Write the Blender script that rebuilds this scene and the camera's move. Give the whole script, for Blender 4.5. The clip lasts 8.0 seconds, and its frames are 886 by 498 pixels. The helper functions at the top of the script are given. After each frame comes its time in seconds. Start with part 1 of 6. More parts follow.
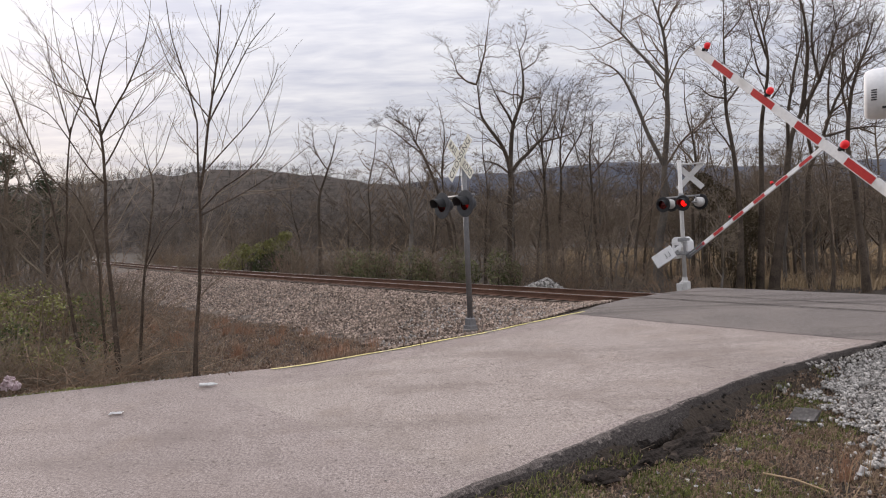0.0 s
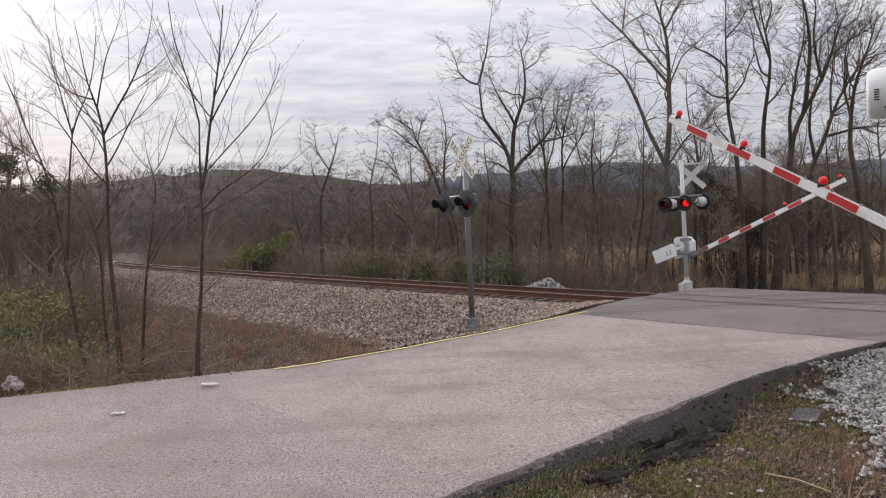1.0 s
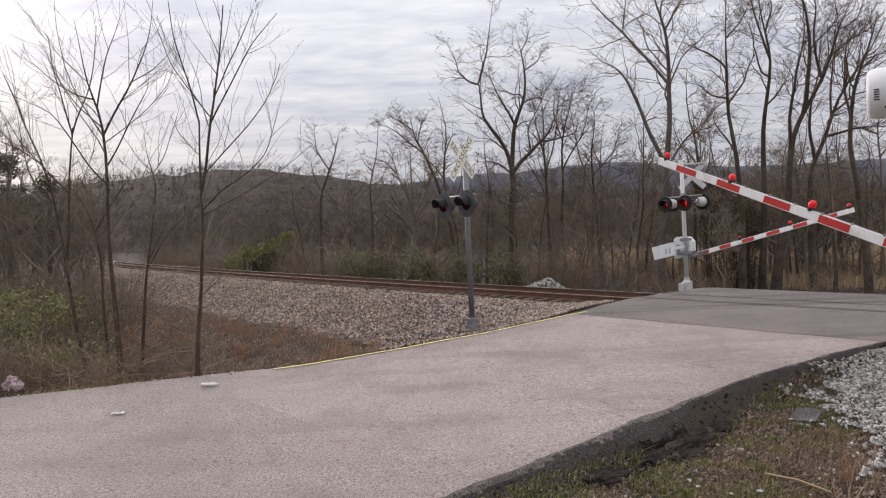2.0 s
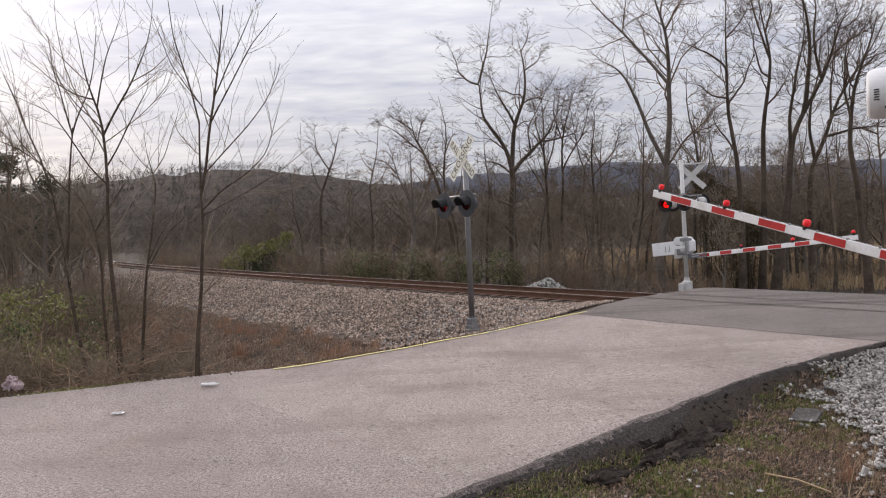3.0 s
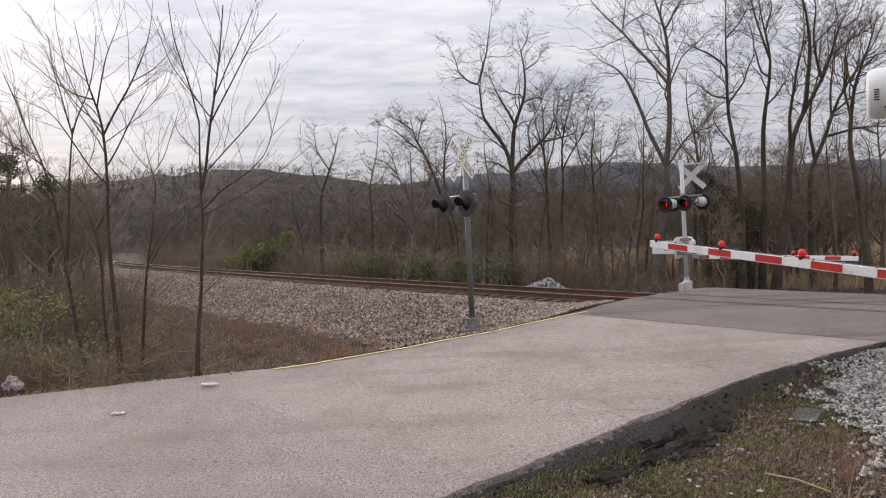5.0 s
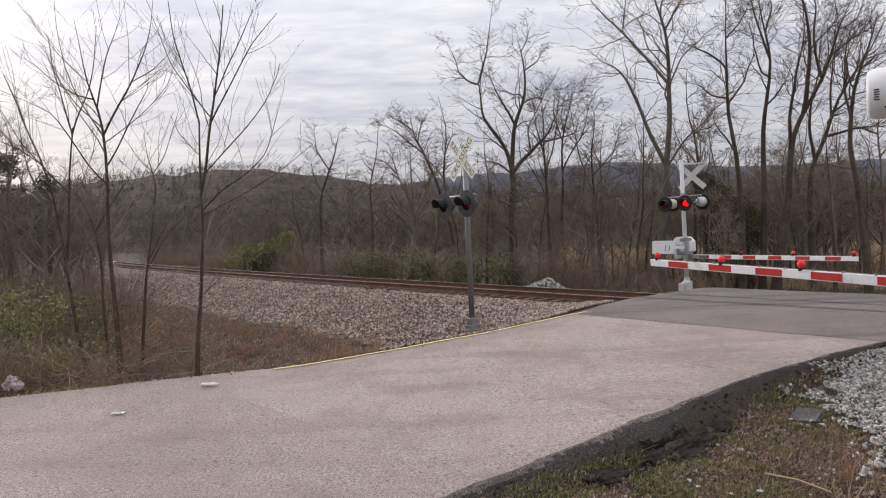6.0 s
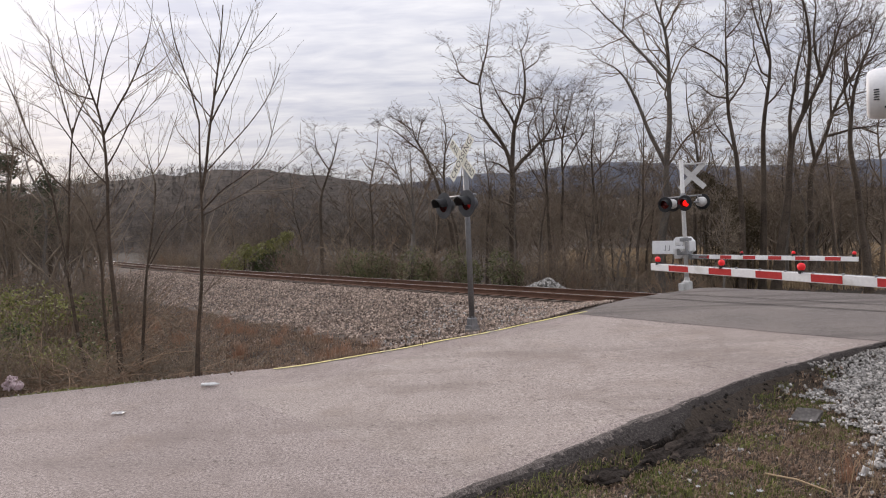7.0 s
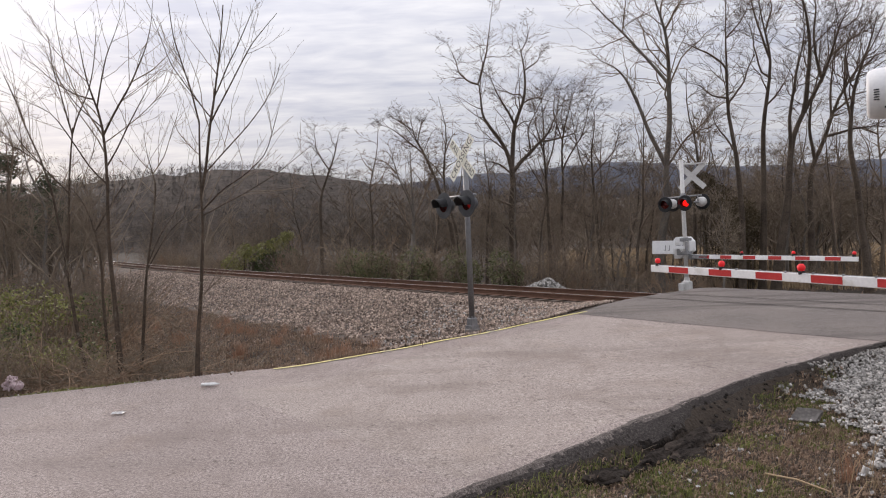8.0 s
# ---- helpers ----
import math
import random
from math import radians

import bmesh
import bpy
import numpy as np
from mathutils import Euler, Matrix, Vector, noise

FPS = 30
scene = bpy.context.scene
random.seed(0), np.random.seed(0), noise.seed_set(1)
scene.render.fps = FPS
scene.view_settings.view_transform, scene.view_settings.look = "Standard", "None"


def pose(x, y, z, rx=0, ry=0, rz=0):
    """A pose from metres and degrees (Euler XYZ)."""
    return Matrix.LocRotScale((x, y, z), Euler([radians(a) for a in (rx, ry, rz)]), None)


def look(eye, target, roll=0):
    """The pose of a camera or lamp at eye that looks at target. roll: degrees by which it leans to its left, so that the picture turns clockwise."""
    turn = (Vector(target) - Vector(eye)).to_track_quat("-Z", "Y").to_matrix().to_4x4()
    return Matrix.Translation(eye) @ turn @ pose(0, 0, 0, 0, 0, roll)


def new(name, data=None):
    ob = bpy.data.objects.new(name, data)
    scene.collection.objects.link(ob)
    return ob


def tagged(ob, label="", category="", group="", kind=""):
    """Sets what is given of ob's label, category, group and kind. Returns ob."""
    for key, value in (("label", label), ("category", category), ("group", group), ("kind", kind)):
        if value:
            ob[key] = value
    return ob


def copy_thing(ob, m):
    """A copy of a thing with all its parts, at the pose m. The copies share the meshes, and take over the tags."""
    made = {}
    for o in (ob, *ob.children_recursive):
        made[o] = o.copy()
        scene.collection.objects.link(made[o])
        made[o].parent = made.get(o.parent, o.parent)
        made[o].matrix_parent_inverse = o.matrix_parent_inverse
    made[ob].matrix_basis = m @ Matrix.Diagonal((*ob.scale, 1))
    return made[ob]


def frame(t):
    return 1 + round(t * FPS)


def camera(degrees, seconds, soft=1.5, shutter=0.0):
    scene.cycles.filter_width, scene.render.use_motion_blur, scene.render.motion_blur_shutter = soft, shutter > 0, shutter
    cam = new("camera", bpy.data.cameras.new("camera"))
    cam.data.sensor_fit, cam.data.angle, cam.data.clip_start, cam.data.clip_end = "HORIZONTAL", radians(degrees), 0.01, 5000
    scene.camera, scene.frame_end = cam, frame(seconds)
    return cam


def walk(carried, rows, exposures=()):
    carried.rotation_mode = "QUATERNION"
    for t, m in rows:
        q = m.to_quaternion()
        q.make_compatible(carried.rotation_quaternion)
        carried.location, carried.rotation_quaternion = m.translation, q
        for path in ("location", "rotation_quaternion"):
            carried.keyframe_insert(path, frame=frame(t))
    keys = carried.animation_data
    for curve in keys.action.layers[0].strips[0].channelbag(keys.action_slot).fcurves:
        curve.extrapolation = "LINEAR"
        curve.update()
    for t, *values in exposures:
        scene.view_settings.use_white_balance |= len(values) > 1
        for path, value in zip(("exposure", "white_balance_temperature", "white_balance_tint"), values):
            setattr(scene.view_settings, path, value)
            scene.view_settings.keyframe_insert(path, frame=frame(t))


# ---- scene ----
# camera: on a tripod beside the road, eased by a hair at the start
cam = camera(69.99, 8.0, 1.1)
EYE = (0.0, 0.0, 2.03)


def aim(yaw):
    a, p = radians(yaw), radians(-0.97)
    way = Vector((math.sin(a) * math.cos(p), math.cos(a) * math.cos(p), math.sin(p)))
    return look(EYE, Vector(EYE) + way * 10, -1.43)


walk(cam, [(0.0, aim(0.155)), (0.2, aim(0.15)), (0.4, aim(0.0)), (8.0, aim(0.0))], [(0.0, 0.0, 6900, 19.5), (8.0, 0.0, 6900, 19.5)])

# world: thin high cloud over a winter sky, brightest where the sun stands behind it
SUN_AZ, SUN_EL = radians(-36), radians(17)
SUN_WAY = Vector((math.sin(SUN_AZ) * math.cos(SUN_EL), math.cos(SUN_AZ) * math.cos(SUN_EL), math.sin(SUN_EL)))


def make_world():
    w = bpy.data.worlds.new("overcast_sky")
    scene.world = w
    w.use_nodes = True
    t = w.node_tree
    t.nodes.clear()
    N, L = t.nodes.new, t.links.new

    def math_node(op, a=None, b=None, va=0.0, vb=0.0, clamp=False):
        n = N("ShaderNodeMath")
        n.operation, n.use_clamp = op, clamp
        n.inputs[0].default_value, n.inputs[1].default_value = va, vb
        if a is not None:
            L(a, n.inputs[0])
        if b is not None:
            L(b, n.inputs[1])
        return n.outputs[0]

    co = N("ShaderNodeTexCoord")
    sep = N("ShaderNodeSeparateXYZ")
    L(co.outputs["Generated"], sep.inputs[0])
    up = math_node("MAXIMUM", sep.outputs[2], None, vb=0.0)
    den = math_node("ADD", up, None, vb=0.10)
    comb = N("ShaderNodeCombineXYZ")
    L(math_node("DIVIDE", sep.outputs[0], den), comb.inputs[0])
    L(math_node("DIVIDE", sep.outputs[1], den), comb.inputs[1])
    mp = N("ShaderNodeMapping")
    mp.inputs["Rotation"].default_value = (0, 0, radians(-22))
    mp.inputs["Scale"].default_value = (0.62, 1.6, 1)
    L(comb.outputs[0], mp.inputs[0])
    n1 = N("ShaderNodeTexNoise")
    n1.inputs["Scale"].default_value, n1.inputs["Detail"].default_value, n1.inputs["Roughness"].default_value = 2.0, 9, 0.58
    n1.inputs["Distortion"].default_value = 0.35
    L(mp.outputs[0], n1.inputs["Vector"])
    n2 = N("ShaderNodeTexNoise")
    n2.inputs["Scale"].default_value, n2.inputs["Detail"].default_value, n2.inputs["Distortion"].default_value = 7.5, 5, 0.8
    L(mp.outputs[0], n2.inputs["Vector"])
    both = math_node("MULTIPLY_ADD", n2.outputs["Fac"], None, vb=0.30)
    L(math_node("MULTIPLY", n1.outputs["Fac"], None, vb=0.74), both.node.inputs[2])
    ramp = N("ShaderNodeValToRGB")
    ramp.color_ramp.elements[0].position, ramp.color_ramp.elements[0].color = 0.38, (0.537, 0.607, 0.712, 1)
    ramp.color_ramp.elements[1].position, ramp.color_ramp.elements[1].color = 0.64, (0.78, 0.848, 0.897, 1)
    L(both, ramp.inputs[0])
    # brighter towards the zenith, as an overcast sky is
    lift = math_node("MULTIPLY_ADD", up, None, vb=2.7)
    lift.node.inputs[2].default_value = 0.93
    # glow round the veiled sun
    dot = N("ShaderNodeVectorMath")
    dot.operation = "DOT_PRODUCT"
    dot.inputs[1].default_value = SUN_WAY
    L(co.outputs["Generated"], dot.inputs[0])
    d = math_node("MAXIMUM", dot.outputs["Value"], None, vb=0.0)
    wide = math_node("MULTIPLY", math_node("POWER", d, None, vb=7.0), None, vb=0.31)
    tight = math_node("MULTIPLY", math_node("POWER", d, None, vb=90.0), None, vb=0.16)
    total = math_node("ADD", lift, math_node("ADD", wide, tight))
    cloud = N("ShaderNodeVectorMath")
    cloud.operation = "SCALE"
    L(ramp.outputs[0], cloud.inputs[0])
    L(total, cloud.inputs["Scale"])
    sky = N("ShaderNodeTexSky")
    sky.sky_type, sky.sun_disc = "NISHITA", False
    sky.sun_elevation, sky.sun_rotation = SUN_EL, SUN_AZ
    bg1, bg2, add, out = N("ShaderNodeBackground"), N("ShaderNodeBackground"), N("ShaderNodeAddShader"), N("ShaderNodeOutputWorld")
    L(sky.outputs[0], bg1.inputs[0])
    bg1.inputs[1].default_value = 0.007
    L(cloud.outputs[0], bg2.inputs[0])
    bg2.inputs[1].default_value = 0.565
    L(bg1.outputs[0], add.inputs[0])
    L(bg2.outputs[0], add.inputs[1])
    L(add.outputs[0], out.inputs[0])


make_world()
sun_data = bpy.data.lights.new("sun", "SUN")
sun_data.energy, sun_data.angle, sun_data.color = 2.0, radians(18), (1.0, 0.95, 0.87)
sun = new("sun", sun_data)
sun.matrix_world = look(SUN_WAY * 50, (0, 0, 0))

# plan: s runs along the track, n across it; the road runs along n
C0 = Vector((6.5, 16.4))
TS, TN = Vector((0.669, -0.743)), Vector((0.743, 0.669))


def xy(s, n):
    p = C0 + TS * s + TN * n
    return p.x, p.y


def sn(x, y):
    v = Vector((x, y)) - C0
    return v.dot(TS), v.dot(TN)


def smooth(a, b, x):
    k = min(1.0, max(0.0, (x - a) / (b - a)))
    return k * k * (3 - 2 * k)


def bend(s):
    """Sideways shift of the track, which curves gently away."""
    return s * s / 1300 if s < 0 else 0.0


def road_z(n):
    z = 0.29 * smooth(-11, -1.2, n)
    return z - 0.85 * smooth(2.6, 11, n) - 0.9 * smooth(9, 40, n)


def far_turn(n):
    """Sideways shift of the road, which turns away beyond the crossing."""
    return 0.06 * min(max(0.0, n - 4), 16) ** 2 + 1.92 * max(0.0, n - 20)


def left_edge(n):
    s = float(np.interp(n, (-40, -14.6, -12.9, -11.0, -9.7, -8.3, -6.4, -3.6), (-15, -2.63, -2.2, -1.58, -1.40, -1.27, -1.06, -0.92)))
    return s + far_turn(n) + 0.03 * noise.noise((n * 0.8, 1.0, 1.0))


def right_edge(n):
    s = float(np.interp(n, (-12.6, -9.6, -7.6, -6.8, -6.0, -4.9, -4.0, -3.0), (4.15, 4.20, 4.29, 4.42, 4.60, 4.83, 5.08, 5.25)))
    return s + far_turn(n) + 0.04 * noise.noise((n * 1.9, 5.0, 1.0))


def ground_z(x, y):
    s, n = sn(x, y)
    m = n - bend(s)
    wob = 0.10 * noise.noise((x * 0.23, y * 0.23, 3.1)) + 0.035 * noise.noise((x * 1.1, y * 1.1, 7.7))
    # track bed, its slope, the ditch before it and the lower land behind
    if m < 0:
        z = 0.04 - 0.87 * smooth(-1.5, -6.0, m) + wob * smooth(-3, -6, m)
        z += 1.0 * smooth(-9, -15, m) * smooth(-6, -14, s)
    else:
        z = 0.04 - 0.67 * smooth(1.7, 6.5, m) - 0.5 * smooth(6, 40, m) + wob * smooth(3, 6, m)
    # the near verge on the camera's side of the road
    if s > 0:
        v = -0.17 + wob * 0.6 + 0.16 * smooth(6.0, 9.5, s)
        v += 0.27 * smooth(-7.6, -3.5, m)
        v -= 0.20 * math.exp(-((s - right_edge(n) - 0.40) / 0.17) ** 2 - ((n + 9.7) / 1.2) ** 2)
        k = smooth(3.0, 4.4, s) * (1 - smooth(-3.0, -1.2, m))
        z = z * (1 - k) + v * k
    # road bank
    r = road_z(n) - 0.05
    side = max(left_edge(n) - s, s - right_edge(n), 0.0)
    reach = 2.6 if s < 0 else 0.40
    k = 1 - smooth(0.0, reach, side)
    if n > 6:
        k *= 1 - smooth(30, 60, n)
    z = z * (1 - k) + r * k
    # far land rises slowly
    d = math.hypot(x, y)
    return z + 6.0 * smooth(120, 600, d) + 0.6 * wob * smooth(30, 100, d) * 4
# ---- materials ----
def mat(name, dark, light, rough=0.8, fine=40.0, coarse=1.5, bump=0.3, metal=0.0, third=None, third_scale=0.4, spot=(0.55, 0.7), per_object=0.0, per_island=0.0, relief=0.01, spec=0.25):
    m = bpy.data.materials.new(name)
    m.use_nodes = True
    t = m.node_tree
    N, L = t.nodes.new, t.links.new
    b = t.nodes["Principled BSDF"]
    co = N("ShaderNodeTexCoord")
    a, c = N("ShaderNodeTexNoise"), N("ShaderNodeTexNoise")
    a.inputs["Scale"].default_value, a.inputs["Detail"].default_value = fine, 4
    c.inputs["Scale"].default_value, c.inputs["Detail"].default_value = coarse, 5
    for n in (a, c):
        L(co.outputs["Object"], n.inputs["Vector"])
    add = N("ShaderNodeMath")
    add.operation = "ADD"
    L(a.outputs["Fac"], add.inputs[0])
    L(c.outputs["Fac"], add.inputs[1])
    last = add.outputs[0]
    if per_object or per_island:
        src = N("ShaderNodeObjectInfo").outputs["Random"] if per_object else N("ShaderNodeNewGeometry").outputs["Random Per Island"]
        k = N("ShaderNodeMath")
        k.operation = "MULTIPLY_ADD"
        k.inputs[1].default_value = per_object or per_island
        L(src, k.inputs[0])
        L(last, k.inputs[2])
        last = k.outputs[0]
    shift = (per_object or per_island) / 2
    mr = N("ShaderNodeMapRange")
    mr.inputs[1].default_value, mr.inputs[2].default_value = 0.72 + shift - shift * 0.8, 1.28 + shift + shift * 0.8
    L(last, mr.inputs[0])
    mix = N("ShaderNodeMix")
    mix.data_type = "RGBA"
    mix.inputs[6].default_value, mix.inputs[7].default_value = (*dark, 1), (*light, 1)
    L(mr.outputs[0], mix.inputs[0])
    col = mix.outputs[2]
    if third:
        e = N("ShaderNodeTexNoise")
        e.inputs["Scale"].default_value, e.inputs["Detail"].default_value, e.inputs["Distortion"].default_value = third_scale, 6, 0.6
        L(co.outputs["Object"], e.inputs["Vector"])
        r = N("ShaderNodeMapRange")
        r.inputs[1].default_value, r.inputs[2].default_value = spot
        L(e.outputs["Fac"], r.inputs[0])
        mx = N("ShaderNodeMix")
        mx.data_type = "RGBA"
        L(r.outputs[0], mx.inputs[0])
        L(col, mx.inputs[6])
        mx.inputs[7].default_value = (*third, 1)
        col = mx.outputs[2]
    L(col, b.inputs["Base Color"])
    b.inputs["Roughness"].default_value, b.inputs["Metallic"].default_value = rough, metal
    b.inputs["Specular IOR Level"].default_value = spec
    if bump:
        bp = N("ShaderNodeBump")
        bp.inputs["Strength"].default_value, bp.inputs["Distance"].default_value = bump, relief
        L(add.outputs[0], bp.inputs["Height"])
        L(bp.outputs[0], b.inputs["Normal"])
    return m


def glow(name, colour, strength):
    m = bpy.data.materials.new(name)
    m.use_nodes = True
    b = m.node_tree.nodes["Principled BSDF"]
    b.inputs["Base Color"].default_value = (*colour, 1)
    b.inputs["Emission Color"].default_value = (*colour, 1)
    b.inputs["Emission Strength"].default_value = strength
    return m


def tinted_glass(name, colour, gloss=0.12):
    m = bpy.data.materials.new(name)
    m.use_nodes = True
    t = m.node_tree
    t.nodes.clear()
    a, b, mx, out = (t.nodes.new(k) for k in ("ShaderNodeBsdfTransparent", "ShaderNodeBsdfGlossy", "ShaderNodeMixShader", "ShaderNodeOutputMaterial"))
    a.inputs[0].default_value = (*colour, 1)
    b.inputs[0].default_value, b.inputs["Roughness"].default_value = (0.6, 0.3, 0.3, 1), 0.25
    mx.inputs[0].default_value = gloss
    t.links.new(a.outputs[0], mx.inputs[1])
    t.links.new(b.outputs[0], mx.inputs[2])
    t.links.new(mx.outputs[0], out.inputs[0])
    return m


def cracked(m, scale, width, colour):
    """Adds a web of fine dark cracks to an asphalt."""
    t = m.node_tree
    N, L = t.nodes.new, t.links.new
    b = t.nodes["Principled BSDF"]
    co = N("ShaderNodeTexCoord")
    wn = N("ShaderNodeTexNoise")
    wn.inputs["Scale"].default_value, wn.inputs["Detail"].default_value = 1.7, 5
    L(co.outputs["Object"], wn.inputs["Vector"])
    mixv = N("ShaderNodeMix")
    mixv.data_type = "RGBA"
    mixv.blend_type = "ADD"
    mixv.inputs[0].default_value = 0.9
    L(co.outputs["Object"], mixv.inputs[6])
    L(wn.outputs["Color"], mixv.inputs[7])
    v = N("ShaderNodeTexVoronoi")
    v.feature = "DISTANCE_TO_EDGE"
    v.inputs["Scale"].default_value = scale
    L(mixv.outputs[2], v.inputs["Vector"])
    r = N("ShaderNodeMapRange")
    r.inputs[1].default_value, r.inputs[2].default_value, r.inputs[3].default_value, r.inputs[4].default_value = 0.0, width, 1.0, 0.0
    L(v.outputs["Distance"], r.inputs[0])
    gate = N("ShaderNodeTexNoise")
    gate.inputs["Scale"].default_value = 0.45
    L(co.outputs["Object"], gate.inputs["Vector"])
    g = N("ShaderNodeMapRange")
    g.inputs[1].default_value, g.inputs[2].default_value = 0.5, 0.62
    L(gate.outputs["Fac"], g.inputs[0])
    k = N("ShaderNodeMath")
    k.operation = "MULTIPLY"
    L(r.outputs[0], k.inputs[0])
    L(g.outputs[0], k.inputs[1])
    src = b.inputs["Base Color"].links[0].from_socket
    mx = N("ShaderNodeMix")
    mx.data_type = "RGBA"
    L(k.outputs[0], mx.inputs[0])
    L(src, mx.inputs[6])
    mx.inputs[7].default_value = (*colour, 1)
    L(mx.outputs[2], b.inputs["Base Color"])
    return m


def asphalt(name, dark, mid, light, stain, streak=0.0, cracks=0.5):
    """Worn asphalt: pale and dark stones at two sizes, broad stains, and tyre streaks along the road."""
    m = bpy.data.materials.new(name)
    m.use_nodes = True
    t = m.node_tree
    N, L = t.nodes.new, t.links.new
    b = t.nodes["Principled BSDF"]
    co = N("ShaderNodeTexCoord")

    def noise_node(scale, detail, vec=None, rough=0.6):
        n = N("ShaderNodeTexNoise")
        n.inputs["Scale"].default_value, n.inputs["Detail"].default_value, n.inputs["Roughness"].default_value = scale, detail, rough
        L(vec or co.outputs["Object"], n.inputs["Vector"])
        return n.outputs["Fac"]

    def ranged(x, lo, hi, a=0.0, c=1.0):
        r = N("ShaderNodeMapRange")
        r.inputs[1].default_value, r.inputs[2].default_value, r.inputs[3].default_value, r.inputs[4].default_value = lo, hi, a, c
        L(x, r.inputs[0])
        return r.outputs[0]

    def blend(fac, one, two):
        x = N("ShaderNodeMix")
        x.data_type = "RGBA"
        L(fac, x.inputs[0])
        for sock, c in ((6, one), (7, two)):
            if isinstance(c, tuple):
                x.inputs[sock].default_value = (*c, 1)
            else:
                L(c, x.inputs[sock])
        return x.outputs[2]

    small, large = noise_node(105, 3, rough=0.7), noise_node(36, 4, rough=0.8)
    add = N("ShaderNodeMath")
    add.operation = "ADD"
    L(small, add.inputs[0])
    L(large, add.inputs[1])
    grain = add.outputs[0]
    col = blend(ranged(grain, 0.80, 1.0), dark, mid)
    col = blend(ranged(grain, 1.0, 1.22), col, light)
    col = blend(ranged(noise_node(0.55, 6), 0.46, 0.70, 0.0, 0.75), col, stain)
    col = blend(ranged(noise_node(4.5, 5), 0.56, 0.75, 0.0, 0.35), col, dark)
    # worn pits and rusty tan wash
    col = blend(ranged(noise_node(14, 5, rough=0.62), 0.60, 0.67, 0.0, 0.85), col, dark)
    col = blend(ranged(noise_node(1.3, 5), 0.55, 0.72, 0.0, 0.14), col, tuple(a * b for a, b in zip(mid, (1.05, 0.92, 0.74))))
    if streak:
        mp = N("ShaderNodeMapping")
        mp.inputs["Rotation"].default_value = (0, 0, -math.atan2(TN.y, TN.x))
        mp.inputs["Scale"].default_value = (0.12, 1.5, 1)
        L(co.outputs["Object"], mp.inputs[0])
        col = blend(ranged(noise_node(1.0, 4, mp.outputs[0]), 0.5, 0.68, 0.0, streak), col, dark)
    L(col, b.inputs["Base Color"])
    b.inputs["Roughness"].default_value, b.inputs["Specular IOR Level"].default_value = 0.92, 0.18
    bp = N("ShaderNodeBump")
    bp.inputs["Strength"].default_value, bp.inputs["Distance"].default_value = 0.7, 0.006
    L(grain, bp.inputs["Height"])
    L(bp.outputs[0], b.inputs["Normal"])
    return cracked(m, cracks, 0.007, tuple(c * 0.8 for c in dark)) if cracks else m


M_SOIL = mat("winter_soil", (0.022, 0.0165, 0.012), (0.064, 0.048, 0.036), 0.97, 25, 0.8, 0.9, third=(0.045, 0.032, 0.022), third_scale=0.35, relief=0.03)
M_ROAD = asphalt("old_asphalt", (0.129, 0.104, 0.095), (0.307, 0.253, 0.228), (0.54, 0.459, 0.421), (0.217, 0.174, 0.155), 0.15, 0.0)
M_PATCH = asphalt("worn_pale_asphalt", (0.140, 0.114, 0.101), (0.340, 0.285, 0.253), (0.575, 0.495, 0.448), (0.205, 0.163, 0.139), 0.3, 0.0)
M_NEWROAD = asphalt("newer_dark_asphalt", (0.076, 0.064, 0.058), (0.168, 0.145, 0.132), (0.293, 0.262, 0.238), (0.226, 0.195, 0.173), 0.6, 0.0)
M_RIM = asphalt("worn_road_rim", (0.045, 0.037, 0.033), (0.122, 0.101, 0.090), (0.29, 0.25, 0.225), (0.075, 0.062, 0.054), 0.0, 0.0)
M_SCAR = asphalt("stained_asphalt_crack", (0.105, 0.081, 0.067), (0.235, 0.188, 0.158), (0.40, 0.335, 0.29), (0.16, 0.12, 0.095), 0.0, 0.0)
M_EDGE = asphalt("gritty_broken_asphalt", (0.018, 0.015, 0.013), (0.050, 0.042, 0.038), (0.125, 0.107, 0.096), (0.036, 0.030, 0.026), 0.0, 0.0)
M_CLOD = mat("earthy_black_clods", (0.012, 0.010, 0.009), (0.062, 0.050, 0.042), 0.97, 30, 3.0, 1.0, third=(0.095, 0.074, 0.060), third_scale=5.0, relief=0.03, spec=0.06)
M_TAR = mat("crumbling_black_asphalt", (0.014, 0.012, 0.011), (0.06, 0.052, 0.046), 0.97, 18, 2.0, 0.9, third=(0.12, 0.098, 0.082), third_scale=7.0, relief=0.03, spec=0.08)
M_BALLAST = mat("ballast_bed", (0.048, 0.036, 0.029), (0.17, 0.132, 0.107), 0.95, 11, 0.7, 1.0, third=(0.12, 0.08, 0.06), third_scale=0.4, relief=0.05)
M_STONE = mat("ballast_stone", (0.060, 0.042, 0.033), (0.56, 0.435, 0.352), 0.9, 14, 0.6, 0.3, per_island=1.7, relief=0.01)
M_PALESTONE = mat("pale_limestone_gravel", (0.105, 0.099, 0.090), (0.56, 0.528, 0.488), 0.88, 14, 0.8, 0.3, per_island=1.6, relief=0.01)
M_LOOSESTONE = mat("pale_loose_stone", (0.105, 0.099, 0.090), (0.56, 0.528, 0.488), 0.88, 14, 0.8, 0.3, per_object=1.6, relief=0.01)
M_RUST = mat("rusty_rail_steel", (0.090, 0.047, 0.032), (0.185, 0.102, 0.070), 0.8, 30, 2, 0.4, metal=0.1)
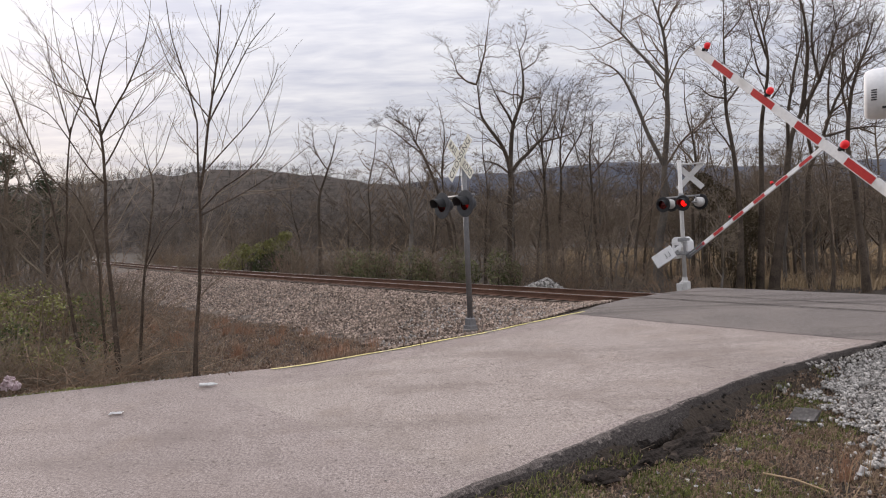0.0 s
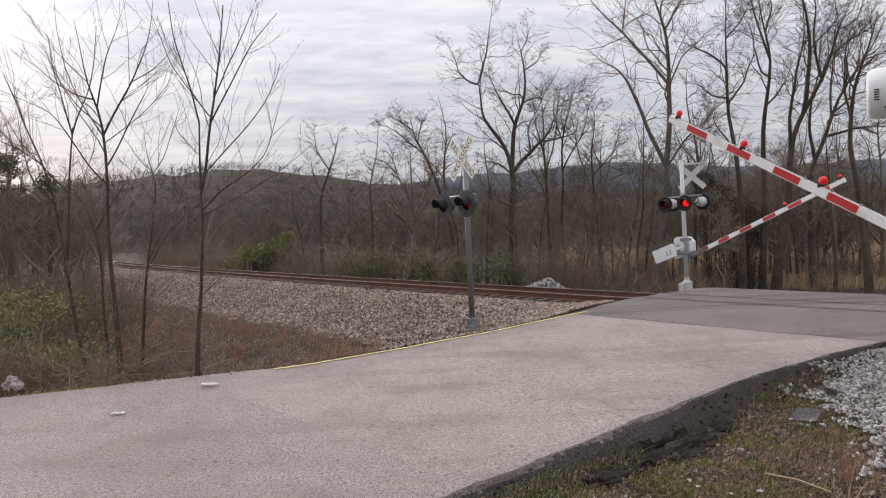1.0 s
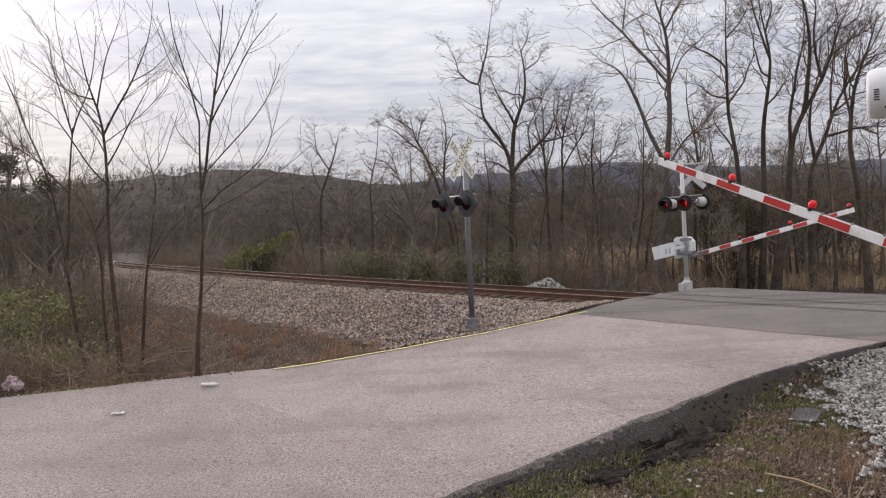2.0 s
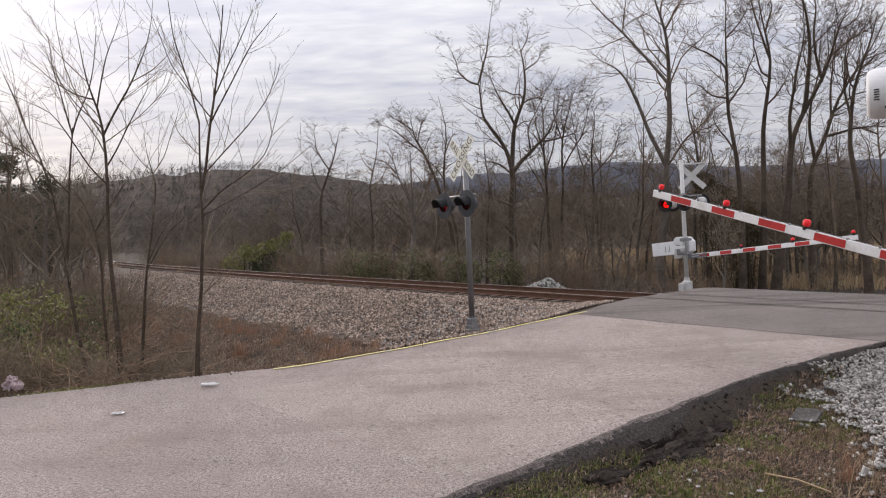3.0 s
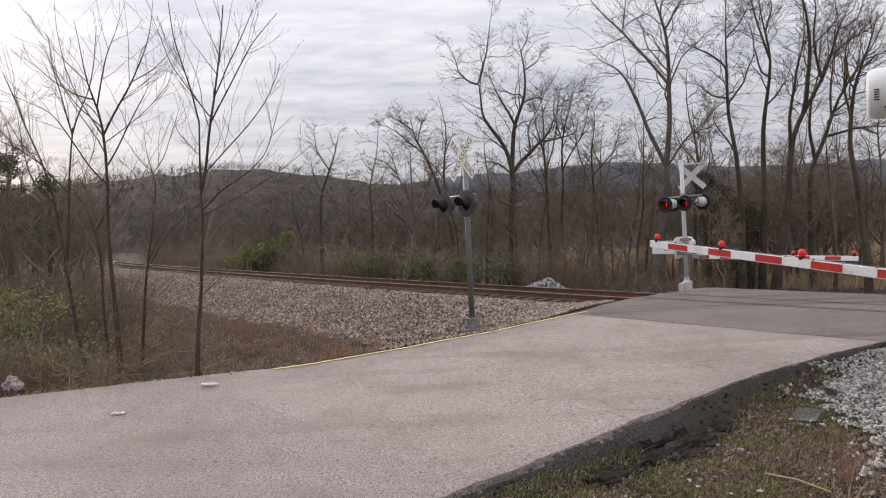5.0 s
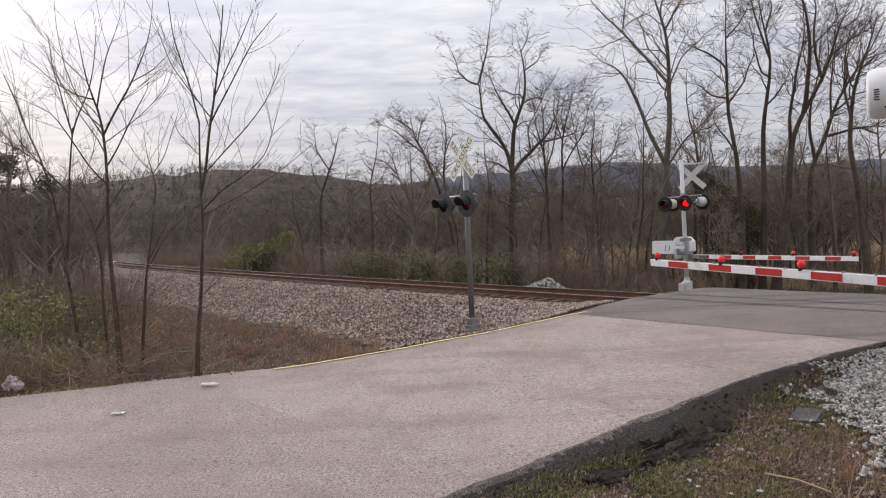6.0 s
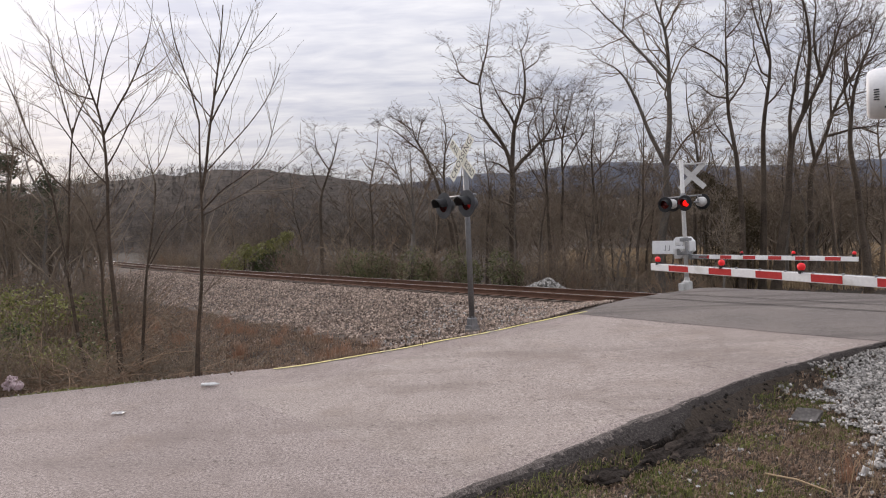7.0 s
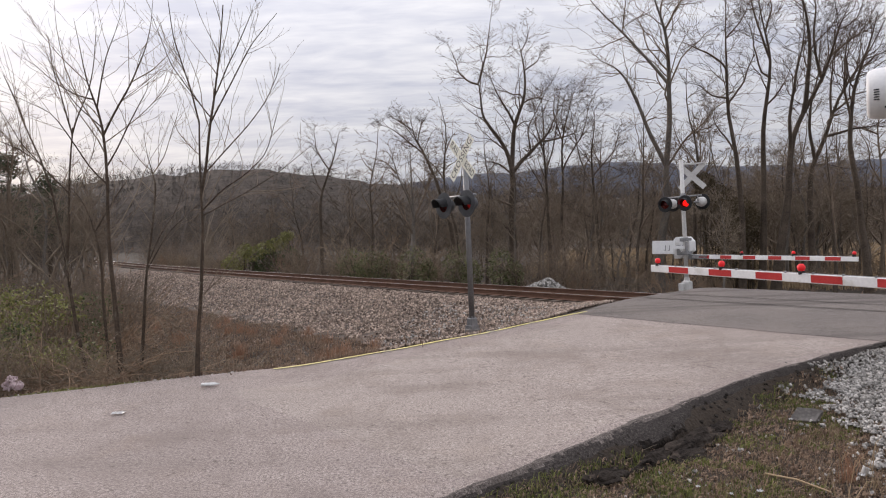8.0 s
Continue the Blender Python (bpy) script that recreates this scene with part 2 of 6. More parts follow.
M_SHINE = mat("polished_rail_head", (0.34, 0.32, 0.30), (0.48, 0.46, 0.44), 0.5, 30, 2, 0.05, metal=0.9)
M_TIE = mat("creosoted_timber", (0.045, 0.032, 0.025), (0.12, 0.09, 0.07), 0.9, 20, 2, 0.6, per_object=0.5)
M_YELLOW = mat("yellow_road_paint", (0.55, 0.46, 0.17), (0.72, 0.62, 0.28), 0.75, 60, 3, 0.2, third=(0.36, 0.33, 0.26), third_scale=3.0)
M_GALV = mat("weathered_aluminium", (0.15, 0.15, 0.153), (0.245, 0.245, 0.25), 0.5, 30, 3, 0.1, metal=0.45)
M_WHITE = mat("white_paint", (0.70, 0.70, 0.70), (0.82, 0.82, 0.81), 0.45, 25, 2, 0.05, third=(0.62, 0.61, 0.58), third_scale=2.5)
M_DIRTYWHITE = mat("weathered_white_paint", (0.52, 0.51, 0.49), (0.68, 0.67, 0.65), 0.6, 25, 3, 0.1)
M_BLACK = mat("black_painted_steel", (0.018, 0.018, 0.019), (0.035, 0.035, 0.036), 0.55, 25, 3, 0.1)
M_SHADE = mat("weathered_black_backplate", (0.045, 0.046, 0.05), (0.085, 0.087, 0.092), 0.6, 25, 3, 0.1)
M_SIGN = mat("white_sign_sheet", (0.86, 0.83, 0.70), (0.93, 0.90, 0.79), 0.4, 25, 3, 0.0)
M_LETTER = mat("black_lettering", (0.02, 0.02, 0.02), (0.04, 0.04, 0.04), 0.5, 25, 3, 0.0)
M_RED = mat("red_reflective_tape", (0.42, 0.035, 0.035), (0.55, 0.055, 0.05), 0.4, 40, 3, 0.05)
M_MAROON = mat("dark_maroon_paint", (0.11, 0.02, 0.025), (0.17, 0.03, 0.035), 0.5, 30, 3, 0.05)
M_LENS = tinted_glass("red_lens_glass", (0.75, 0.05, 0.04))
M_DARKLENS = mat("unlit_flash_disc", (0.05, 0.01, 0.01), (0.10, 0.015, 0.013), 0.3, 40, 9, 0.2)
M_LIT = glow("lit_flash_disc", (1.0, 0.10, 0.07), 2.6)
# weaker emission imitates a lamp seen off its axis
M_DIMLIT = glow("lit_flash_disc_off_axis", (0.50, 0.045, 0.036), 0.28)
M_GATELAMP = glow("red_gate_lamp", (0.46, 0.007, 0.013), 0.07)
M_GATELIT = glow("lit_gate_lamp", (0.74, 0.014, 0.018), 0.16)
M_LEAD = mat("grey_cast_iron", (0.20, 0.20, 0.20), (0.32, 0.32, 0.32), 0.7, 25, 4, 0.3)
M_CONC = mat("grey_concrete", (0.105, 0.094, 0.087), (0.20, 0.183, 0.170), 0.9, 30, 3, 0.5)
M_BARK = mat("grey_brown_bark", (0.038, 0.0285, 0.0215), (0.125, 0.096, 0.072), 0.95, 22, 2.0, 0.8, relief=0.02)
M_PALEBARK = mat("pale_grey_bark", (0.098, 0.084, 0.072), (0.205, 0.180, 0.155), 0.95, 16, 1.5, 0.8, relief=0.02)
M_TWIG = mat("grey_brown_twigs", (0.112, 0.083, 0.061), (0.236, 0.180, 0.132), 0.95, 5, 0.6, 0.0)
M_DARKTWIG = mat("dark_branches", (0.058, 0.043, 0.033), (0.150, 0.113, 0.085), 0.95, 5, 0.6, 0.0)
M_DEEPWOODS = mat("dim_leafless_woods", (0.046, 0.037, 0.029), (0.175, 0.137, 0.104), 0.95, 5, 0.4, 0.0, per_island=0.8)
M_BRUSH = mat("russet_brush_stems", (0.165, 0.104, 0.069), (0.36, 0.25, 0.166), 0.95, 5, 0.6, 0.0)
M_WOODBARK = mat("brown_woodland_bark", (0.098, 0.075, 0.055), (0.24, 0.189, 0.14), 0.95, 18, 1.5, 0.5, per_object=0.5, relief=0.02)
M_WEED = mat("tan_scrub_stems", (0.17, 0.124, 0.0836), (0.33, 0.254, 0.18), 0.95, 5, 0.5, 0.0)
M_SAPBARK = mat("sapling_bark", (0.034, 0.024, 0.017), (0.105, 0.076, 0.055), 0.9, 30, 4.0, 0.6, third=(0.16, 0.14, 0.11), third_scale=6.0, spot=(0.58, 0.72))
M_SAPTWIG = mat("pale_sapling_twigs", (0.125, 0.0951, 0.0686), (0.27, 0.215, 0.16), 0.85, 10, 1.0, 0.0)
M_WOODS = mat("far_bare_woods", (0.036, 0.030, 0.027), (0.085, 0.071, 0.063), 0.97, 0.9, 0.05, 0.0, per_island=0.5)
# blue-grey puts the haze of distance into the ridge's own colour
M_HAZE = mat("ridge_in_painted_haze", (0.080, 0.087, 0.108), (0.112, 0.117, 0.138), 1.0, 0.03, 0.004, 0.0)
M_HILL = mat("leaf_litter_hillside", (0.020, 0.0155, 0.0125), (0.105, 0.082, 0.066), 1.0, 0.7, 0.12, 0.8, relief=1.2)
M_DRY = mat("dry_brown_grass", (0.14, 0.090, 0.064), (0.40, 0.28, 0.195), 0.95, 3, 0.5, 0.0, per_island=0.7)
M_RUSSET = mat("russet_broomsedge", (0.235, 0.124, 0.078), (0.41, 0.237, 0.152), 0.95, 3, 0.5, 0.0, per_island=0.6)
M_STRAW = mat("straw_coloured_field", (0.29, 0.205, 0.122), (0.42, 0.315, 0.20), 0.95, 1, 0.15, 0.0, per_island=0.5)
M_GRASS = mat("dull_green_grass", (0.045, 0.056, 0.015), (0.25, 0.265, 0.080), 0.9, 3, 0.5, 0.0, per_island=0.8)
M_LEAF = mat("evergreen_leaves", (0.03, 0.048, 0.016), (0.085, 0.11, 0.032), 0.6, 4, 0.6, 0.0, per_island=0.8)
M_YLEAF = mat("yellow_green_leaves", (0.09, 0.098, 0.03), (0.28, 0.265, 0.09), 0.65, 4, 0.6, 0.0, per_island=0.8)
M_VINE = mat("brownish_green_vines", (0.048, 0.037, 0.021), (0.135, 0.102, 0.058), 0.85, 4, 0.6, 0.0, per_island=0.8)
M_OLIVE = mat("dull_olive_leaves", (0.070, 0.074, 0.034), (0.20, 0.200, 0.092), 0.8, 4, 0.6, 0.0, per_island=0.8)
M_PINE = mat("pine_needles", (0.038, 0.052, 0.030), (0.095, 0.115, 0.065), 0.8, 4, 0.6, 0.0, per_island=0.6)
M_LITTER = mat("dead_leaf_litter", (0.09, 0.058, 0.042), (0.38, 0.265, 0.188), 0.95, 6, 1, 0.0, per_island=0.9)
M_PLASTIC = mat("white_plastic_litter", (0.66, 0.66, 0.66), (0.80, 0.80, 0.80), 0.35, 15, 6, 0.2)
M_CLEAR = mat("cloudy_clear_plastic", (0.50, 0.50, 0.49), (0.78, 0.78, 0.76), 0.45, 30, 9, 0.5, relief=0.02)
M_PINKBAG = mat("pinkish_plastic_bag", (0.30, 0.20, 0.21), (0.62, 0.50, 0.50), 0.4, 22, 9, 0.5)


def object_from(name, verts, faces, material, parent=None, label="", smooth_faces=False):
    me = bpy.data.meshes.new(name)
    me.from_pydata([tuple(v) for v in verts], [], faces)
    me.materials.append(material)
    if smooth_faces:
        me.polygons.foreach_set("use_smooth", [True] * len(me.polygons))
    me.update()
    ob = new(name, me)
    if parent:
        ob.parent = parent
    if label:
        tagged(ob, label)
    return ob


def part(name, bm, material, parent=None, label="", smooth_faces=False):
    me = bpy.data.meshes.new(name)
    bmesh.ops.recalc_face_normals(bm, faces=bm.faces[:])
    bm.to_mesh(me)
    bm.free()
    for m in material if isinstance(material, (list, tuple)) else [material]:
        me.materials.append(m)
    if smooth_faces:
        me.polygons.foreach_set("use_smooth", [True] * len(me.polygons))
    ob = new(name, me)
    if parent:
        ob.parent = parent
    if label:
        tagged(ob, label)
    return ob


def box(bm, sx, sy, sz, m=None, bevel=0.0):
    r = bmesh.ops.create_cube(bm, size=1.0, matrix=(m or Matrix()) @ Matrix.Diagonal((sx, sy, sz, 1)))
    if bevel:
        es = list({e for v in r["verts"] for e in v.link_edges})
        bmesh.ops.bevel(bm, geom=es, offset=bevel, segments=2, affect="EDGES", profile=0.6)


def cyl(bm, r1, r2, h, m=None, seg=20, caps=True):
    """A cone or cylinder along z from 0 to h."""
    bmesh.ops.create_cone(bm, cap_ends=caps, segments=seg, radius1=r1, radius2=r2, depth=h, matrix=(m or Matrix()) @ Matrix.Translation((0, 0, h / 2)))


def lathe(bm, profile, m=None, seg=28):
    """Turns a profile of (radius, z) about z."""
    m = m or Matrix()
    rings = []
    for r, z in profile:
        if r < 1e-5:
            rings.append([bm.verts.new(m @ Vector((0, 0, z)))])
        else:
            rings.append([bm.verts.new(m @ Vector((r * math.cos(2 * math.pi * i / seg), r * math.sin(2 * math.pi * i / seg), z))) for i in range(seg)])
    for a, b in zip(rings, rings[1:]):
        for i in range(seg):
            j = (i + 1) % seg
            q = [a[i % len(a)], a[j % len(a)], b[j % len(b)], b[i % len(b)]]
            q = list(dict.fromkeys(q))
            if len(q) > 2:
                bm.faces.new(q)


def rod(bm, a, b, r, seg=10):
    a, b = Vector(a), Vector(b)
    m = Matrix.Translation(a) @ (b - a).to_track_quat("Z", "Y").to_matrix().to_4x4()
    cyl(bm, r, r, (b - a).length, m, seg)
# ---- ground, road, track ----
def ladder(stops):
    """Grid lines from (end, step) pairs."""
    out = [stops[0]]
    for end, step in stops[1:]:
        a = out[-1]
        n = max(1, round((end - a) / step))
        out += [a + (end - a) * i / n for i in range(1, n + 1)]
    return out


def make_ground():
    ss = ladder([-1500, (-300, 100), (-90, 15), (-40, 3), (-16, 0.8), (4.0, 0.33), (6.4, 0.1), (12, 0.4), (30, 1.5), (90, 10), (300, 40), (1500, 150)])
    ns = ladder([-1500, (-200, 130), (-60, 14), (-20, 2.5), (-13, 0.4), (-4.4, 0.17), (8, 0.4), (30, 1.5), (100, 7), (300, 25), (1500, 120)])
    verts = []
    for n in ns:
        for s in ss:
            x, y = xy(s, n)
            verts.append((x, y, ground_z(x, y)))
    w = len(ss)
    faces = [(j * w + i, j * w + i + 1, (j + 1) * w + i + 1, (j + 1) * w + i) for j in range(len(ns) - 1) for i in range(w - 1)]
    g = object_from("ground", verts, faces, M_SOIL, smooth_faces=True)
    tagged(g, "brown winter ground of soil and leaf litter", "ground", kind="structure")


make_ground()


def ballast_limit(s):
    """How far the stones reach from the track, on the near side."""
    return -6.0 - 3.0 * smooth(-5.5, -1.9, s) - 0.35 * noise.noise((s * 0.5, 3.0, 3.0)) - 0.2 * noise.noise((s * 1.7, 5.0, 3.0))


def sheet(name, material, left, right, n0, n1, lift, step=0.35, ragged=0.0, thick=0.05, across=14):
    """A paved strip between two edges given as functions of n, with real thickness at its rim."""
    rows = max(2, int((n1 - n0) / step))
    verts, faces = [], []
    for j in range(rows + 1):
        n = n0 + (n1 - n0) * j / rows
        wl = ragged * (noise.noise((n * 1.3, 2.0, 5.0)) + 0.5 * noise.noise((n * 5.1, 9.0, 1.0)))
        wr = ragged * (noise.noise((n * 1.1, 7.0, 3.0)) + 0.5 * noise.noise((n * 4.3, 4.0, 8.0)))
        a, b = left(n) + wl, right(n) + wr
        for i in range(across + 1):
            s = a + (b - a) * i / across
            m = n
            if ragged and j in (0, rows):
                m += ragged * (noise.noise((s * 1.3, 11.0, n)) + 0.6 * noise.noise((s * 5, 3.0, n)))
            x, y = xy(s, m)
            bumpy = 0.012 * noise.noise((x * 0.7, y * 0.7, 1.0))
            if not thick and (i in (0, across) or j in (0, rows)):
                bumpy -= 0.007
            verts.append((x, y, road_z(m) + (lift(m) if callable(lift) else lift) + bumpy))
    w = across + 1
    for j in range(rows):
        for i in range(across):
            faces.append((j * w + i, j * w + i + 1, (j + 1) * w + i + 1, (j + 1) * w + i))
    if not thick:
        return object_from(name, verts, faces, material, smooth_faces=False)
    rim = [i for i in range(w)] + [j * w + across for j in range(1, rows + 1)] + [rows * w + i for i in range(across - 1, -1, -1)] + [j * w for j in range(rows - 1, 0, -1)]
    base = len(verts)
    verts += [(verts[k][0], verts[k][1], verts[k][2] - thick) for k in rim]
    for q in range(len(rim)):
        r = (q + 1) % len(rim)
        faces.append((rim[q], base + q, base + r, rim[r]))
    return object_from(name, verts, faces, material, smooth_faces=False)


road = sheet("road", M_ROAD, left_edge, right_edge, -30, 60, 0.0, 0.3, 0.02, 0.16, 20)
tagged(road, "worn grey-pink asphalt country road, cracked and stained", "road", kind="structure")
patch = sheet("road_patch", M_PATCH, lambda n: left_edge(n) + 0.5 + 0.75 * smooth(-8, -12, n), lambda n: right_edge(n) - 0.04, -12.42, -3.95, 0.003, 0.3, 0.07, 0.0, 18)
tagged(patch, "paler worn asphalt overlay on the road", "asphalt", kind="structure")
crossing = sheet("crossing_pavement", M_NEWROAD, lambda n: far_turn(n) - 1.30 + 0.38 * smooth(-0.6, -3.9, n), lambda n: right_edge(n) + 0.4, -4.02, 34.0, lambda n: 0.006 + 0.020 * smooth(-3.9, -2.6, n), 0.3, 0.05, 0.003, 18)
tagged(crossing, "darker newer asphalt across the rails", "asphalt", kind="structure")


def make_crossing_seams():
    for m, wdt in ((-0.72 + 0.09, 0.07), (0.72 - 0.09, 0.06)):
        verts, faces = [], []
        k = 60
        for i in range(k + 1):
            s = -1.2 + 9.0 * i / k
            for e in (-1, 1):
                n = m + e * wdt * (0.5 + 0.2 * noise.noise((s * 2, e, m)))
                x, y = xy(s, n)
                verts.append((x, y, road_z(n) + 0.043))
        faces = [(2 * i, 2 * i + 2, 2 * i + 3, 2 * i + 1) for i in range(k)]
        o = object_from("flangeway", verts, faces, M_TAR)
        tagged(o, "dark flangeway groove beside a rail in the asphalt", "groove", kind="structure")


make_crossing_seams()


def make_edge_line():
    verts, faces = [], []
    k = 90
    for i in range(k + 1):
        n = -11.1 + 7.5 * i / k
        for e in (0, 1):
            s = left_edge(n) + 0.05 + e * (0.08 + 0.018 * noise.noise((n * 3, e, 2.0)))
            x, y = xy(s, n)
            verts.append((x, y, road_z(n) + 0.013 + 0.012 * noise.noise((x * 0.7, y * 0.7, 1.0))))
    faces = [(2 * i, 2 * i + 2, 2 * i + 3, 2 * i + 1) for i in range(k)]
    o = object_from("edge_line", verts, faces, M_YELLOW)
    tagged(o, "faded yellow painted edge line along the road", "road marking", kind="structure")


make_edge_line()


def make_shoulder():
    """The rim where the road rolls off and breaks away, undercut, into the verge."""
    prof = ((-0.05, 0.006), (0.0, 0.004), (0.05, -0.012), (0.10, -0.036), (0.15, -0.066), (0.20, -0.10), (0.24, -0.135), (0.262, -0.175), (0.25, -0.215), (0.21, -0.25), (0.17, -0.30))
    rows, across = 520, len(prof) - 1
    verts, kind = [], []
    for j in range(rows + 1):
        n = -30 + 27.5 * j / rows
        worn = math.exp(-((n + 10.0) / 1.2) ** 2)
        wide = (0.42 + 0.50 * worn - 0.1 * smooth(-6, -4, n)) * (1 + 0.25 * noise.noise((n * 1.1, 4.0, 2.0)) + 0.16 * noise.noise((n * 4.3, 2.0, 2.0)))
        for i, (u, dz) in enumerate(prof):
            ragged = (0.03 * noise.noise((n * 2.1, 1.0, 9.0)) + 0.02 * noise.noise((n * 9, 1.0, 9.0))) if i < 2 else 0.0
            x, y = xy(right_edge(n) + u * wide + ragged, n)
            z = road_z(n) + dz * (0.75 + 0.35 * worn) + 0.012 * noise.noise((x * 0.7, y * 0.7, 1.0))
            if i > 2:
                z += 0.012 * noise.noise((x * 6, y * 6, 2.0)) + 0.008 * noise.noise((x * 19, y * 19, 5.0))
            verts.append((x, y, z))
            if i < across and j < rows:
                # lower steps of the profile get darker materials, blackest on the underside
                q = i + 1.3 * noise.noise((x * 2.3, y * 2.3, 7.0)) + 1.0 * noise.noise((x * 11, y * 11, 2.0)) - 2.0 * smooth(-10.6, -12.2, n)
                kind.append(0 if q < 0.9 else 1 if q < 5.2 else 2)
    w = across + 1
    faces = [(j * w + i, j * w + i + 1, (j + 1) * w + i + 1, (j + 1) * w + i) for j in range(rows) for i in range(across)]
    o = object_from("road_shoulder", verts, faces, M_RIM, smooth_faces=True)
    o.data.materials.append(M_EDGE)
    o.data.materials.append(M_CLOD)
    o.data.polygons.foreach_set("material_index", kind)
    tagged(o, "dark asphalt edge rolling off and breaking away from the road", "road edge", kind="structure")


make_shoulder()


def track_point(s, m, z):
    x, y = xy(s, m + bend(s))
    return x, y, z


def make_track():
    root = tagged(new("railway_track"), "single railway track with rusty rails on dark timber ties", "railway track", kind="structure")
    prof = [(-0.072, 0.0), (0.072, 0.0), (0.072, 0.012), (0.012, 0.028), (0.010, 0.122), (0.036, 0.132), (0.036, 0.158), (0.030, 0.166), (-0.030, 0.166), (-0.036, 0.158), (-0.036, 0.132), (-0.010, 0.122), (-0.012, 0.028), (-0.072, 0.012)]
    stops = ladder([-150, (-60, 6), (12, 2), (60, 8)])
    for side in (-1, 1):
        c = side * 0.7525
        verts, faces = [], []
        for s in stops:
            for a, b in prof:
                verts.append(track_point(s, c + a, 0.138 + b))
        k = len(prof)
        for j in range(len(stops) - 1):
            for i in range(k):
                i2 = (i + 1) % k
                faces.append((j * k + i, j * k + i2, (j + 1) * k + i2, (j + 1) * k + i))
        r = object_from("rail", verts, faces, M_RUST, root)
        top, tf = [], []
        for s in stops:
            for a in (-0.029, 0.029):
                top.append(track_point(s, c + a, 0.308))
        tf = [(2 * i, 2 * i + 2, 2 * i + 3, 2 * i + 1) for i in range(len(stops) - 1)]
        object_from("running_surface", top, tf, M_SHINE, r, "bright worn rail top")
    tie = None
    for i in range(150):
        s = -2.15 - i * 0.52
        x, y = xy(s, bend(s))
        ang = math.atan2(TS.y, TS.x) + 0.02 * noise.noise((s * 3, 1, 1)) - 2 * s / 1300
        if tie is None:
            bm = bmesh.new()
            box(bm, 0.23, 2.62, 0.18, None, 0.012)
            tie = part("tie", bm, M_TIE, root)
            me = tie.data
        else:
            tie = new("tie", me)
            tie.parent = root
        tie.matrix_basis = Matrix.Translation((x, y, 0.045 + 0.012 * noise.noise((s * 5, 4, 1)))) @ Matrix.Rotation(ang, 4, "Z")
    bm = bmesh.new()
    box(bm, 0.20, 0.34, 0.02, None, 0.003)
    plate = part("tie_plate", bm, M_RUST, root)
    pm = plate.data
    for i in range(60):
        s = -2.15 - i * 0.52
        for side in (-1, 1):
            p = plate if i == 0 and side == -1 else new("tie_plate", pm)
            p.parent = root
            x, y = xy(s, bend(s) + side * 0.7525)
            p.matrix_basis = Matrix.Translation((x, y, 0.142)) @ Matrix.Rotation(math.atan2(TS.y, TS.x), 4, "Z")


make_track()


def bed(name, s0, s1, m0, m1, material, lift, label, ds=0.35, dm=0.25):
    """A sheet of ballast that lies on the ground, with an uneven rim."""
    ss = [s0 + (s1 - s0) * i / max(1, round((s1 - s0) / ds)) for i in range(max(1, round((s1 - s0) / ds)) + 1)]
    k = max(1, round((m1 - (-7.0 if callable(m0) else m0)) / dm))
    verts = []
    for s in ss:
        for j in range(k + 1):
            a0 = m0(s) if callable(m0) else m0
            m = a0 + (m1 - a0) * j / k
            rim = 1.0
            if j in (0, k):
                m += 0.25 * noise.noise((s * 0.9, m, 2.0)) + 0.12 * noise.noise((s * 3.1, m, 6.0))
                rim = -1.6
            x, y = xy(s, m + bend(s))
            verts.append((x, y, ground_z(x, y) + lift * rim + 0.02 * noise.noise((x * 2.5, y * 2.5, 4.0))))
    w = k + 1
    faces = [(i * w + j, i * w + j + 1, (i + 1) * w + j + 1, (i + 1) * w + j) for i in range(len(ss) - 1) for j in range(k)]
    o = object_from(name, verts, faces, material, smooth_faces=True)
    return tagged(o, label, "ballast", kind="structure")


bed("ballast_bed", -110, -1.62, ballast_limit, 2.6, M_BALLAST, 0.03, "grey-brown crushed stone slope below the track")
near_bed = bed("ballast_bed", 5.0, 30, -7.4, 3.0, M_BALLAST, 0.004, "crushed stone beside the track past the road")


def rocks(name, places, material, sizes, seed, label, category, detailed=False):
    """Many loose stones in one mesh."""
    rng = np.random.default_rng(seed)
    if detailed:
        bm = bmesh.new()
        bmesh.ops.create_icosphere(bm, subdivisions=1, radius=1)
        base = np.array([v.co[:] for v in bm.verts])
        tri = np.array([[v.index for v in f.verts] for f in bm.faces])
        bm.free()
    else:
        base = np.array([(1, 0, 0), (-1, 0, 0), (0, 1, 0), (0, -1, 0), (0, 0, 1), (0, 0, -1)], float)
        tri = np.array([(0, 2, 4), (2, 1, 4), (1, 3, 4), (3, 0, 4), (2, 0, 5), (1, 2, 5), (3, 1, 5), (0, 3, 5)])
    n, k = len(places), len(base)
    v = base[None] * rng.uniform(0.65, 1.25, (n, k, 1))
    v = v * (rng.uniform(sizes[0], sizes[1], (n, 1, 1)) * rng.uniform(0.6, 1.15, (n, 1, 3)))
    q = rng.normal(size=(n, 4))
    q /= np.linalg.norm(q, axis=1, keepdims=True)
    w, x, y, z = q.T
    rot = np.stack([1 - 2 * (y * y + z * z), 2 * (x * y - z * w), 2 * (x * z + y * w), 2 * (x * y + z * w), 1 - 2 * (x * x + z * z), 2 * (y * z - x * w), 2 * (x * z - y * w), 2 * (y * z + x * w), 1 - 2 * (x * x + y * y)], 1).reshape(n, 3, 3)
    v = np.einsum("nij,nkj->nki", rot, v) + np.asarray(places)[:, None]
    f = (tri[None] + (np.arange(n) * k)[:, None, None]).reshape(-1, 3)
    o = object_from(name, v.reshape(-1, 3).tolist(), f.tolist(), material)
    return tagged(o, label, category, kind="stuff")


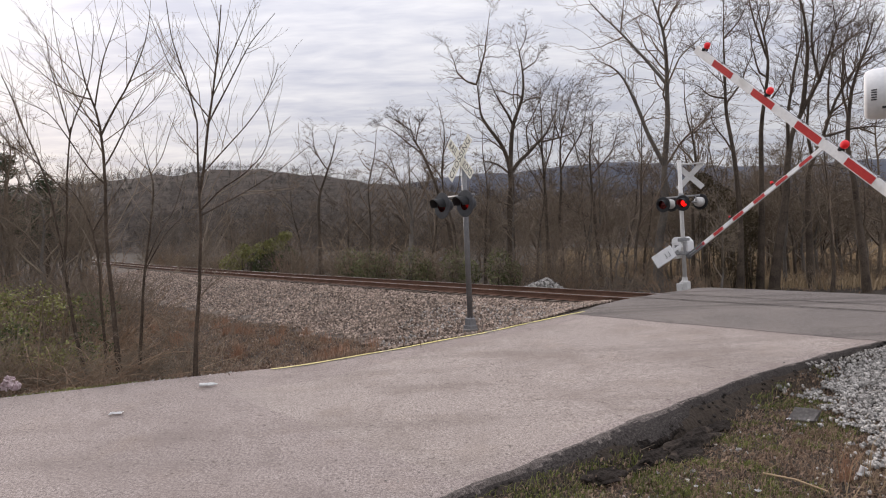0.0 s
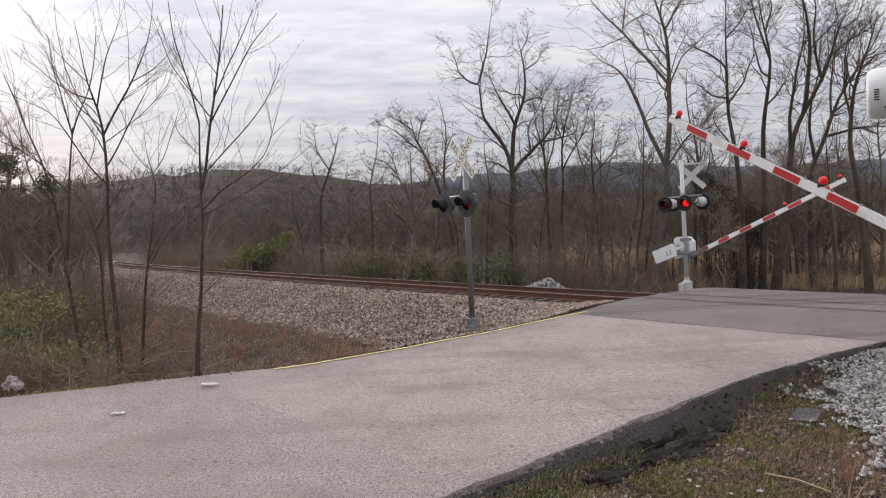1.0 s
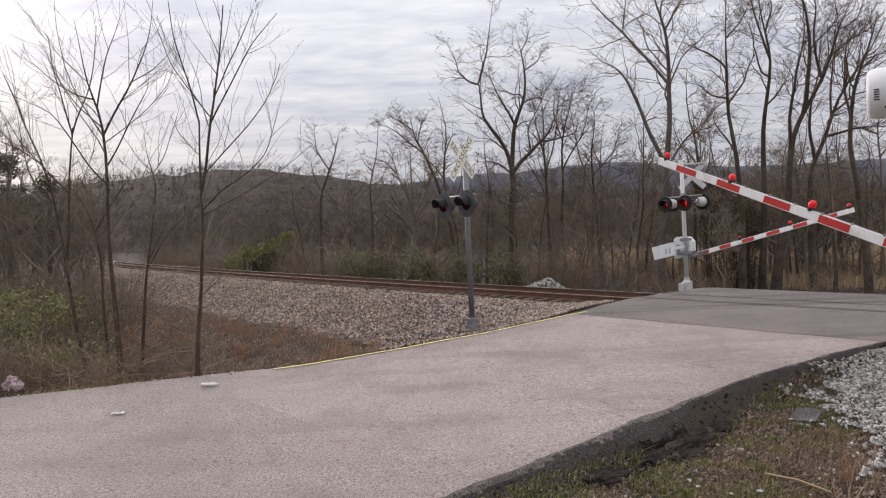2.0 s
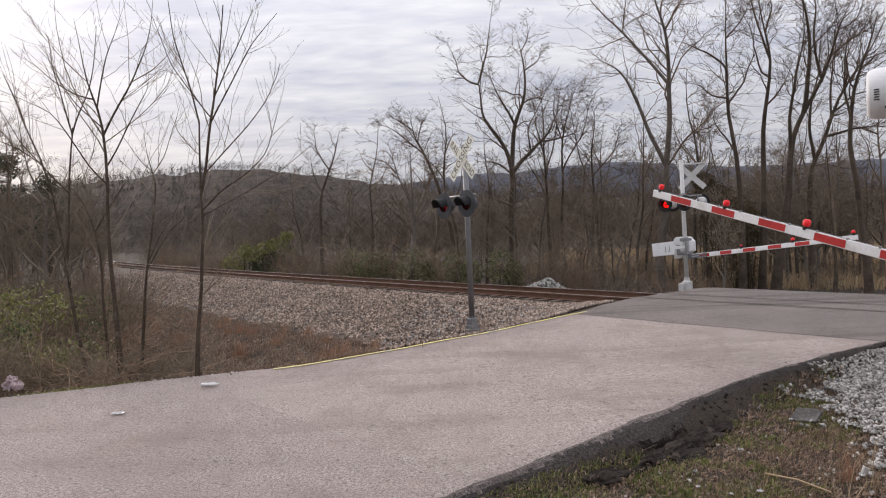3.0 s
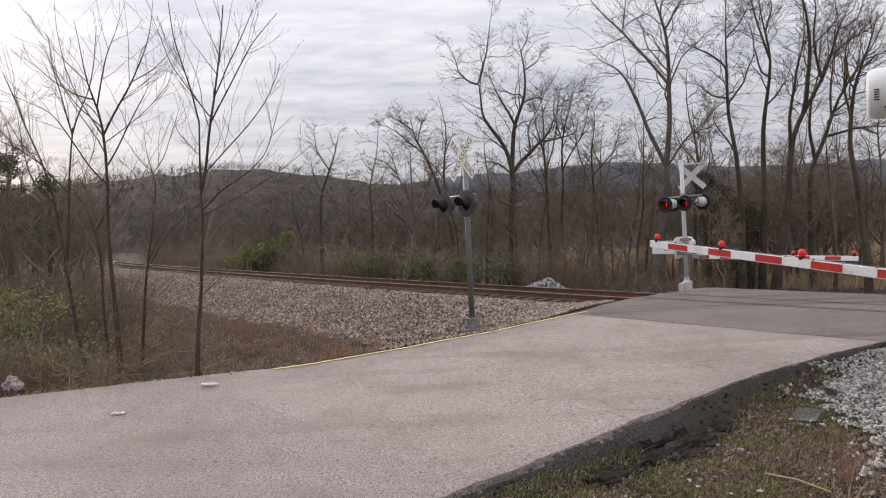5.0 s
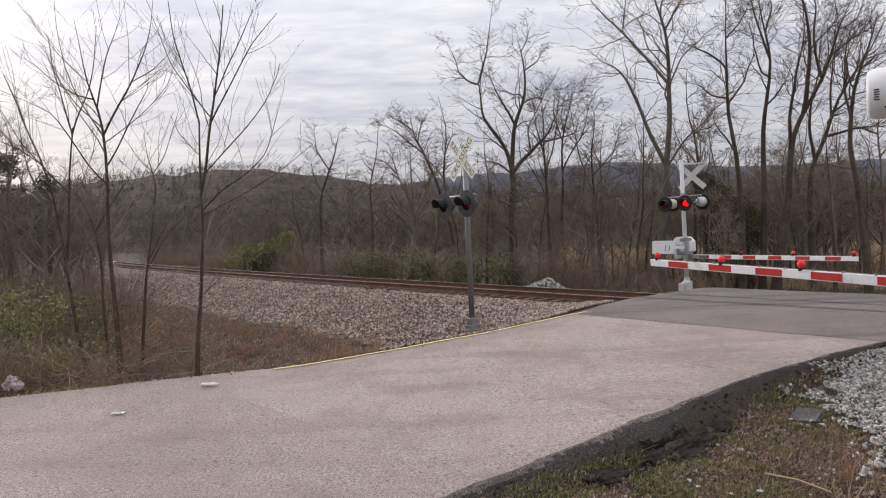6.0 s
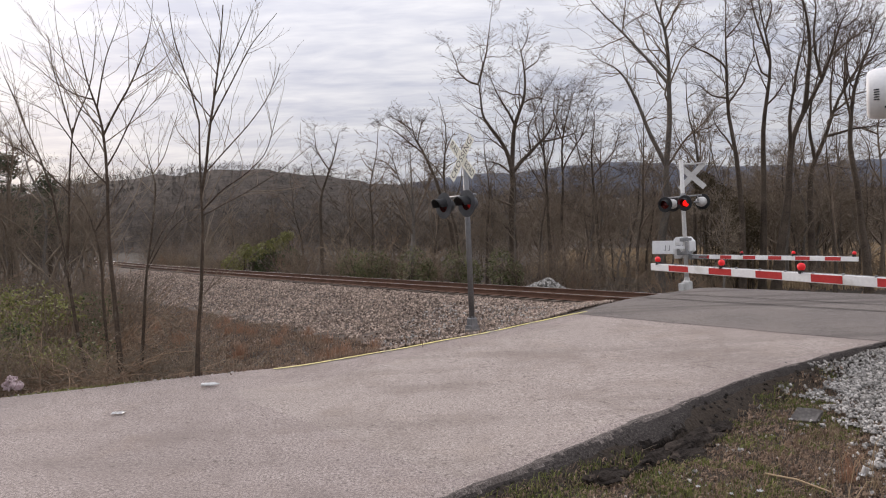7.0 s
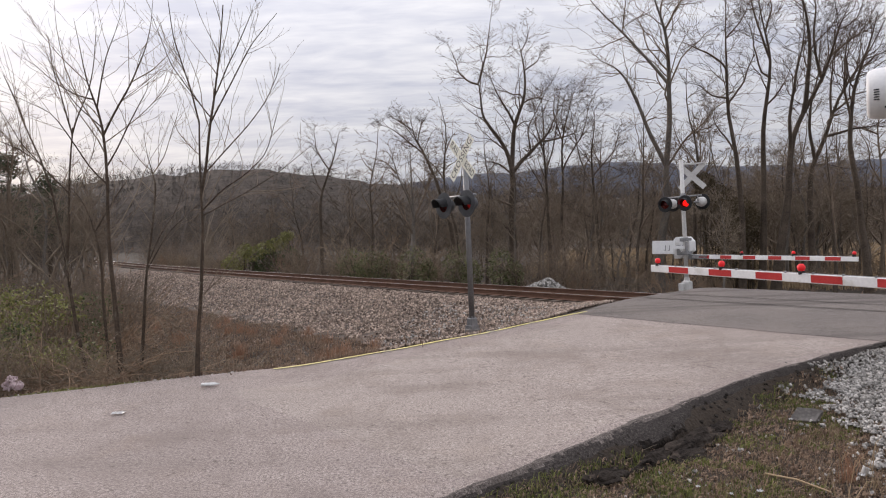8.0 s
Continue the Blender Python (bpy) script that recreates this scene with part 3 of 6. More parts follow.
def strew(count, s0, s1, m0, m1, seed, lift=0.04, keep=None, power=1.0):
    rng = np.random.default_rng(seed)
    out = []
    for _ in range(count):
        a = s1 - (s1 - s0) * rng.random() ** power
        b = rng.uniform(m0, m1)
        x, y = xy(a, b + bend(a))
        if keep and not keep(a, b, x, y):
            continue
        out.append((x, y, ground_z(x, y) + lift))
    return out


rocks("ballast_stones", strew(52000, -46, -1.62, -9.2, -1.2, 1, 0.045, keep=lambda s, m, x, y: m > ballast_limit(s) + 0.3 + 1.1 * noise.noise((x * 2.1, y * 2.1, 8.0)) and s < left_edge(m) - 0.02, power=1.7), M_STONE, (0.026, 0.060), 2, "loose grey-brown crushed ballast stones", "gravel")
rocks("ballast_stones", strew(34000, 4.6, 8.5, -9.6, -2.8, 3, 0.05, keep=lambda s, m, x, y: s > right_edge(m) + 0.14 + 1.55 * smooth(-6.0, -8.2, m) + 1.6 * smooth(-8.0, -10.2, m) + (0.75 * noise.noise((x * 1.9, y * 1.9, 4.0)) + 0.6 * noise.noise((x * 6.1, y * 6.1, 4.0)) + 0.5 * noise.noise((x * 23, y * 23, 4.0))) * smooth(-5, -7, m)), M_PALESTONE, (0.012, 0.033), 4, "pale grey crushed stone beside the road", "gravel")
rocks("ballast_stones", strew(2800, -7, -1.62, -8.4, -2.0, 5, 0.05, keep=lambda s, m, x, y: m > ballast_limit(s) + 0.5 + 0.8 * noise.noise((x * 2.1, y * 2.1, 8.0)) and s < left_edge(m) - 0.05 and noise.noise((x * 0.8, y * 0.8, 2.0)) > -0.15, power=1.3), M_PALESTONE, (0.022, 0.052), 6, "pale grey ballast stones near the road", "gravel")
rocks("ditch_stones", strew(1500, -16, -1.3, -12.5, -5.8, 7, 0.01, keep=lambda s, m, x, y: m < ballast_limit(s) + 0.3 and s < left_edge(m) - 0.1, power=1.4), M_STONE, (0.012, 0.042), 8, "loose stones scattered in the ditch", "gravel")


def make_cracks():
    """Short broken cracks and scars along the road's surface."""
    rng = np.random.default_rng(31)
    lines = [((0.5, 7.18), (1.59, 8.08)), ((1.75, 7.85), (2.96, 8.72)), ((2.9, 8.65), (4.4, 9.9))]
    joint = [xy(s, -12.43) for s in (-1.2, -0.2, 0.8, 1.8, 2.8, 3.9)]
    lines += list(zip(joint, joint[1:]))
    for _ in range(26):
        n = rng.uniform(-11.5, -4.4)
        s = rng.uniform(left_edge(n) + 0.7, right_edge(n) - 0.5)
        L = rng.uniform(0.08, 0.4)
        a = rng.normal(0, 0.25)
        lines.append((xy(s, n), xy(s + L * math.sin(a), n + L * math.cos(a))))
    verts, faces = [], []
    for (x0, y0), (x1, y1) in lines:
        long = math.hypot(x1 - x0, y1 - y0)
        k = max(3, int(long / 0.03))
        ux, uy = (x1 - x0) / long, (y1 - y0) / long
        seed = rng.uniform(0, 90)
        for i in range(k):
            a, b = i / k, (i + 1) / k
            if noise.noise((a * long * 5, seed, 1.0)) < (0.08 if long > 0.9 else -0.3):
                continue
            q = []
            for c in (a, b):
                off = 0.035 * noise.noise((c * long * 3, seed, 4.0)) + 0.012 * noise.noise((c * long * 14, seed, 4.0))
                wd = 0.002 + 0.004 * abs(noise.noise((c * long * 9, seed, 6.0)))
                for e in (-1, 1):
                    x, y = x0 + (x1 - x0) * c - uy * (off + e * wd), y0 + (y1 - y0) * c + ux * (off + e * wd)
                    q.append((x, y, road_z(sn(x, y)[1]) + 0.0055 + 0.012 * noise.noise((x * 0.7, y * 0.7, 1.0))))
            m = len(verts)
            verts += q
            faces.append((m, m + 1, m + 3, m + 2))
    o = object_from("road_cracks", verts, faces, M_SCAR)
    tagged(o, "fine broken cracks worn into the asphalt", "cracks", kind="stuff")


make_cracks()
# ---- crossing signals and gates ----
def lean_frame(lean_x, lean_y, face):
    """Local frame of a mast: x the way its signs face, z up along the slightly leaning pole."""
    up = Vector((lean_x, lean_y, 1)).normalized()
    fx = Vector((face.x, face.y, 0)).normalized()
    fy = up.cross(fx).normalized()
    fx = fy.cross(up)
    m = Matrix.Identity(4)
    for i, c in enumerate((fx, fy, up)):
        m[0][i], m[1][i], m[2][i] = c
    return m


FACE_NEAR = Vector((-TN.x, -TN.y, 0))
FACE_FAR = Vector((TN.x, TN.y, 0))
AXIS_X = Matrix.Rotation(radians(90), 4, "Y")


def flashing_light(root, m, shell, plate_mat, plate_r=0.255, reach=0.27, bright=None):
    """One lamp that faces along local x of m. Returns the made-up turning disc inside it and its pose."""
    ax = m @ AXIS_X
    bm = bmesh.new()
    lathe(bm, [(0.152, 0.0), (0.165, -0.02), (0.165, -0.13), (0.150, -0.20), (0.105, -0.255), (0.04, -0.275), (0.0, -0.277)], ax)
    body = part("light_housing", bm, shell, root, smooth_faces=True)
    bm = bmesh.new()
    lathe(bm, [(0.150, 0.0), (plate_r - 0.01, 0.0), (plate_r, -0.012), (plate_r - 0.008, -0.018), (0.150, -0.008), (0.150, 0.0)], ax, 40)
    part("backplate", bm, plate_mat, body, "round black backplate")
    bm = bmesh.new()
    seg, k = 22, 5
    grid = []
    for thick in (0.0, 0.006):
        g = []
        for j in range(k + 1):
            row = []
            for i in range(seg + 1):
                a = radians(-12 + 204 * i / seg)
                low = 0.5 - 0.5 * math.sin(a)
                run = reach - 0.17 * low ** 1.2
                r = 0.163 + thick - 0.012 * j / k
                row.append(bm.verts.new(m @ Vector((run * j / k, r * math.cos(a), r * math.sin(a) - 0.05 * run * j / k))))
            g.append(row)
        grid.append(g)
    for g in grid:
        for j in range(k):
            for i in range(seg):
                bm.faces.new((g[j][i], g[j][i + 1], g[j + 1][i + 1], g[j + 1][i]))
    for i in range(seg):
        bm.faces.new((grid[0][k][i], grid[0][k][i + 1], grid[1][k][i + 1], grid[1][k][i]))
    part("hood", bm, M_BLACK, body, "black visor over the lens", True)
    bm = bmesh.new()
    lathe(bm, [(0.150, -0.004), (0.11, 0.012), (0.06, 0.022), (0.0, 0.026)], ax)
    part("lens", bm, M_LENS, body, "round red glass lens", True)
    # added disc: turning its glowing side outward imitates the lamp's flash
    bm = bmesh.new()
    lathe(bm, [(0.0, 0.014), (0.07, 0.012), (0.112, 0.0)], AXIS_X, 24)
    lit = len(bm.faces)
    lathe(bm, [(0.112, -0.001), (0.07, -0.013), (0.0, -0.015)], AXIS_X, 24)
    bm.faces.ensure_lookup_table()
    for f in bm.faces[lit:]:
        f.material_index = 1
    # liner added to block the turned-away glow from the pale shell
    bk = bmesh.new()
    lathe(bk, [(0.150, -0.004), (0.150, -0.19), (0.10, -0.245), (0.0, -0.25)], ax)
    part("liner", bk, M_BLACK, body, "added matt black liner that keeps glow off the shell", True)
    refl = part("flash_disc", bm, [bright or M_LIT, M_DARKLENS], body, "made-up turning disc, glowing on one side for the flash", True)
    pose0 = m @ Matrix.Translation((-0.115, 0, 0))
    refl.matrix_basis = pose0
    return refl, pose0


def crossbuck(root, m, length=1.22, width=0.228, back=False):
    """Two crossed blades with lettering, facing local x of m."""
    def board(tilt, x):
        bm = bmesh.new()
        box(bm, 0.006, length, width, m @ Matrix.Translation((x, 0, 0)) @ Matrix.Rotation(radians(tilt), 4, "X"), 0.0)
        return part("crossbuck_blade", bm, M_DIRTYWHITE if back else M_SIGN, root, "white reflective sign blade")

    def word(text, tilt, x, along, blade, span):
        cu = bpy.data.curves.new("lettering", "FONT")
        cu.body, cu.size, cu.align_x, cu.align_y, cu.extrude = text, 0.225, "CENTER", "CENTER", 0.0008
        cu.space_character = 1.12
        tmp = bpy.data.objects.new("lettering_curve", cu)
        scene.collection.objects.link(tmp)
        bpy.context.view_layer.update()
        me = bpy.data.meshes.new_from_object(tmp.evaluated_get(bpy.context.evaluated_depsgraph_get()))
        bpy.data.objects.remove(tmp)
        me.materials.clear()
        me.materials.append(M_LETTER)
        stand = Matrix(((0, 0, 1, 0), (1, 0, 0, 0), (0, 1, 0, 0), (0, 0, 0, 1)))
        me.transform(m @ Matrix.Translation((x, 0, 0)) @ Matrix.Rotation(radians(tilt), 4, "X") @ Matrix.Translation((0, along, 0)) @ stand @ Matrix.Diagonal((span / max(v.co.x for v in me.vertices) / 2, 1.0, 1, 1)))
        o = new("lettering", me)
        o.parent = blade
        tagged(o, "black lettering")

    # seen from the front, +y is to the right
    a = board(-45, 0.0)
    b = board(45, 0.012)
    word("RAIL", -45, 0.0045, -0.375, a, 0.38)
    word("ROAD", -45, 0.0045, 0.375, a, 0.40)
    word("CROSSING", 45, 0.0165, 0.0, b, 1.10)


FLASHERS = []


def make_near_signal():
    root = new("crossing_signal")
    root.location = (0.63, 14.52, -0.02)
    tagged(root, "grey railroad crossing signal mast with crossbuck and twin flashing lights", "crossing signal")
    m = lean_frame(-0.020, 0.0, FACE_NEAR)
    bm = bmesh.new()
    cyl(bm, 0.066, 0.060, 3.95, m @ Matrix.Translation((0, 0, 0.2)), 20)
    lathe(bm, [(0.062, 4.15), (0.05, 4.18), (0.0, 4.19)], m)
    part("pole", bm, M_GALV, root, "weathered grey metal pole", True)
    bm = bmesh.new()
    lathe(bm, [(0.0, 0.25), (0.078, 0.25), (0.085, 0.21), (0.115, 0.19), (0.13, 0.04), (0.16, 0.03), (0.16, -0.12), (0.0, -0.12)], m @ Matrix.Rotation(radians(45), 4, "Z"), 4)
    part("pole_base", bm, M_GALV, root, "square cast pole base")
    bm = bmesh.new()
    box(bm, 0.34, 0.34, 0.14, Matrix.Translation((0, 0, -0.11)), 0.02)
    part("footing", bm, M_CONC, root, "concrete footing sunk in the gravel")
    bm = bmesh.new()
    rod(bm, m @ Vector((0.16, -0.46, 3.00)), m @ Vector((0.16, 0.46, 3.00)), 0.030)
    rod(bm, m @ Vector((0.0, 0.0, 3.00)), m @ Vector((0.18, 0.0, 3.00)), 0.035)
    cyl(bm, 0.085, 0.085, 0.2, m @ Matrix.Translation((0, 0, 2.9)), 18)
    for y in (-0.41, 0.35):
        rod(bm, m @ Vector((0.16, y, 3.00)), m @ Vector((0.16, y, 2.80)), 0.024)
    part("crossarm", bm, M_GALV, root, "horizontal pipe carrying the lights", True)
    for y, which in ((-0.38, "A"), (0.38, "B")):
        r, p = flashing_light(root, m @ Matrix.Translation((0.36, y - 0.03, 2.81)) @ Matrix.Rotation(radians(-6), 4, "Z"), M_SHADE, M_SHADE, 0.305, bright=M_DIMLIT)
        FLASHERS.append((r, p, which))
    crossbuck(root, m @ Matrix.Rotation(radians(-9), 4, "Z") @ Matrix.Translation((0.085, 0, 3.86)))
    for z in (3.72, 4.0):
        bm = bmesh.new()
        box(bm, 0.09, 0.16, 0.035, m @ Matrix.Translation((0.02, 0, z)), 0.004)
        part("sign_clamp", bm, M_GALV, root)
    return root


make_near_signal()


def gate_arm(root, length, period, lamps, taper=(0.125, 0.14), thick=0.05, first=0.55):
    """An arm along local x from its pivot, in white with red bands."""
    arm_parent = root
    bm = bmesh.new()
    prev = None
    n = 24
    for i in range(n + 1):
        x = first + (length - first) * i / n
        h = taper[1] + (taper[0] - taper[1]) * i / n
        ring = [bm.verts.new((x, a * thick / 2, b * h / 2)) for a, b in ((-1, -0.86), (-0.8, -1), (0.8, -1), (1, -0.86), (1, 0.86), (0.8, 1), (-0.8, 1), (-1, 0.86))]
        if prev:
            for q in range(8):
                bm.faces.new((prev[q], prev[(q + 1) % 8], ring[(q + 1) % 8], ring[q]))
        else:
            bm.faces.new(ring)
        prev = ring
    bm.faces.new(prev)
    arm = part("gate_arm", bm, M_WHITE, arm_parent, "long white gate arm with red reflective bands")
    bm = bmesh.new()
    for y in (-0.05, 0.05):
        box(bm, 0.75, 0.016, 0.05, Matrix.Translation((0.40, y, 0.03)), 0.003)
        box(bm, 0.75, 0.016, 0.05, Matrix.Translation((0.40, y, -0.05)), 0.003)
    box(bm, 0.10, 0.14, 0.2, Matrix.Translation((0.06, 0, 0)), 0.01)
    part("arm_bracket", bm, M_GALV, arm, "steel bracket holding the arm")
    k = 0
    while True:
        b = length - (2 * k + 1) * period
        a = b - period
        if a < first:
            break
        h = taper[1] + (taper[0] - taper[1]) * (((a + b) / 2 - first) / (length - first))
        bm = bmesh.new()
        box(bm, period, thick + 0.006, h * 0.80, Matrix.Translation(((a + b) / 2, 0, 0)), 0.001)
        part("red_band", bm, M_RED, arm, "red reflective band")
        k += 1
    for d, size in lamps:
        x = length - d
        bm = bmesh.new()
        lathe(bm, [(0.0, 0.062), (0.028, 0.056), (0.046, 0.038), (0.054, 0.010), (0.050, -0.02), (0.036, -0.042), (0.0, -0.046)], Matrix.Translation((x, 0, 0.112 + 0.04 * size)) @ Matrix.Scale(size, 4), 18)
        part("gate_lamp", bm, M_GATELIT if size > 0.8 else M_GATELAMP, arm, "glowing red gate lamp", True)
        bm = bmesh.new()
        box(bm, 0.05, 0.10, 0.05, Matrix.Translation((x, 0, 0.085)), 0.008)
        cyl(bm, 0.036, 0.042, 0.03, Matrix.Translation((x, 0, 0.10)), 14)
        for y in (-0.045, 0.045):
            box(bm, 0.03, 0.02, 0.03, Matrix.Translation((x, y, 0.07)), 0.004)
        part("lamp_bracket", bm, M_BLACK, arm, "black lamp holder")
    bm = bmesh.new()
    rod(bm, (first, 0.012, taper[1] / 2 + 0.008), (length - 0.12, 0.012, taper[0] / 2 + 0.008), 0.005, 6)
    for i in range(12):
        x = first + 0.2 + (length - first - 0.4) * i / 11
        box(bm, 0.03, 0.03, 0.03, Matrix.Translation((x, 0.012, taper[1] / 2 + 0.006)), 0.003)
    part("lamp_cable", bm, M_LEAD, arm, "lamp cable clipped along the arm")
    return arm


def arm_pose(root, pivot, azimuth, lean, angle):
    """Pose in the mast's space: x along the arm, raised by angle."""
    a, th = radians(azimuth), radians(angle)
    flat = Vector((math.cos(a), math.sin(a), 0))
    up = Vector((-lean * math.sin(a), lean * math.cos(a), 1)).normalized()
    d = flat * math.cos(th) + up * math.sin(th)
    y = up.cross(flat).normalized()
    z = d.cross(y)
    m = Matrix.Identity(4)
    for i, c in enumerate((d, y, z)):
        m[0][i], m[1][i], m[2][i] = c
    m.translation = Vector(pivot) - root.location
    return m


def mechanism(root, m, z0, w=0.42, d=0.5, h=0.62):
    bm = bmesh.new()
    prof = [(-0.5, 0.0), (0.1, -0.34), (0.5, -0.34), (0.5, 0.55), (0.35, 0.66), (-0.25, 0.66), (-0.5, 0.45)]
    a = [bm.verts.new(m @ Vector((-d / 2, y * w * 1.25, z0 + z * h))) for y, z in prof]
    b = [bm.verts.new(m @ Vector((d / 2, y * w * 1.25, z0 + z * h))) for y, z in prof]
    bm.faces.new(a)
    bm.faces.new(b[::-1])
    for i in range(len(prof)):
        j = (i + 1) % len(prof)
        bm.faces.new((a[i], b[i], b[j], a[j]))
    bmesh.ops.bevel(bm, geom=bm.edges[:], offset=0.025, segments=2, affect="EDGES", profile=0.6)
    body = part("gate_mechanism", bm, M_WHITE, root, "white painted gate mechanism case")
    bm = bmesh.new()
    for sgn in (-1, 1):
        box(bm, 0.03, 0.10, 0.34, m @ Matrix.Translation((sgn * (d / 2 + 0.02), 0.12, z0 + 0.05)), 0.008)
        cyl(bm, 0.06, 0.06, 0.05, m @ Matrix.Translation((sgn * (d / 2 + 0.0) - (0.05 if sgn < 0 else 0), 0.08, z0 - 0.02)) @ Matrix.Rotation(radians(90), 4, "Y"), 14)
    for z in (-0.12, 0.3):
        box(bm, 0.30, 0.30, 0.05, m @ Matrix.Translation((0, 0.22, z0 + z)), 0.01)
    part("clamp", bm, M_LEAD, body, "grey steel clamps and hub")
    for y, z in ((-0.05, 0.2), (0.05, 0.2), (-0.08, 0.12)):
        bm = bmesh.new()
        box(bm, 0.012, 0.03, 0.05, m @ Matrix.Translation((-d / 2 - 0.01, y, z0 + z)), 0.002)
        part("latch", bm, M_LEAD, body)
    return body


FAR_PIVOT, FAR_AZ, FAR_LEAN = (8.35, 21.44, 1.20), -65.67, 0.077
NEAR_PIVOT, NEAR_AZ, NEAR_LEAN = (6.760, 7.309, 1.235), 114.60, 0.068


def make_far_gate():
    root = new("crossing_gate")
    root.location = (8.28, 21.5, -0.02)
    tagged(root, "white railroad gate with back-to-back flashing lights beyond the track", "crossing gate", "crossing gates")
    m = lean_frame(-0.030, 0.0, FACE_FAR)
    bm = bmesh.new()
    cyl(bm, 0.072, 0.066, 4.25, m @ Matrix.Translation((0, 0, 0.2)), 20)
    lathe(bm, [(0.07, 4.45), (0.055, 4.50), (0.0, 4.52)], m)
    part("pole", bm, M_DIRTYWHITE, root, "white painted pole", True)
    bm = bmesh.new()
    box(bm, 0.26, 0.28, 0.38, m @ Matrix.Translation((0, 0, 0.19)), 0.03)
    box(bm, 0.18, 0.20, 0.30, m @ Matrix.Translation((-0.10, 0.12, 0.17)), 0.02)
    lathe(bm, [(0.13, 0.37), (0.095, 0.42), (0.085, 0.52), (0.0, 0.52)], m, 16)
    part("pole_base", bm, M_DIRTYWHITE, root, "white cast junction box at the pole's foot")
    bm = bmesh.new()
    rod(bm, m @ Vector((0.0, -0.66, 3.26)), m @ Vector((0.0, 0.66, 3.26)), 0.028)
    cyl(bm, 0.09, 0.09, 0.22, m @ Matrix.Translation((0, 0, 3.15)), 18)
    for y in (-0.52, 0.52):
        rod(bm, m @ Vector((0, y, 3.26)), m @ Vector((0, y, 3.0)), 0.022)
        rod(bm, m @ Vector((-0.25, y, 3.04)), m @ Vector((0.25, y, 3.04)), 0.03)
    part("crossarm", bm, M_LEAD, root, "grey pipe carrying four lights", True)
    for y, which in ((0.52, "A"), (-0.18, "B")):
        r, p = flashing_light(root, m @ Matrix.Rotation(radians(180), 4, "Z") @ Matrix.Translation((0.27, -y, 3.03)), M_DIRTYWHITE, M_BLACK, 0.265, 0.2)
        FLASHERS.append((r, p, which))
    for y, which in ((0.52, "B"), (-0.52, "A")):
        r, p = flashing_light(root, m @ Matrix.Translation((0.32, y, 3.05)), M_DIRTYWHITE, M_BLACK, 0.265)
        FLASHERS.append((r, p, which))
    crossbuck(root, m @ Matrix.Rotation(radians(14), 4, "Z") @ Matrix.Translation((0.52, -0.20, 3.96)), 1.16, 0.185, back=True)
    bm = bmesh.new()
    for z in (4.38,):
        box(bm, 0.05, 1.0, 0.05, m @ Matrix.Rotation(radians(14), 4, "Z") @ Matrix.Translation((0.49, -0.20, z)), 0.004)
        rod(bm, m @ Vector((0, 0, z)), m @ Matrix.Rotation(radians(14), 4, "Z") @ Vector((0.49, -0.20, z)), 0.03)
    part("sign_clamp", bm, M_DIRTYWHITE, root)
    mechanism(root, m @ Matrix.Translation((0.36, 0.20, 0)), 1.40, 0.46, 0.46, 0.74)
    bm = bmesh.new()
    for z in (1.28, 1.74):
        cyl(bm, 0.115, 0.115, 0.13, m @ Matrix.Translation((0, 0, z)), 18)
        box(bm, 0.32, 0.16, 0.09, m @ Matrix.Translation((0.16, 0, z + 0.06)), 0.012)
        box(bm, 0.06, 0.26, 0.11, m @ Matrix.Translation((-0.10, 0, z + 0.06)), 0.012)
    cyl(bm, 0.045, 0.045, 0.40, m @ Matrix.Translation((-0.10, -0.09, 1.32)), 12)
    part("mast_clamp", bm, M_LEAD, root, "grey clamps bolting the mechanism to the mast")
    arm = gate_arm(root, 5.656, 0.4359, ((0.10, 0.92), (1.82, 0.94), (3.56, 0.80)), first=0.12)
    # counterweight on the other end of the shaft
    bm = bmesh.new()
    box(bm, 0.76, 0.10, 0.45, Matrix.Translation((-0.60, 0, 0.0)), 0.012)
    box(bm, 0.5, 0.03, 0.10, Matrix.Translation((-0.12, 0, 0.0)), 0.006)
    cw = part("counterweight", bm, M_WHITE, root, "flat white counterweight plate")
    bm = bmesh.new()
    for x in (-0.36, -0.50):
        box(bm, 0.02, 0.13, 0.17, Matrix.Translation((x, 0, -0.02)), 0.002)
        box(bm, 0.06, 0.13, 0.02, Matrix.Translation((x - 0.03, 0, -0.10)), 0.002)
    part("bolt_slot", bm, M_LEAD, cw)
    return root, arm, cw


far_gate, far_arm, far_weight = make_far_gate()


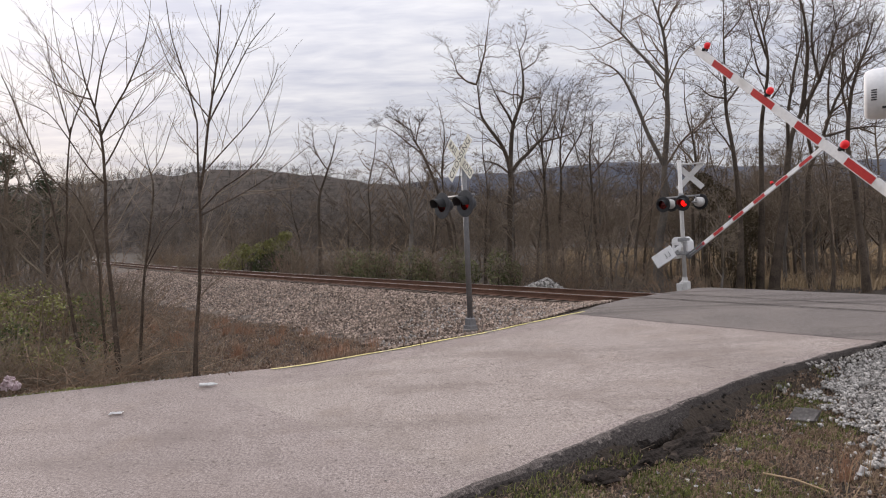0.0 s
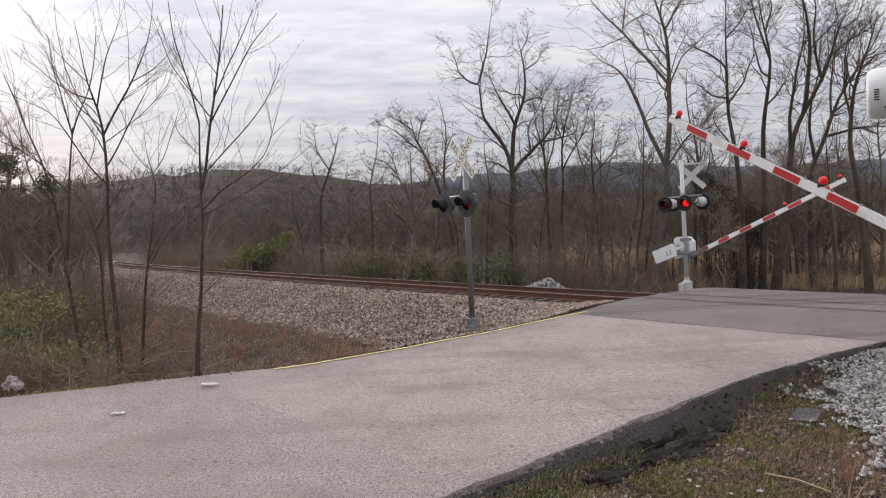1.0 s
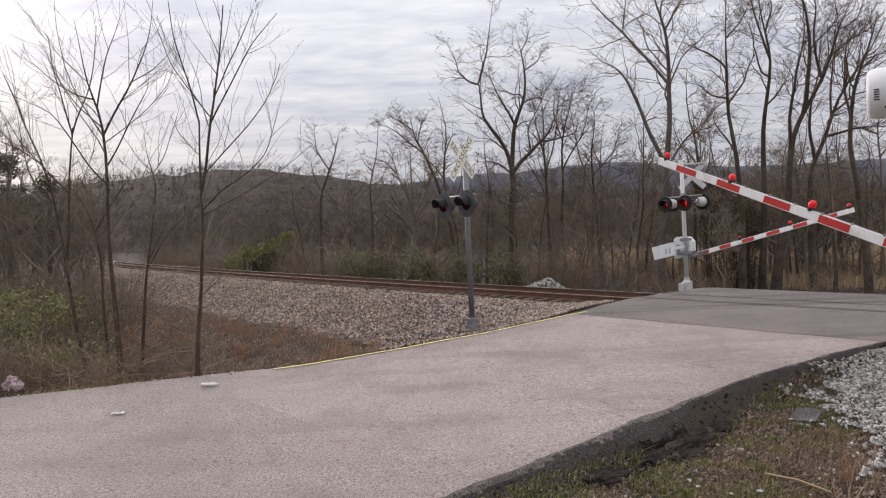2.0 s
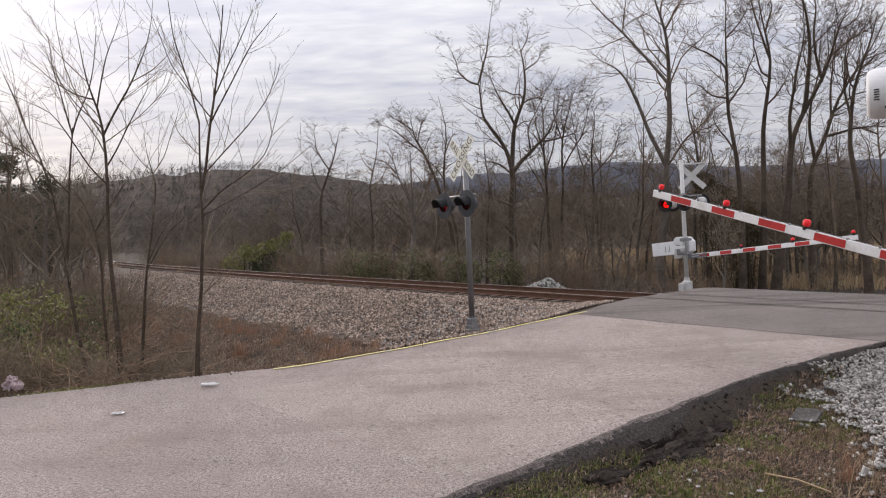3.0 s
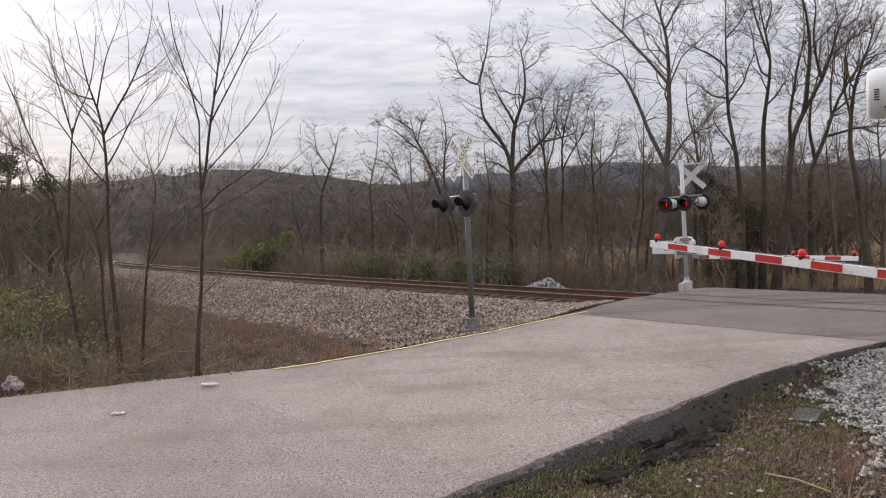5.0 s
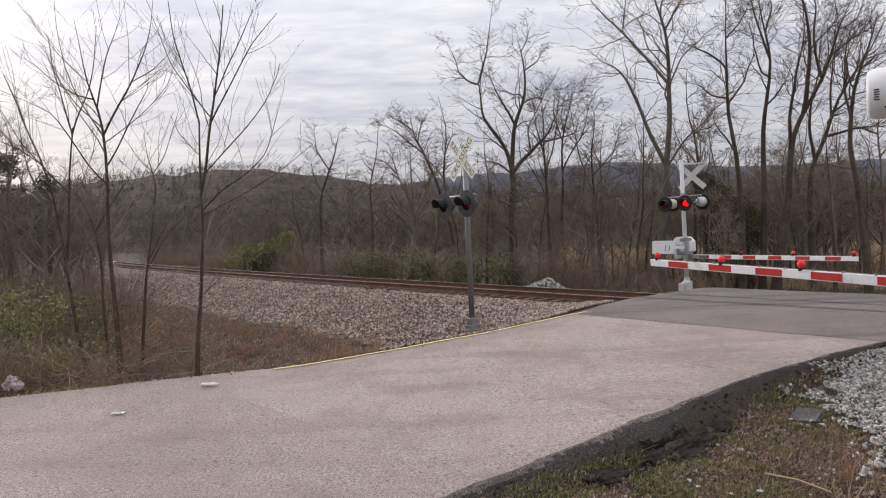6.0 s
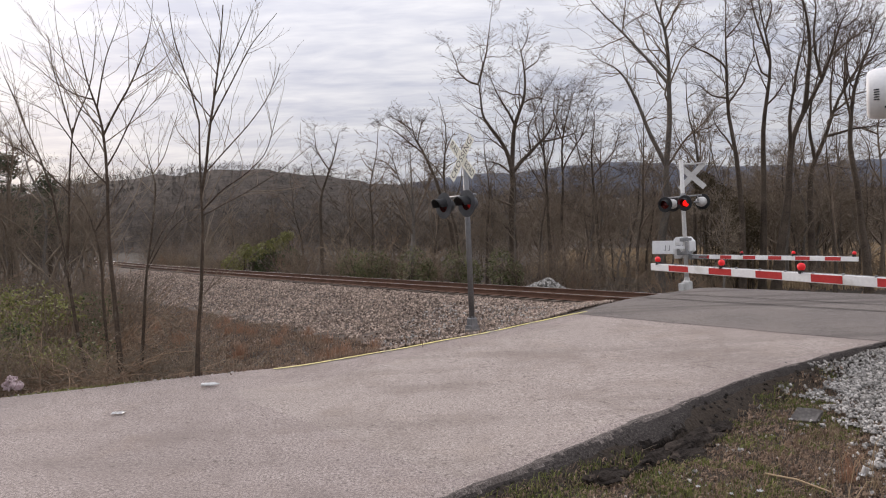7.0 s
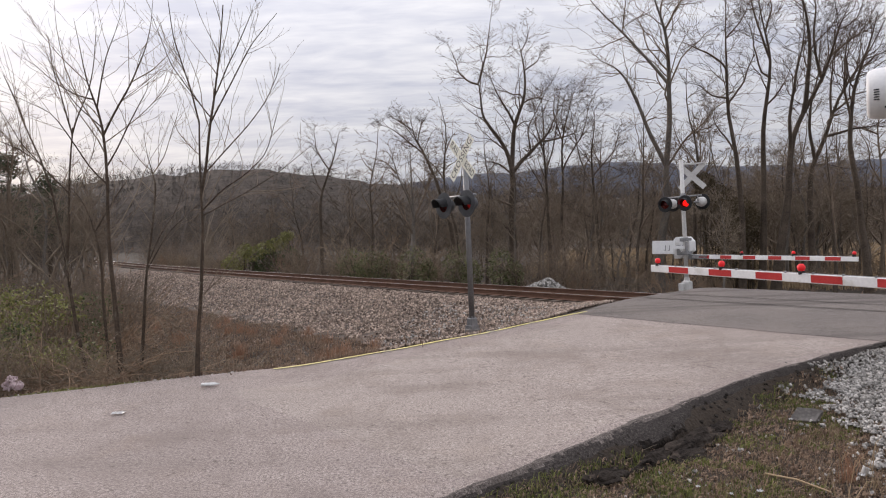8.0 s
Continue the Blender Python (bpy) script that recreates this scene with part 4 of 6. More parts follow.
def make_near_gate():
    root = new("crossing_gate")
    root.location = (6.98, 7.42, -0.02)
    tagged(root, "white railroad gate at the near side of the road", "crossing gate", "crossing gates")
    m = lean_frame(-0.01, 0.0, FACE_NEAR)
    bm = bmesh.new()
    cyl(bm, 0.072, 0.066, 4.25, m @ Matrix.Translation((0, 0, 0.0)), 20)
    part("pole", bm, M_DIRTYWHITE, root, "white painted pole", True)
    bm = bmesh.new()
    box(bm, 0.36, 0.36, 0.40, m @ Matrix.Translation((0, 0, 0.15)), 0.03)
    part("pole_base", bm, M_DIRTYWHITE, root, "white cast junction box at the pole's foot")
    mechanism(root, m @ Matrix.Translation((0.05, 0.16, 0)), 1.35)
    # the back of a lamp housing on its bracket
    at = Vector((4.52, 6.72, 3.43)) - root.location
    away, front, up = Vector((0.83, -0.56, 0.0)), Vector((-0.56, -0.83, 0.0)), Vector((0, 0, 1))
    lm = Matrix.Translation(at) @ away.to_track_quat("Z", "Y").to_matrix().to_4x4()
    bm = bmesh.new()
    lathe(bm, [(0.0, 0.0), (0.20, 0.0), (0.236, 0.010), (0.252, 0.035), (0.254, 0.05), (0.260, 0.055), (0.268, 0.20)], lm, 48)
    body = part("lamp_housing", bm, M_WHITE, root, "white vented drum of a lamp", True)
    bm = bmesh.new()
    lathe(bm, [(0.268, 0.20), (0.273, 0.202), (0.273, 0.42), (0.25, 0.425), (0.0, 0.425)], lm, 48)
    part("rim", bm, M_MAROON, body, "dark red rim of the drum")
    turn = Matrix.Rotation(math.atan2(away.y, away.x), 4, "Z")
    bm = bmesh.new()
    for i in range(5):
        h = 0.0 - 0.024 * i
        c = at + away * 0.085 + front * (0.2625 ** 2 - h * h) ** 0.5 + up * h
        box(bm, 0.048, 0.008, 0.011, Matrix.Translation(c) @ turn)
    c = at + away * 0.175 + front * 0.195 - up * 0.175
    box(bm, 0.045, 0.03, 0.022, Matrix.Translation(c) @ turn, 0.003)
    part("vent_slots", bm, M_LETTER, body, "dark vent slots")
    bm = bmesh.new()
    rod(bm, at + away * 0.4, Vector((0, 0, at.z)), 0.035)
    part("bracket", bm, M_DIRTYWHITE, root, "horizontal bracket pipe", True)
    arm = gate_arm(root, 6.073, 0.4900, ((0.18, 1.01), (1.74, 1.04), (3.26, 1.10)), (0.136, 0.150), 0.055)
    return root, arm


near_gate, near_arm = make_near_gate()

NEAR_ANGLES = [(0, 41.87), (0.1, 40.32), (0.3, 37.04), (0.5, 34.34), (0.7, 32.31), (1.0, 29.26), (1.2, 27.41), (1.5, 25.1), (1.7, 23.34), (2.3, 19.63), (2.8, 16.39), (3.0, 15.18), (3.5, 12.48), (4.0, 9.95), (4.5, 7.66), (4.7, 6.8), (5.3, 4.21), (5.8, 2.34), (6.0, 1.89), (6.5, 1.27), (7.0, 1.05), (7.5, 0.87), (8.0, 0.78)]
FAR_ANGLES = [(0, 33.2), (0.25, 30.0), (0.5, 27.0), (0.75, 24.3), (1.0, 22.0), (1.5, 17.7), (1.7, 15.9), (2.3, 11.0), (2.8, 7.3), (3.0, 6.0), (3.5, 3.1), (4.0, 1.6), (4.5, 0.71), (5.2, 0.4), (7.0, 0.26), (8.0, 0.26)]
FLASH = [0.18, 0.78, 1.38, 1.98, 2.58, 3.17, 3.77, 4.37, 4.97, 5.56, 6.16, 6.76, 7.36, 7.95]


def motions():
    walk(near_arm, [(t, arm_pose(near_gate, NEAR_PIVOT, NEAR_AZ, NEAR_LEAN, a)) for t, a in NEAR_ANGLES])
    walk(far_arm, [(t, arm_pose(far_gate, FAR_PIVOT, FAR_AZ, FAR_LEAN, a)) for t, a in FAR_ANGLES])
    walk(far_weight, [(t, arm_pose(far_gate, (7.98, 21.25, 1.53), FAR_AZ + 22, FAR_LEAN, a)) for t, a in FAR_ANGLES])
    # each disc imitates the flash: glowing and dark side by turns, opposite its partner
    for refl, p, which in FLASHERS:
        a = 0.0 if which == "B" else 180.0
        rows = [(0.0, p @ pose(0, 0, 0, 0, 0, a))]
        for t in FLASH:
            for i in range(4):
                rows.append((t + (i - 1.5) / 30, p @ pose(0, 0, 0, 0, 0, a + 60 * i)))
            a += 180
        if rows[-1][0] < 8.0:
            rows.append((8.0, p @ pose(0, 0, 0, 0, 0, a)))
        walk(refl, [r for r in rows if r[0] <= 8.0])
# ---- trees ----
class Wood:
    """Collects tapered tubes for one mesh."""

    def __init__(self):
        self.v, self.f, self.n = [], [], 0

    def tubes(self, p, r, k):
        """Many stems at once: p holds their points (stem, point, 3), r their radii; k is the number of sides."""
        p, r = np.asarray(p, float), np.asarray(r, float)
        n, m = p.shape[:2]
        if not n:
            return
        t = np.gradient(p, axis=1)
        t /= np.linalg.norm(t, axis=2, keepdims=True) + 1e-9
        ref = np.where(np.abs(t[:, :1, :1]) > 0.6, np.array((0.31, 0.95, 0.05)), np.array((0.95, 0.11, 0.29)))
        u = np.cross(t, np.broadcast_to(ref, t.shape))
        u /= np.linalg.norm(u, axis=2, keepdims=True) + 1e-9
        w = np.cross(t, u)
        a = np.arange(k) * (2 * math.pi / k)
        ring = p[:, :, None] + r[:, :, None, None] * (np.cos(a)[:, None] * u[:, :, None] + np.sin(a)[:, None] * w[:, :, None])
        self.v.append(ring.reshape(-1, 3))
        base = (np.arange(n) * m * k)[:, None, None] + (np.arange(m - 1) * k)[None, :, None] + self.n
        i = np.arange(1 if k == 2 else k)
        j = (i + 1) % k
        self.f.append(np.stack([base + i, base + j, base + j + k, base + i + k], -1).reshape(-1, 4))
        self.n += n * m * k

    def tube(self, pts, rad, k):
        self.tubes(np.asarray(pts, float)[None], np.asarray(rad, float)[None], k)

    def make(self, name, material, parent=None, label="", smooth_faces=True):
        if not self.v:
            return None
        v, f = np.concatenate(self.v), np.concatenate(self.f)
        return object_from(name, v.tolist(), f.tolist(), material, parent, label, smooth_faces)


def walk_out(rng, at, way, length, m, wander, lift):
    """Crooked stems from their starts, first ways and lengths: points (stem, m, 3)."""
    n = len(at)
    pts = np.empty((n, m, 3))
    pts[:, 0] = at
    d = way / (np.linalg.norm(way, axis=1, keepdims=True) + 1e-9)
    for i in range(1, m):
        d = d + rng.normal(0, wander, (n, 3)) + np.array((0, 0, lift))
        d /= np.linalg.norm(d, axis=1, keepdims=True)
        pts[:, i] = pts[:, i - 1] + d * (length / (m - 1))[:, None]
    return pts


def sprout(rng, p, r, per, size, angle, wander, lift, m, tip, start=0.15, least=0.12, slim=0.014):
    """Side shoots on many stems: where they start, how they run, how thick they are."""
    n, k = p.shape[:2]
    own = np.repeat(np.arange(n), per)
    q = start + (1 - start) * rng.random(len(own))
    c = q * (k - 1)
    i = np.minimum(c.astype(int), k - 2)
    w = (c - i)[:, None]
    a, b = p[own, i], p[own, i + 1]
    at, ax = a * (1 - w) + b * w, b - a
    ax /= np.linalg.norm(ax, axis=1, keepdims=True) + 1e-9
    thick = r[own, i] * (1 - w[:, 0]) + r[own, i + 1] * w[:, 0]
    side = rng.normal(size=(len(own), 3))
    side -= ax * (side * ax).sum(1, keepdims=True)
    side /= np.linalg.norm(side, axis=1, keepdims=True) + 1e-9
    side[:, 2] += 0.2
    ang = np.radians(rng.uniform(angle[0], angle[1], len(own)))[:, None]
    way = ax * np.cos(ang) + side * np.sin(ang)
    whole = np.linalg.norm(np.diff(p, axis=1), axis=2).sum(1)[own]
    length = whole * rng.uniform(size[0], size[1], len(own)) * (1.2 - 0.65 * q)
    keep = length > least
    at, way, length, thick = at[keep], way[keep], length[keep], thick[keep]
    r0 = np.maximum(np.minimum(thick * rng.uniform(0.4, 0.7, len(at)), length * slim), tip)
    pts = walk_out(rng, at, way, length, m, wander, lift)
    return pts, r0[:, None] + (tip - r0)[:, None] * np.linspace(0, 1, m)[None] ** 0.8


class BareTree:
    """A leafless tree at the origin, built limb by limb; then twigs grow on all of its limbs."""

    def __init__(self, seed, wander=0.095, blunt=False):
        self.blunt = blunt
        self.rng, self.lines, self.radii, self.wander = np.random.default_rng(seed), [], [], wander

    def limb(self, parent, share, r, *legs):
        """A limb on an earlier one. legs: degrees from upright, to the right, and length, one after another."""
        rng = self.rng
        if parent is None:
            p = np.zeros(3)
        else:
            line = self.lines[parent]
            c = share * (len(line) - 1)
            i = min(int(c), len(line) - 2)
            p = line[i] * (1 - c + i) + line[i + 1] * (c - i)
        pts, depth = [p], 0.0 if parent is None else rng.normal(0, 0.35)
        for deg, length in legs:
            a = radians(deg)
            for _ in range(3):
                d = np.array((math.sin(a), depth * 0.5, math.cos(a))) + rng.normal(0, self.wander, 3)
                pts.append(pts[-1] + d * length / 3)
        raw = np.array(pts)
        k = np.linspace(0, len(raw) - 1, 16)
        line = np.stack([np.interp(k, np.arange(len(raw)), raw[:, c]) for c in range(3)], 1)
        line[1:-1] = line[1:-1] * 0.5 + (line[:-2] + line[2:]) * 0.25
        self.lines.append(line)
        blunt = parent is None and (self.blunt or sum(b for _, b in legs) < 7.5 and r > 0.12)
        self.radii.append(r * 0.92 * (1 + (-0.65 if self.blunt else -0.4 if blunt else -0.92) * np.linspace(0, 1, 16) ** 1.2))

    def finish(self, name, bark, twig, shoots, tip=0.005, angle=(25, 72), wander=(0.24, 0.22, 0.2), lift=0.06, sides=(8, 4, 2, 2), size=((0.2, 0.58), (0.3, 0.85), (0.4, 0.9)), slim=0.016, points=(9, 6, 3), foot=0.5, fork=0.06, bare=7):
        rng, root, crown = self.rng, new(name), Wood()
        for i, (line, r) in enumerate(zip(self.lines, self.radii)):
            own = i == 0 or r[0] > fork
            w = Wood() if own else crown
            if i == 0:
                r = r * (1 + 0.5 * np.exp(-np.arange(16) * 0.9))
                line = line.copy()
                line[0, 2] -= foot
            w.tube(line, r, sides[0] if i == 0 else sides[0] - 2)
            if own:
                w.make("trunk" if i == 0 else "limb", bark, root)
        p, r = np.array(self.lines), np.array(self.radii)
        # the trunk itself carries shoots on its upper part alone
        low = p[:1, bare:]
        k = np.linspace(0, low.shape[1] - 1, 16)
        p[0] = np.stack([np.interp(k, np.arange(low.shape[1]), low[0, :, c]) for c in range(3)], 1)
        for lv, per in enumerate(shoots):
            p, r = sprout(rng, p, r, per, size[min(lv, 2)], angle, wander[min(lv, 2)], lift, points[min(lv, 2)], tip, slim=slim)
            crown.tubes(p, r, sides[min(lv + 1, 3)])
        c = crown.make("crown", twig, root, "leafless crown of branches and twigs")
        tagged(c, kind="stuff")
        return root


def stand(ob, x, y, turn=0.0, sink=0.1, scale=1.0):
    m = Matrix.Translation((x, y, ground_z(x, y) - sink)) @ Matrix.Rotation(turn, 4, "Z")
    ob.matrix_basis = m @ Matrix.Scale(scale, 4)
    return ob


def ray_place(px, depth):
    """Plan position on a bearing given by the tangent from straight ahead."""
    return px * depth, depth


def hero_trees():
    """The large trees that stand out behind the track, each with its own limbs."""
    def done(t, bearing, depth, pale=False, shoots=(11, 7, 3)):
        o = t.finish("bare_tree", M_PALEBARK if pale else M_BARK, M_TWIG if pale else M_DARKTWIG, shoots)
        tagged(o, "tall pale-barked bare tree with long forking limbs" if pale else "large dark bare tree with crooked spreading limbs", "tree", "bare trees behind the track")
        stand(o, *ray_place(bearing, depth))

    t = BareTree(211)
    t.limb(None, 0, 0.27, (-2, 2.2), (0, 2.4), (-3, 1.8))
    t.limb(0, 1, 0.13, (-14, 1.1), (-27, 1.6), (-30, 0.9), (-3, 1.2), (-6, 0.4))
    t.limb(1, 1, 0.065, (16, 0.9), (17, 0.8), (7, 0.9), (5, 0.9))
    t.limb(1, 0.97, 0.06, (-67, 0.6), (-38, 0.7), (-14, 0.8), (-19, 1.1))
    t.limb(0, 1, 0.14, (-2, 1.7), (6, 1.0), (21, 0.8), (15, 1.2), (-2, 0.9), (-7, 1.0), (-17, 0.9))
    t.limb(4, 0.28, 0.08, (-30, 1.0), (-30, 1.0), (-20, 1.0))
    t.limb(4, 0.72, 0.045, (50, 0.9), (28, 0.7))
    t.limb(4, 0.88, 0.035, (28, 1.0), (-8, 0.9))
    t.limb(0, 0.98, 0.12, (40, 0.9), (46, 1.0), (46, 1.0), (23, 0.8), (28, 1.0))
    t.limb(8, 0.45, 0.06, (79, 1.1), (70, 0.8), (17, 1.1))
    t.limb(8, 0.3, 0.05, (-13, 1.2), (25, 1.1), (28, 1.0))
    t.limb(0, 0.97, 0.06, (-47, 0.8), (-69, 0.6), (-91, 0.6))
    t.limb(0, 0.5, 0.06, (-58, 0.7), (-59, 0.8), (-53, 0.5))
    t.limb(0, 0.68, 0.05, (-63, 0.8), (-66, 0.4), (-1, 0.7))
    done(t, 0.114, 33, shoots=(11, 7, 3))
    t = BareTree(212)
    t.limb(None, 0, 0.25, (-1, 2.7), (0, 2.2), (-2, 1.2))
    t.limb(0, 1, 0.12, (-25, 1.5), (-16, 1.6), (-26, 1.4), (-47, 0.9), (-65, 0.9))
    t.limb(0, 1, 0.15, (-5, 1.7), (-6, 1.3), (-1, 1.5), (-7, 1.0), (-22, 1.1), (-19, 1.2), (-13, 1.1))
    t.limb(2, 0.36, 0.085, (-30, 1.5), (-35, 1.4), (-39, 1.3), (-39, 1.3), (-39, 1.3))
    t.limb(2, 0.66, 0.06, (27, 1.1), (37, 1.2), (22, 1.2))
    t.limb(2, 0.74, 0.05, (11, 1.1), (11, 1.4))
    t.limb(0, 0.97, 0.06, (32, 1.6), (46, 1.2), (40, 0.9), (68, 1.1))
    t.limb(3, 0.5, 0.04, (8, 1.3), (-19, 1.2))
    done(t, 0.343, 31, True, shoots=(12, 6, 3))
    t = BareTree(213)
    t.limb(None, 0, 0.14, (0, 3.0), (-4, 2.5), (-5, 2.3), (-2, 2.0), (-4, 1.8), (-3, 2.0))
    t.limb(0, 0.6, 0.05, (-78, 0.7), (-44, 0.7), (-77, 0.6))
    t.limb(0, 0.72, 0.055, (-57, 1.2), (-73, 0.9), (-77, 0.6))
    t.limb(0, 0.58, 0.05, (38, 1.3), (18, 1.3), (-4, 1.3))
    t.limb(0, 0.84, 0.045, (38, 0.9), (22, 1.1))
    t.limb(0, 0.4, 0.05, (-35, 1.3), (-17, 1.2))
    done(t, 0.471, 28, shoots=(12, 6, 3))
    t = BareTree(214)
    t.limb(None, 0, 0.15, (-1, 3.1), (0, 2.6), (-3, 1.8), (11, 1.6), (6, 1.6), (-15, 1.4), (-15, 1.4))
    t.limb(0, 0.68, 0.06, (-21, 1.7), (-8, 1.6), (-8, 1.6))
    t.limb(0, 0.8, 0.05, (23, 1.4), (0, 1.6))
    t.limb(0, 0.5, 0.05, (40, 1.2), (20, 1.2))
    done(t, 0.502, 29, shoots=(12, 6, 3))
    t = BareTree(215)
    t.limb(None, 0, 0.19, (4, 3.0), (6, 2.0), (12, 2.0), (23, 1.3), (28, 1.7), (17, 1.8), (20, 1.6))
    t.limb(0, 0.58, 0.11, (1, 1.8), (-3, 1.8), (-8, 1.5), (-6, 1.0))
    t.limb(0, 0.4, 0.09, (-13, 1.5), (6, 1.8), (15, 1.5), (-7, 1.8))
    t.limb(0, 0.72, 0.07, (-4, 1.4), (11, 1.5), (-4, 1.3))
    t.limb(0, 0.8, 0.06, (54, 1.4), (65, 1.1))
    done(t, 0.523, 28, shoots=(12, 6, 3))
    t = BareTree(216)
    t.limb(None, 0, 0.16, (-1, 3.2), (-2, 2.4), (22, 1.1), (25, 1.3), (26, 2.2), (35, 1.9), (26, 1.8))
    t.limb(0, 0.38, 0.09, (-18, 1.4), (1, 1.3), (14, 1.6), (-3, 1.9))
    t.limb(0, 0.52, 0.07, (73, 1.3), (89, 1.1), (101, 1.1))
    t.limb(0, 0.62, 0.06, (51, 1.2), (75, 1.4))
    t.limb(0, 0.6, 0.06, (-3, 1.7), (15, 1.7), (-8, 1.6))
    t.limb(0, 0.35, 0.05, (91, 1.3), (108, 1.4))
    done(t, 0.586, 30, shoots=(12, 6, 3))
    t = BareTree(217)
    t.limb(None, 0, 0.15, (-2, 4.1), (-3, 2.4), (5, 2.4), (14, 2.2), (11, 1.5))
    t.limb(0, 0.5, 0.06, (-16, 1.5), (-3, 1.7), (10, 1.7))
    t.limb(0, 0.7, 0.05, (46, 1.0), (65, 1.1))
    done(t, 0.675, 27, shoots=(12, 6, 3))
    t = BareTree(218)
    t.limb(None, 0, 0.13, (-7, 3.6), (-13, 2.6), (-18, 1.7), (-33, 0.9), (-19, 1.2))
    t.limb(0, 0.75, 0.05, (14, 1.1), (32, 0.9))
    t.limb(0, 0.6, 0.05, (-44, 1.3), (-50, 1.0), (-71, 0.8))
    t.limb(0, 0.88, 0.04, (-55, 1.1), (-55, 0.6))
    t.limb(0, 0.66, 0.04, (-30, 1.6), (-35, 0.8))
    done(t, 0.020, 35, shoots=(12, 6, 3))
    t = BareTree(219)
    t.limb(None, 0, 0.14, (-5, 3.6), (5, 2.0), (15, 1.6), (22, 1.9), (11, 1.2))
    t.limb(0, 0.65, 0.06, (-30, 1.4), (-6, 1.6))
    t.limb(0, 0.45, 0.05, (-27, 1.8), (-6, 1.6))
    done(t, -0.188, 44, shoots=(12, 6, 3))
    t = BareTree(220)
    t.limb(None, 0, 0.15, (0, 2.7), (-4, 1.2))
    t.limb(0, 1, 0.07, (-19, 1.6), (-19, 1.3), (-37, 1.0))
    t.limb(0, 1, 0.075, (-1, 1.5), (-7, 1.5), (-2, 1.3))
    t.limb(0, 0.95, 0.06, (23, 1.4), (26, 1.3), (15, 1.0))
    t.limb(0, 0.6, 0.05, (-28, 1.7), (-28, 1.2), (-49, 1.2))
    t.limb(1, 0.5, 0.04, (-46, 0.9), (-70, 0.9))
    done(t, -0.049, 33, True, shoots=(12, 6, 3))
    t = BareTree(221)
    t.limb(None, 0, 0.11, (-2, 4.1), (-1, 2.4), (-2, 2.4), (-5, 2.1))
    t.limb(0, 0.5, 0.05, (19, 1.9), (4, 2.1), (9, 1.5))
    t.limb(0, 0.6, 0.05, (-20, 1.6), (-10, 1.5))
    t.limb(0, 0.35, 0.05, (-25, 2.0), (-25, 1.0))
    done(t, 0.170, 34, shoots=(12, 6, 3))
    t = BareTree(222)
    t.limb(None, 0, 0.11, (4, 3.5), (4, 3.0), (7, 2.4), (13, 1.9))
    t.limb(0, 0.5, 0.05, (30, 2.1), (17, 2.2))
    t.limb(0, 0.65, 0.045, (-13, 1.6), (7, 1.5))
    done(t, 0.191, 34, shoots=(12, 6, 3))
    t = BareTree(223)
    t.limb(None, 0, 0.12, (-5, 2.7), (-7, 2.3), (-6, 2.3), (6, 2.0))
    t.limb(0, 0.35, 0.05, (-71, 1.0), (-58, 0.8))
    t.limb(0, 0.6, 0.045, (32, 1.7), (14, 1.3))
    done(t, 0.255, 32, shoots=(12, 6, 3))


hero_trees()


def random_tree(seed, height, radius, forks, spread, bark, twig, shoots, name="bare_tree", lean=0.0, bole=0.45, tip=0.008):
    """A woodland tree of chance shape: a bole, a few rising limbs and their twigs."""
    rng = np.random.default_rng(seed + 500)
    t = BareTree(seed, 0.15)
    t.limb(None, 0, radius, *[(lean + rng.normal(0, 7), height * bole / 3) for _ in range(3)], *[(lean + rng.normal(0, 12), height * (1 - bole) / 3) for _ in range(3)])
    for i in range(forks):
        share = bole * 0.75 + (0.85 - bole * 0.75) * i / forks
        out = (1 if i % 2 else -1) * rng.uniform(*spread)
        k = height * (1 - share) * rng.uniform(0.55, 0.95) / 3
        t.limb(0, share, radius * (0.6 - 0.3 * share), (out, k), (out * 0.75 + rng.normal(0, 12), k), (out * 0.45 + rng.normal(0, 15), k))
    o = t.finish(name, bark, twig, shoots, tip=tip, sides=(6, 3, 2, 2), points=(6, 4, 3), fork=9)
    return o


def edge_trees():
    """Dark slender trunks that stand out before the thicket."""
    rng = np.random.default_rng(77)
    kinds = []
    for i in range(5):
        t = random_tree(120 + i, 8.0 + i, 0.085 + 0.012 * i, 5, (22, 55), M_BARK, M_TWIG, (5, 5, 3), lean=(-7, 5, 9, -3, 2)[i], bole=0.4)
        tagged(t, "slender dark bare tree at the edge of the woods", "tree", "edge trees")
        kinds.append(t)
    rows = ((0.215, 30), (0.235, 32), (0.29, 31), (0.31, 29), (0.395, 31), (0.145, 34), (0.065, 33), (-0.01, 37), (-0.075, 40), (-0.115, 43), (-0.15, 46), (-0.22, 52), (0.615, 27), (0.66, 33), (0.72, 28), (0.56, 33), (-0.28, 62), (0.42, 30), (-0.33, 70), (0.02, 33), (0.44, 34), (0.46, 38), (0.485, 35), (0.51, 39), (0.545, 36), (0.57, 40), (0.605, 35), (0.63, 38), (0.655, 41), (0.69, 36), (0.705, 33), (0.37, 36), (0.33, 37), (0.275, 35))
    for i, (b, dep) in enumerate(rows):
        t = kinds[i] if i < 5 else copy_thing(kinds[int(rng.integers(5))], Matrix())
        stand(t, *ray_place(b + rng.normal(0, 0.004), dep), rng.uniform(0, 6.28), 0.1, rng.uniform(0.6, 0.95))


edge_trees()


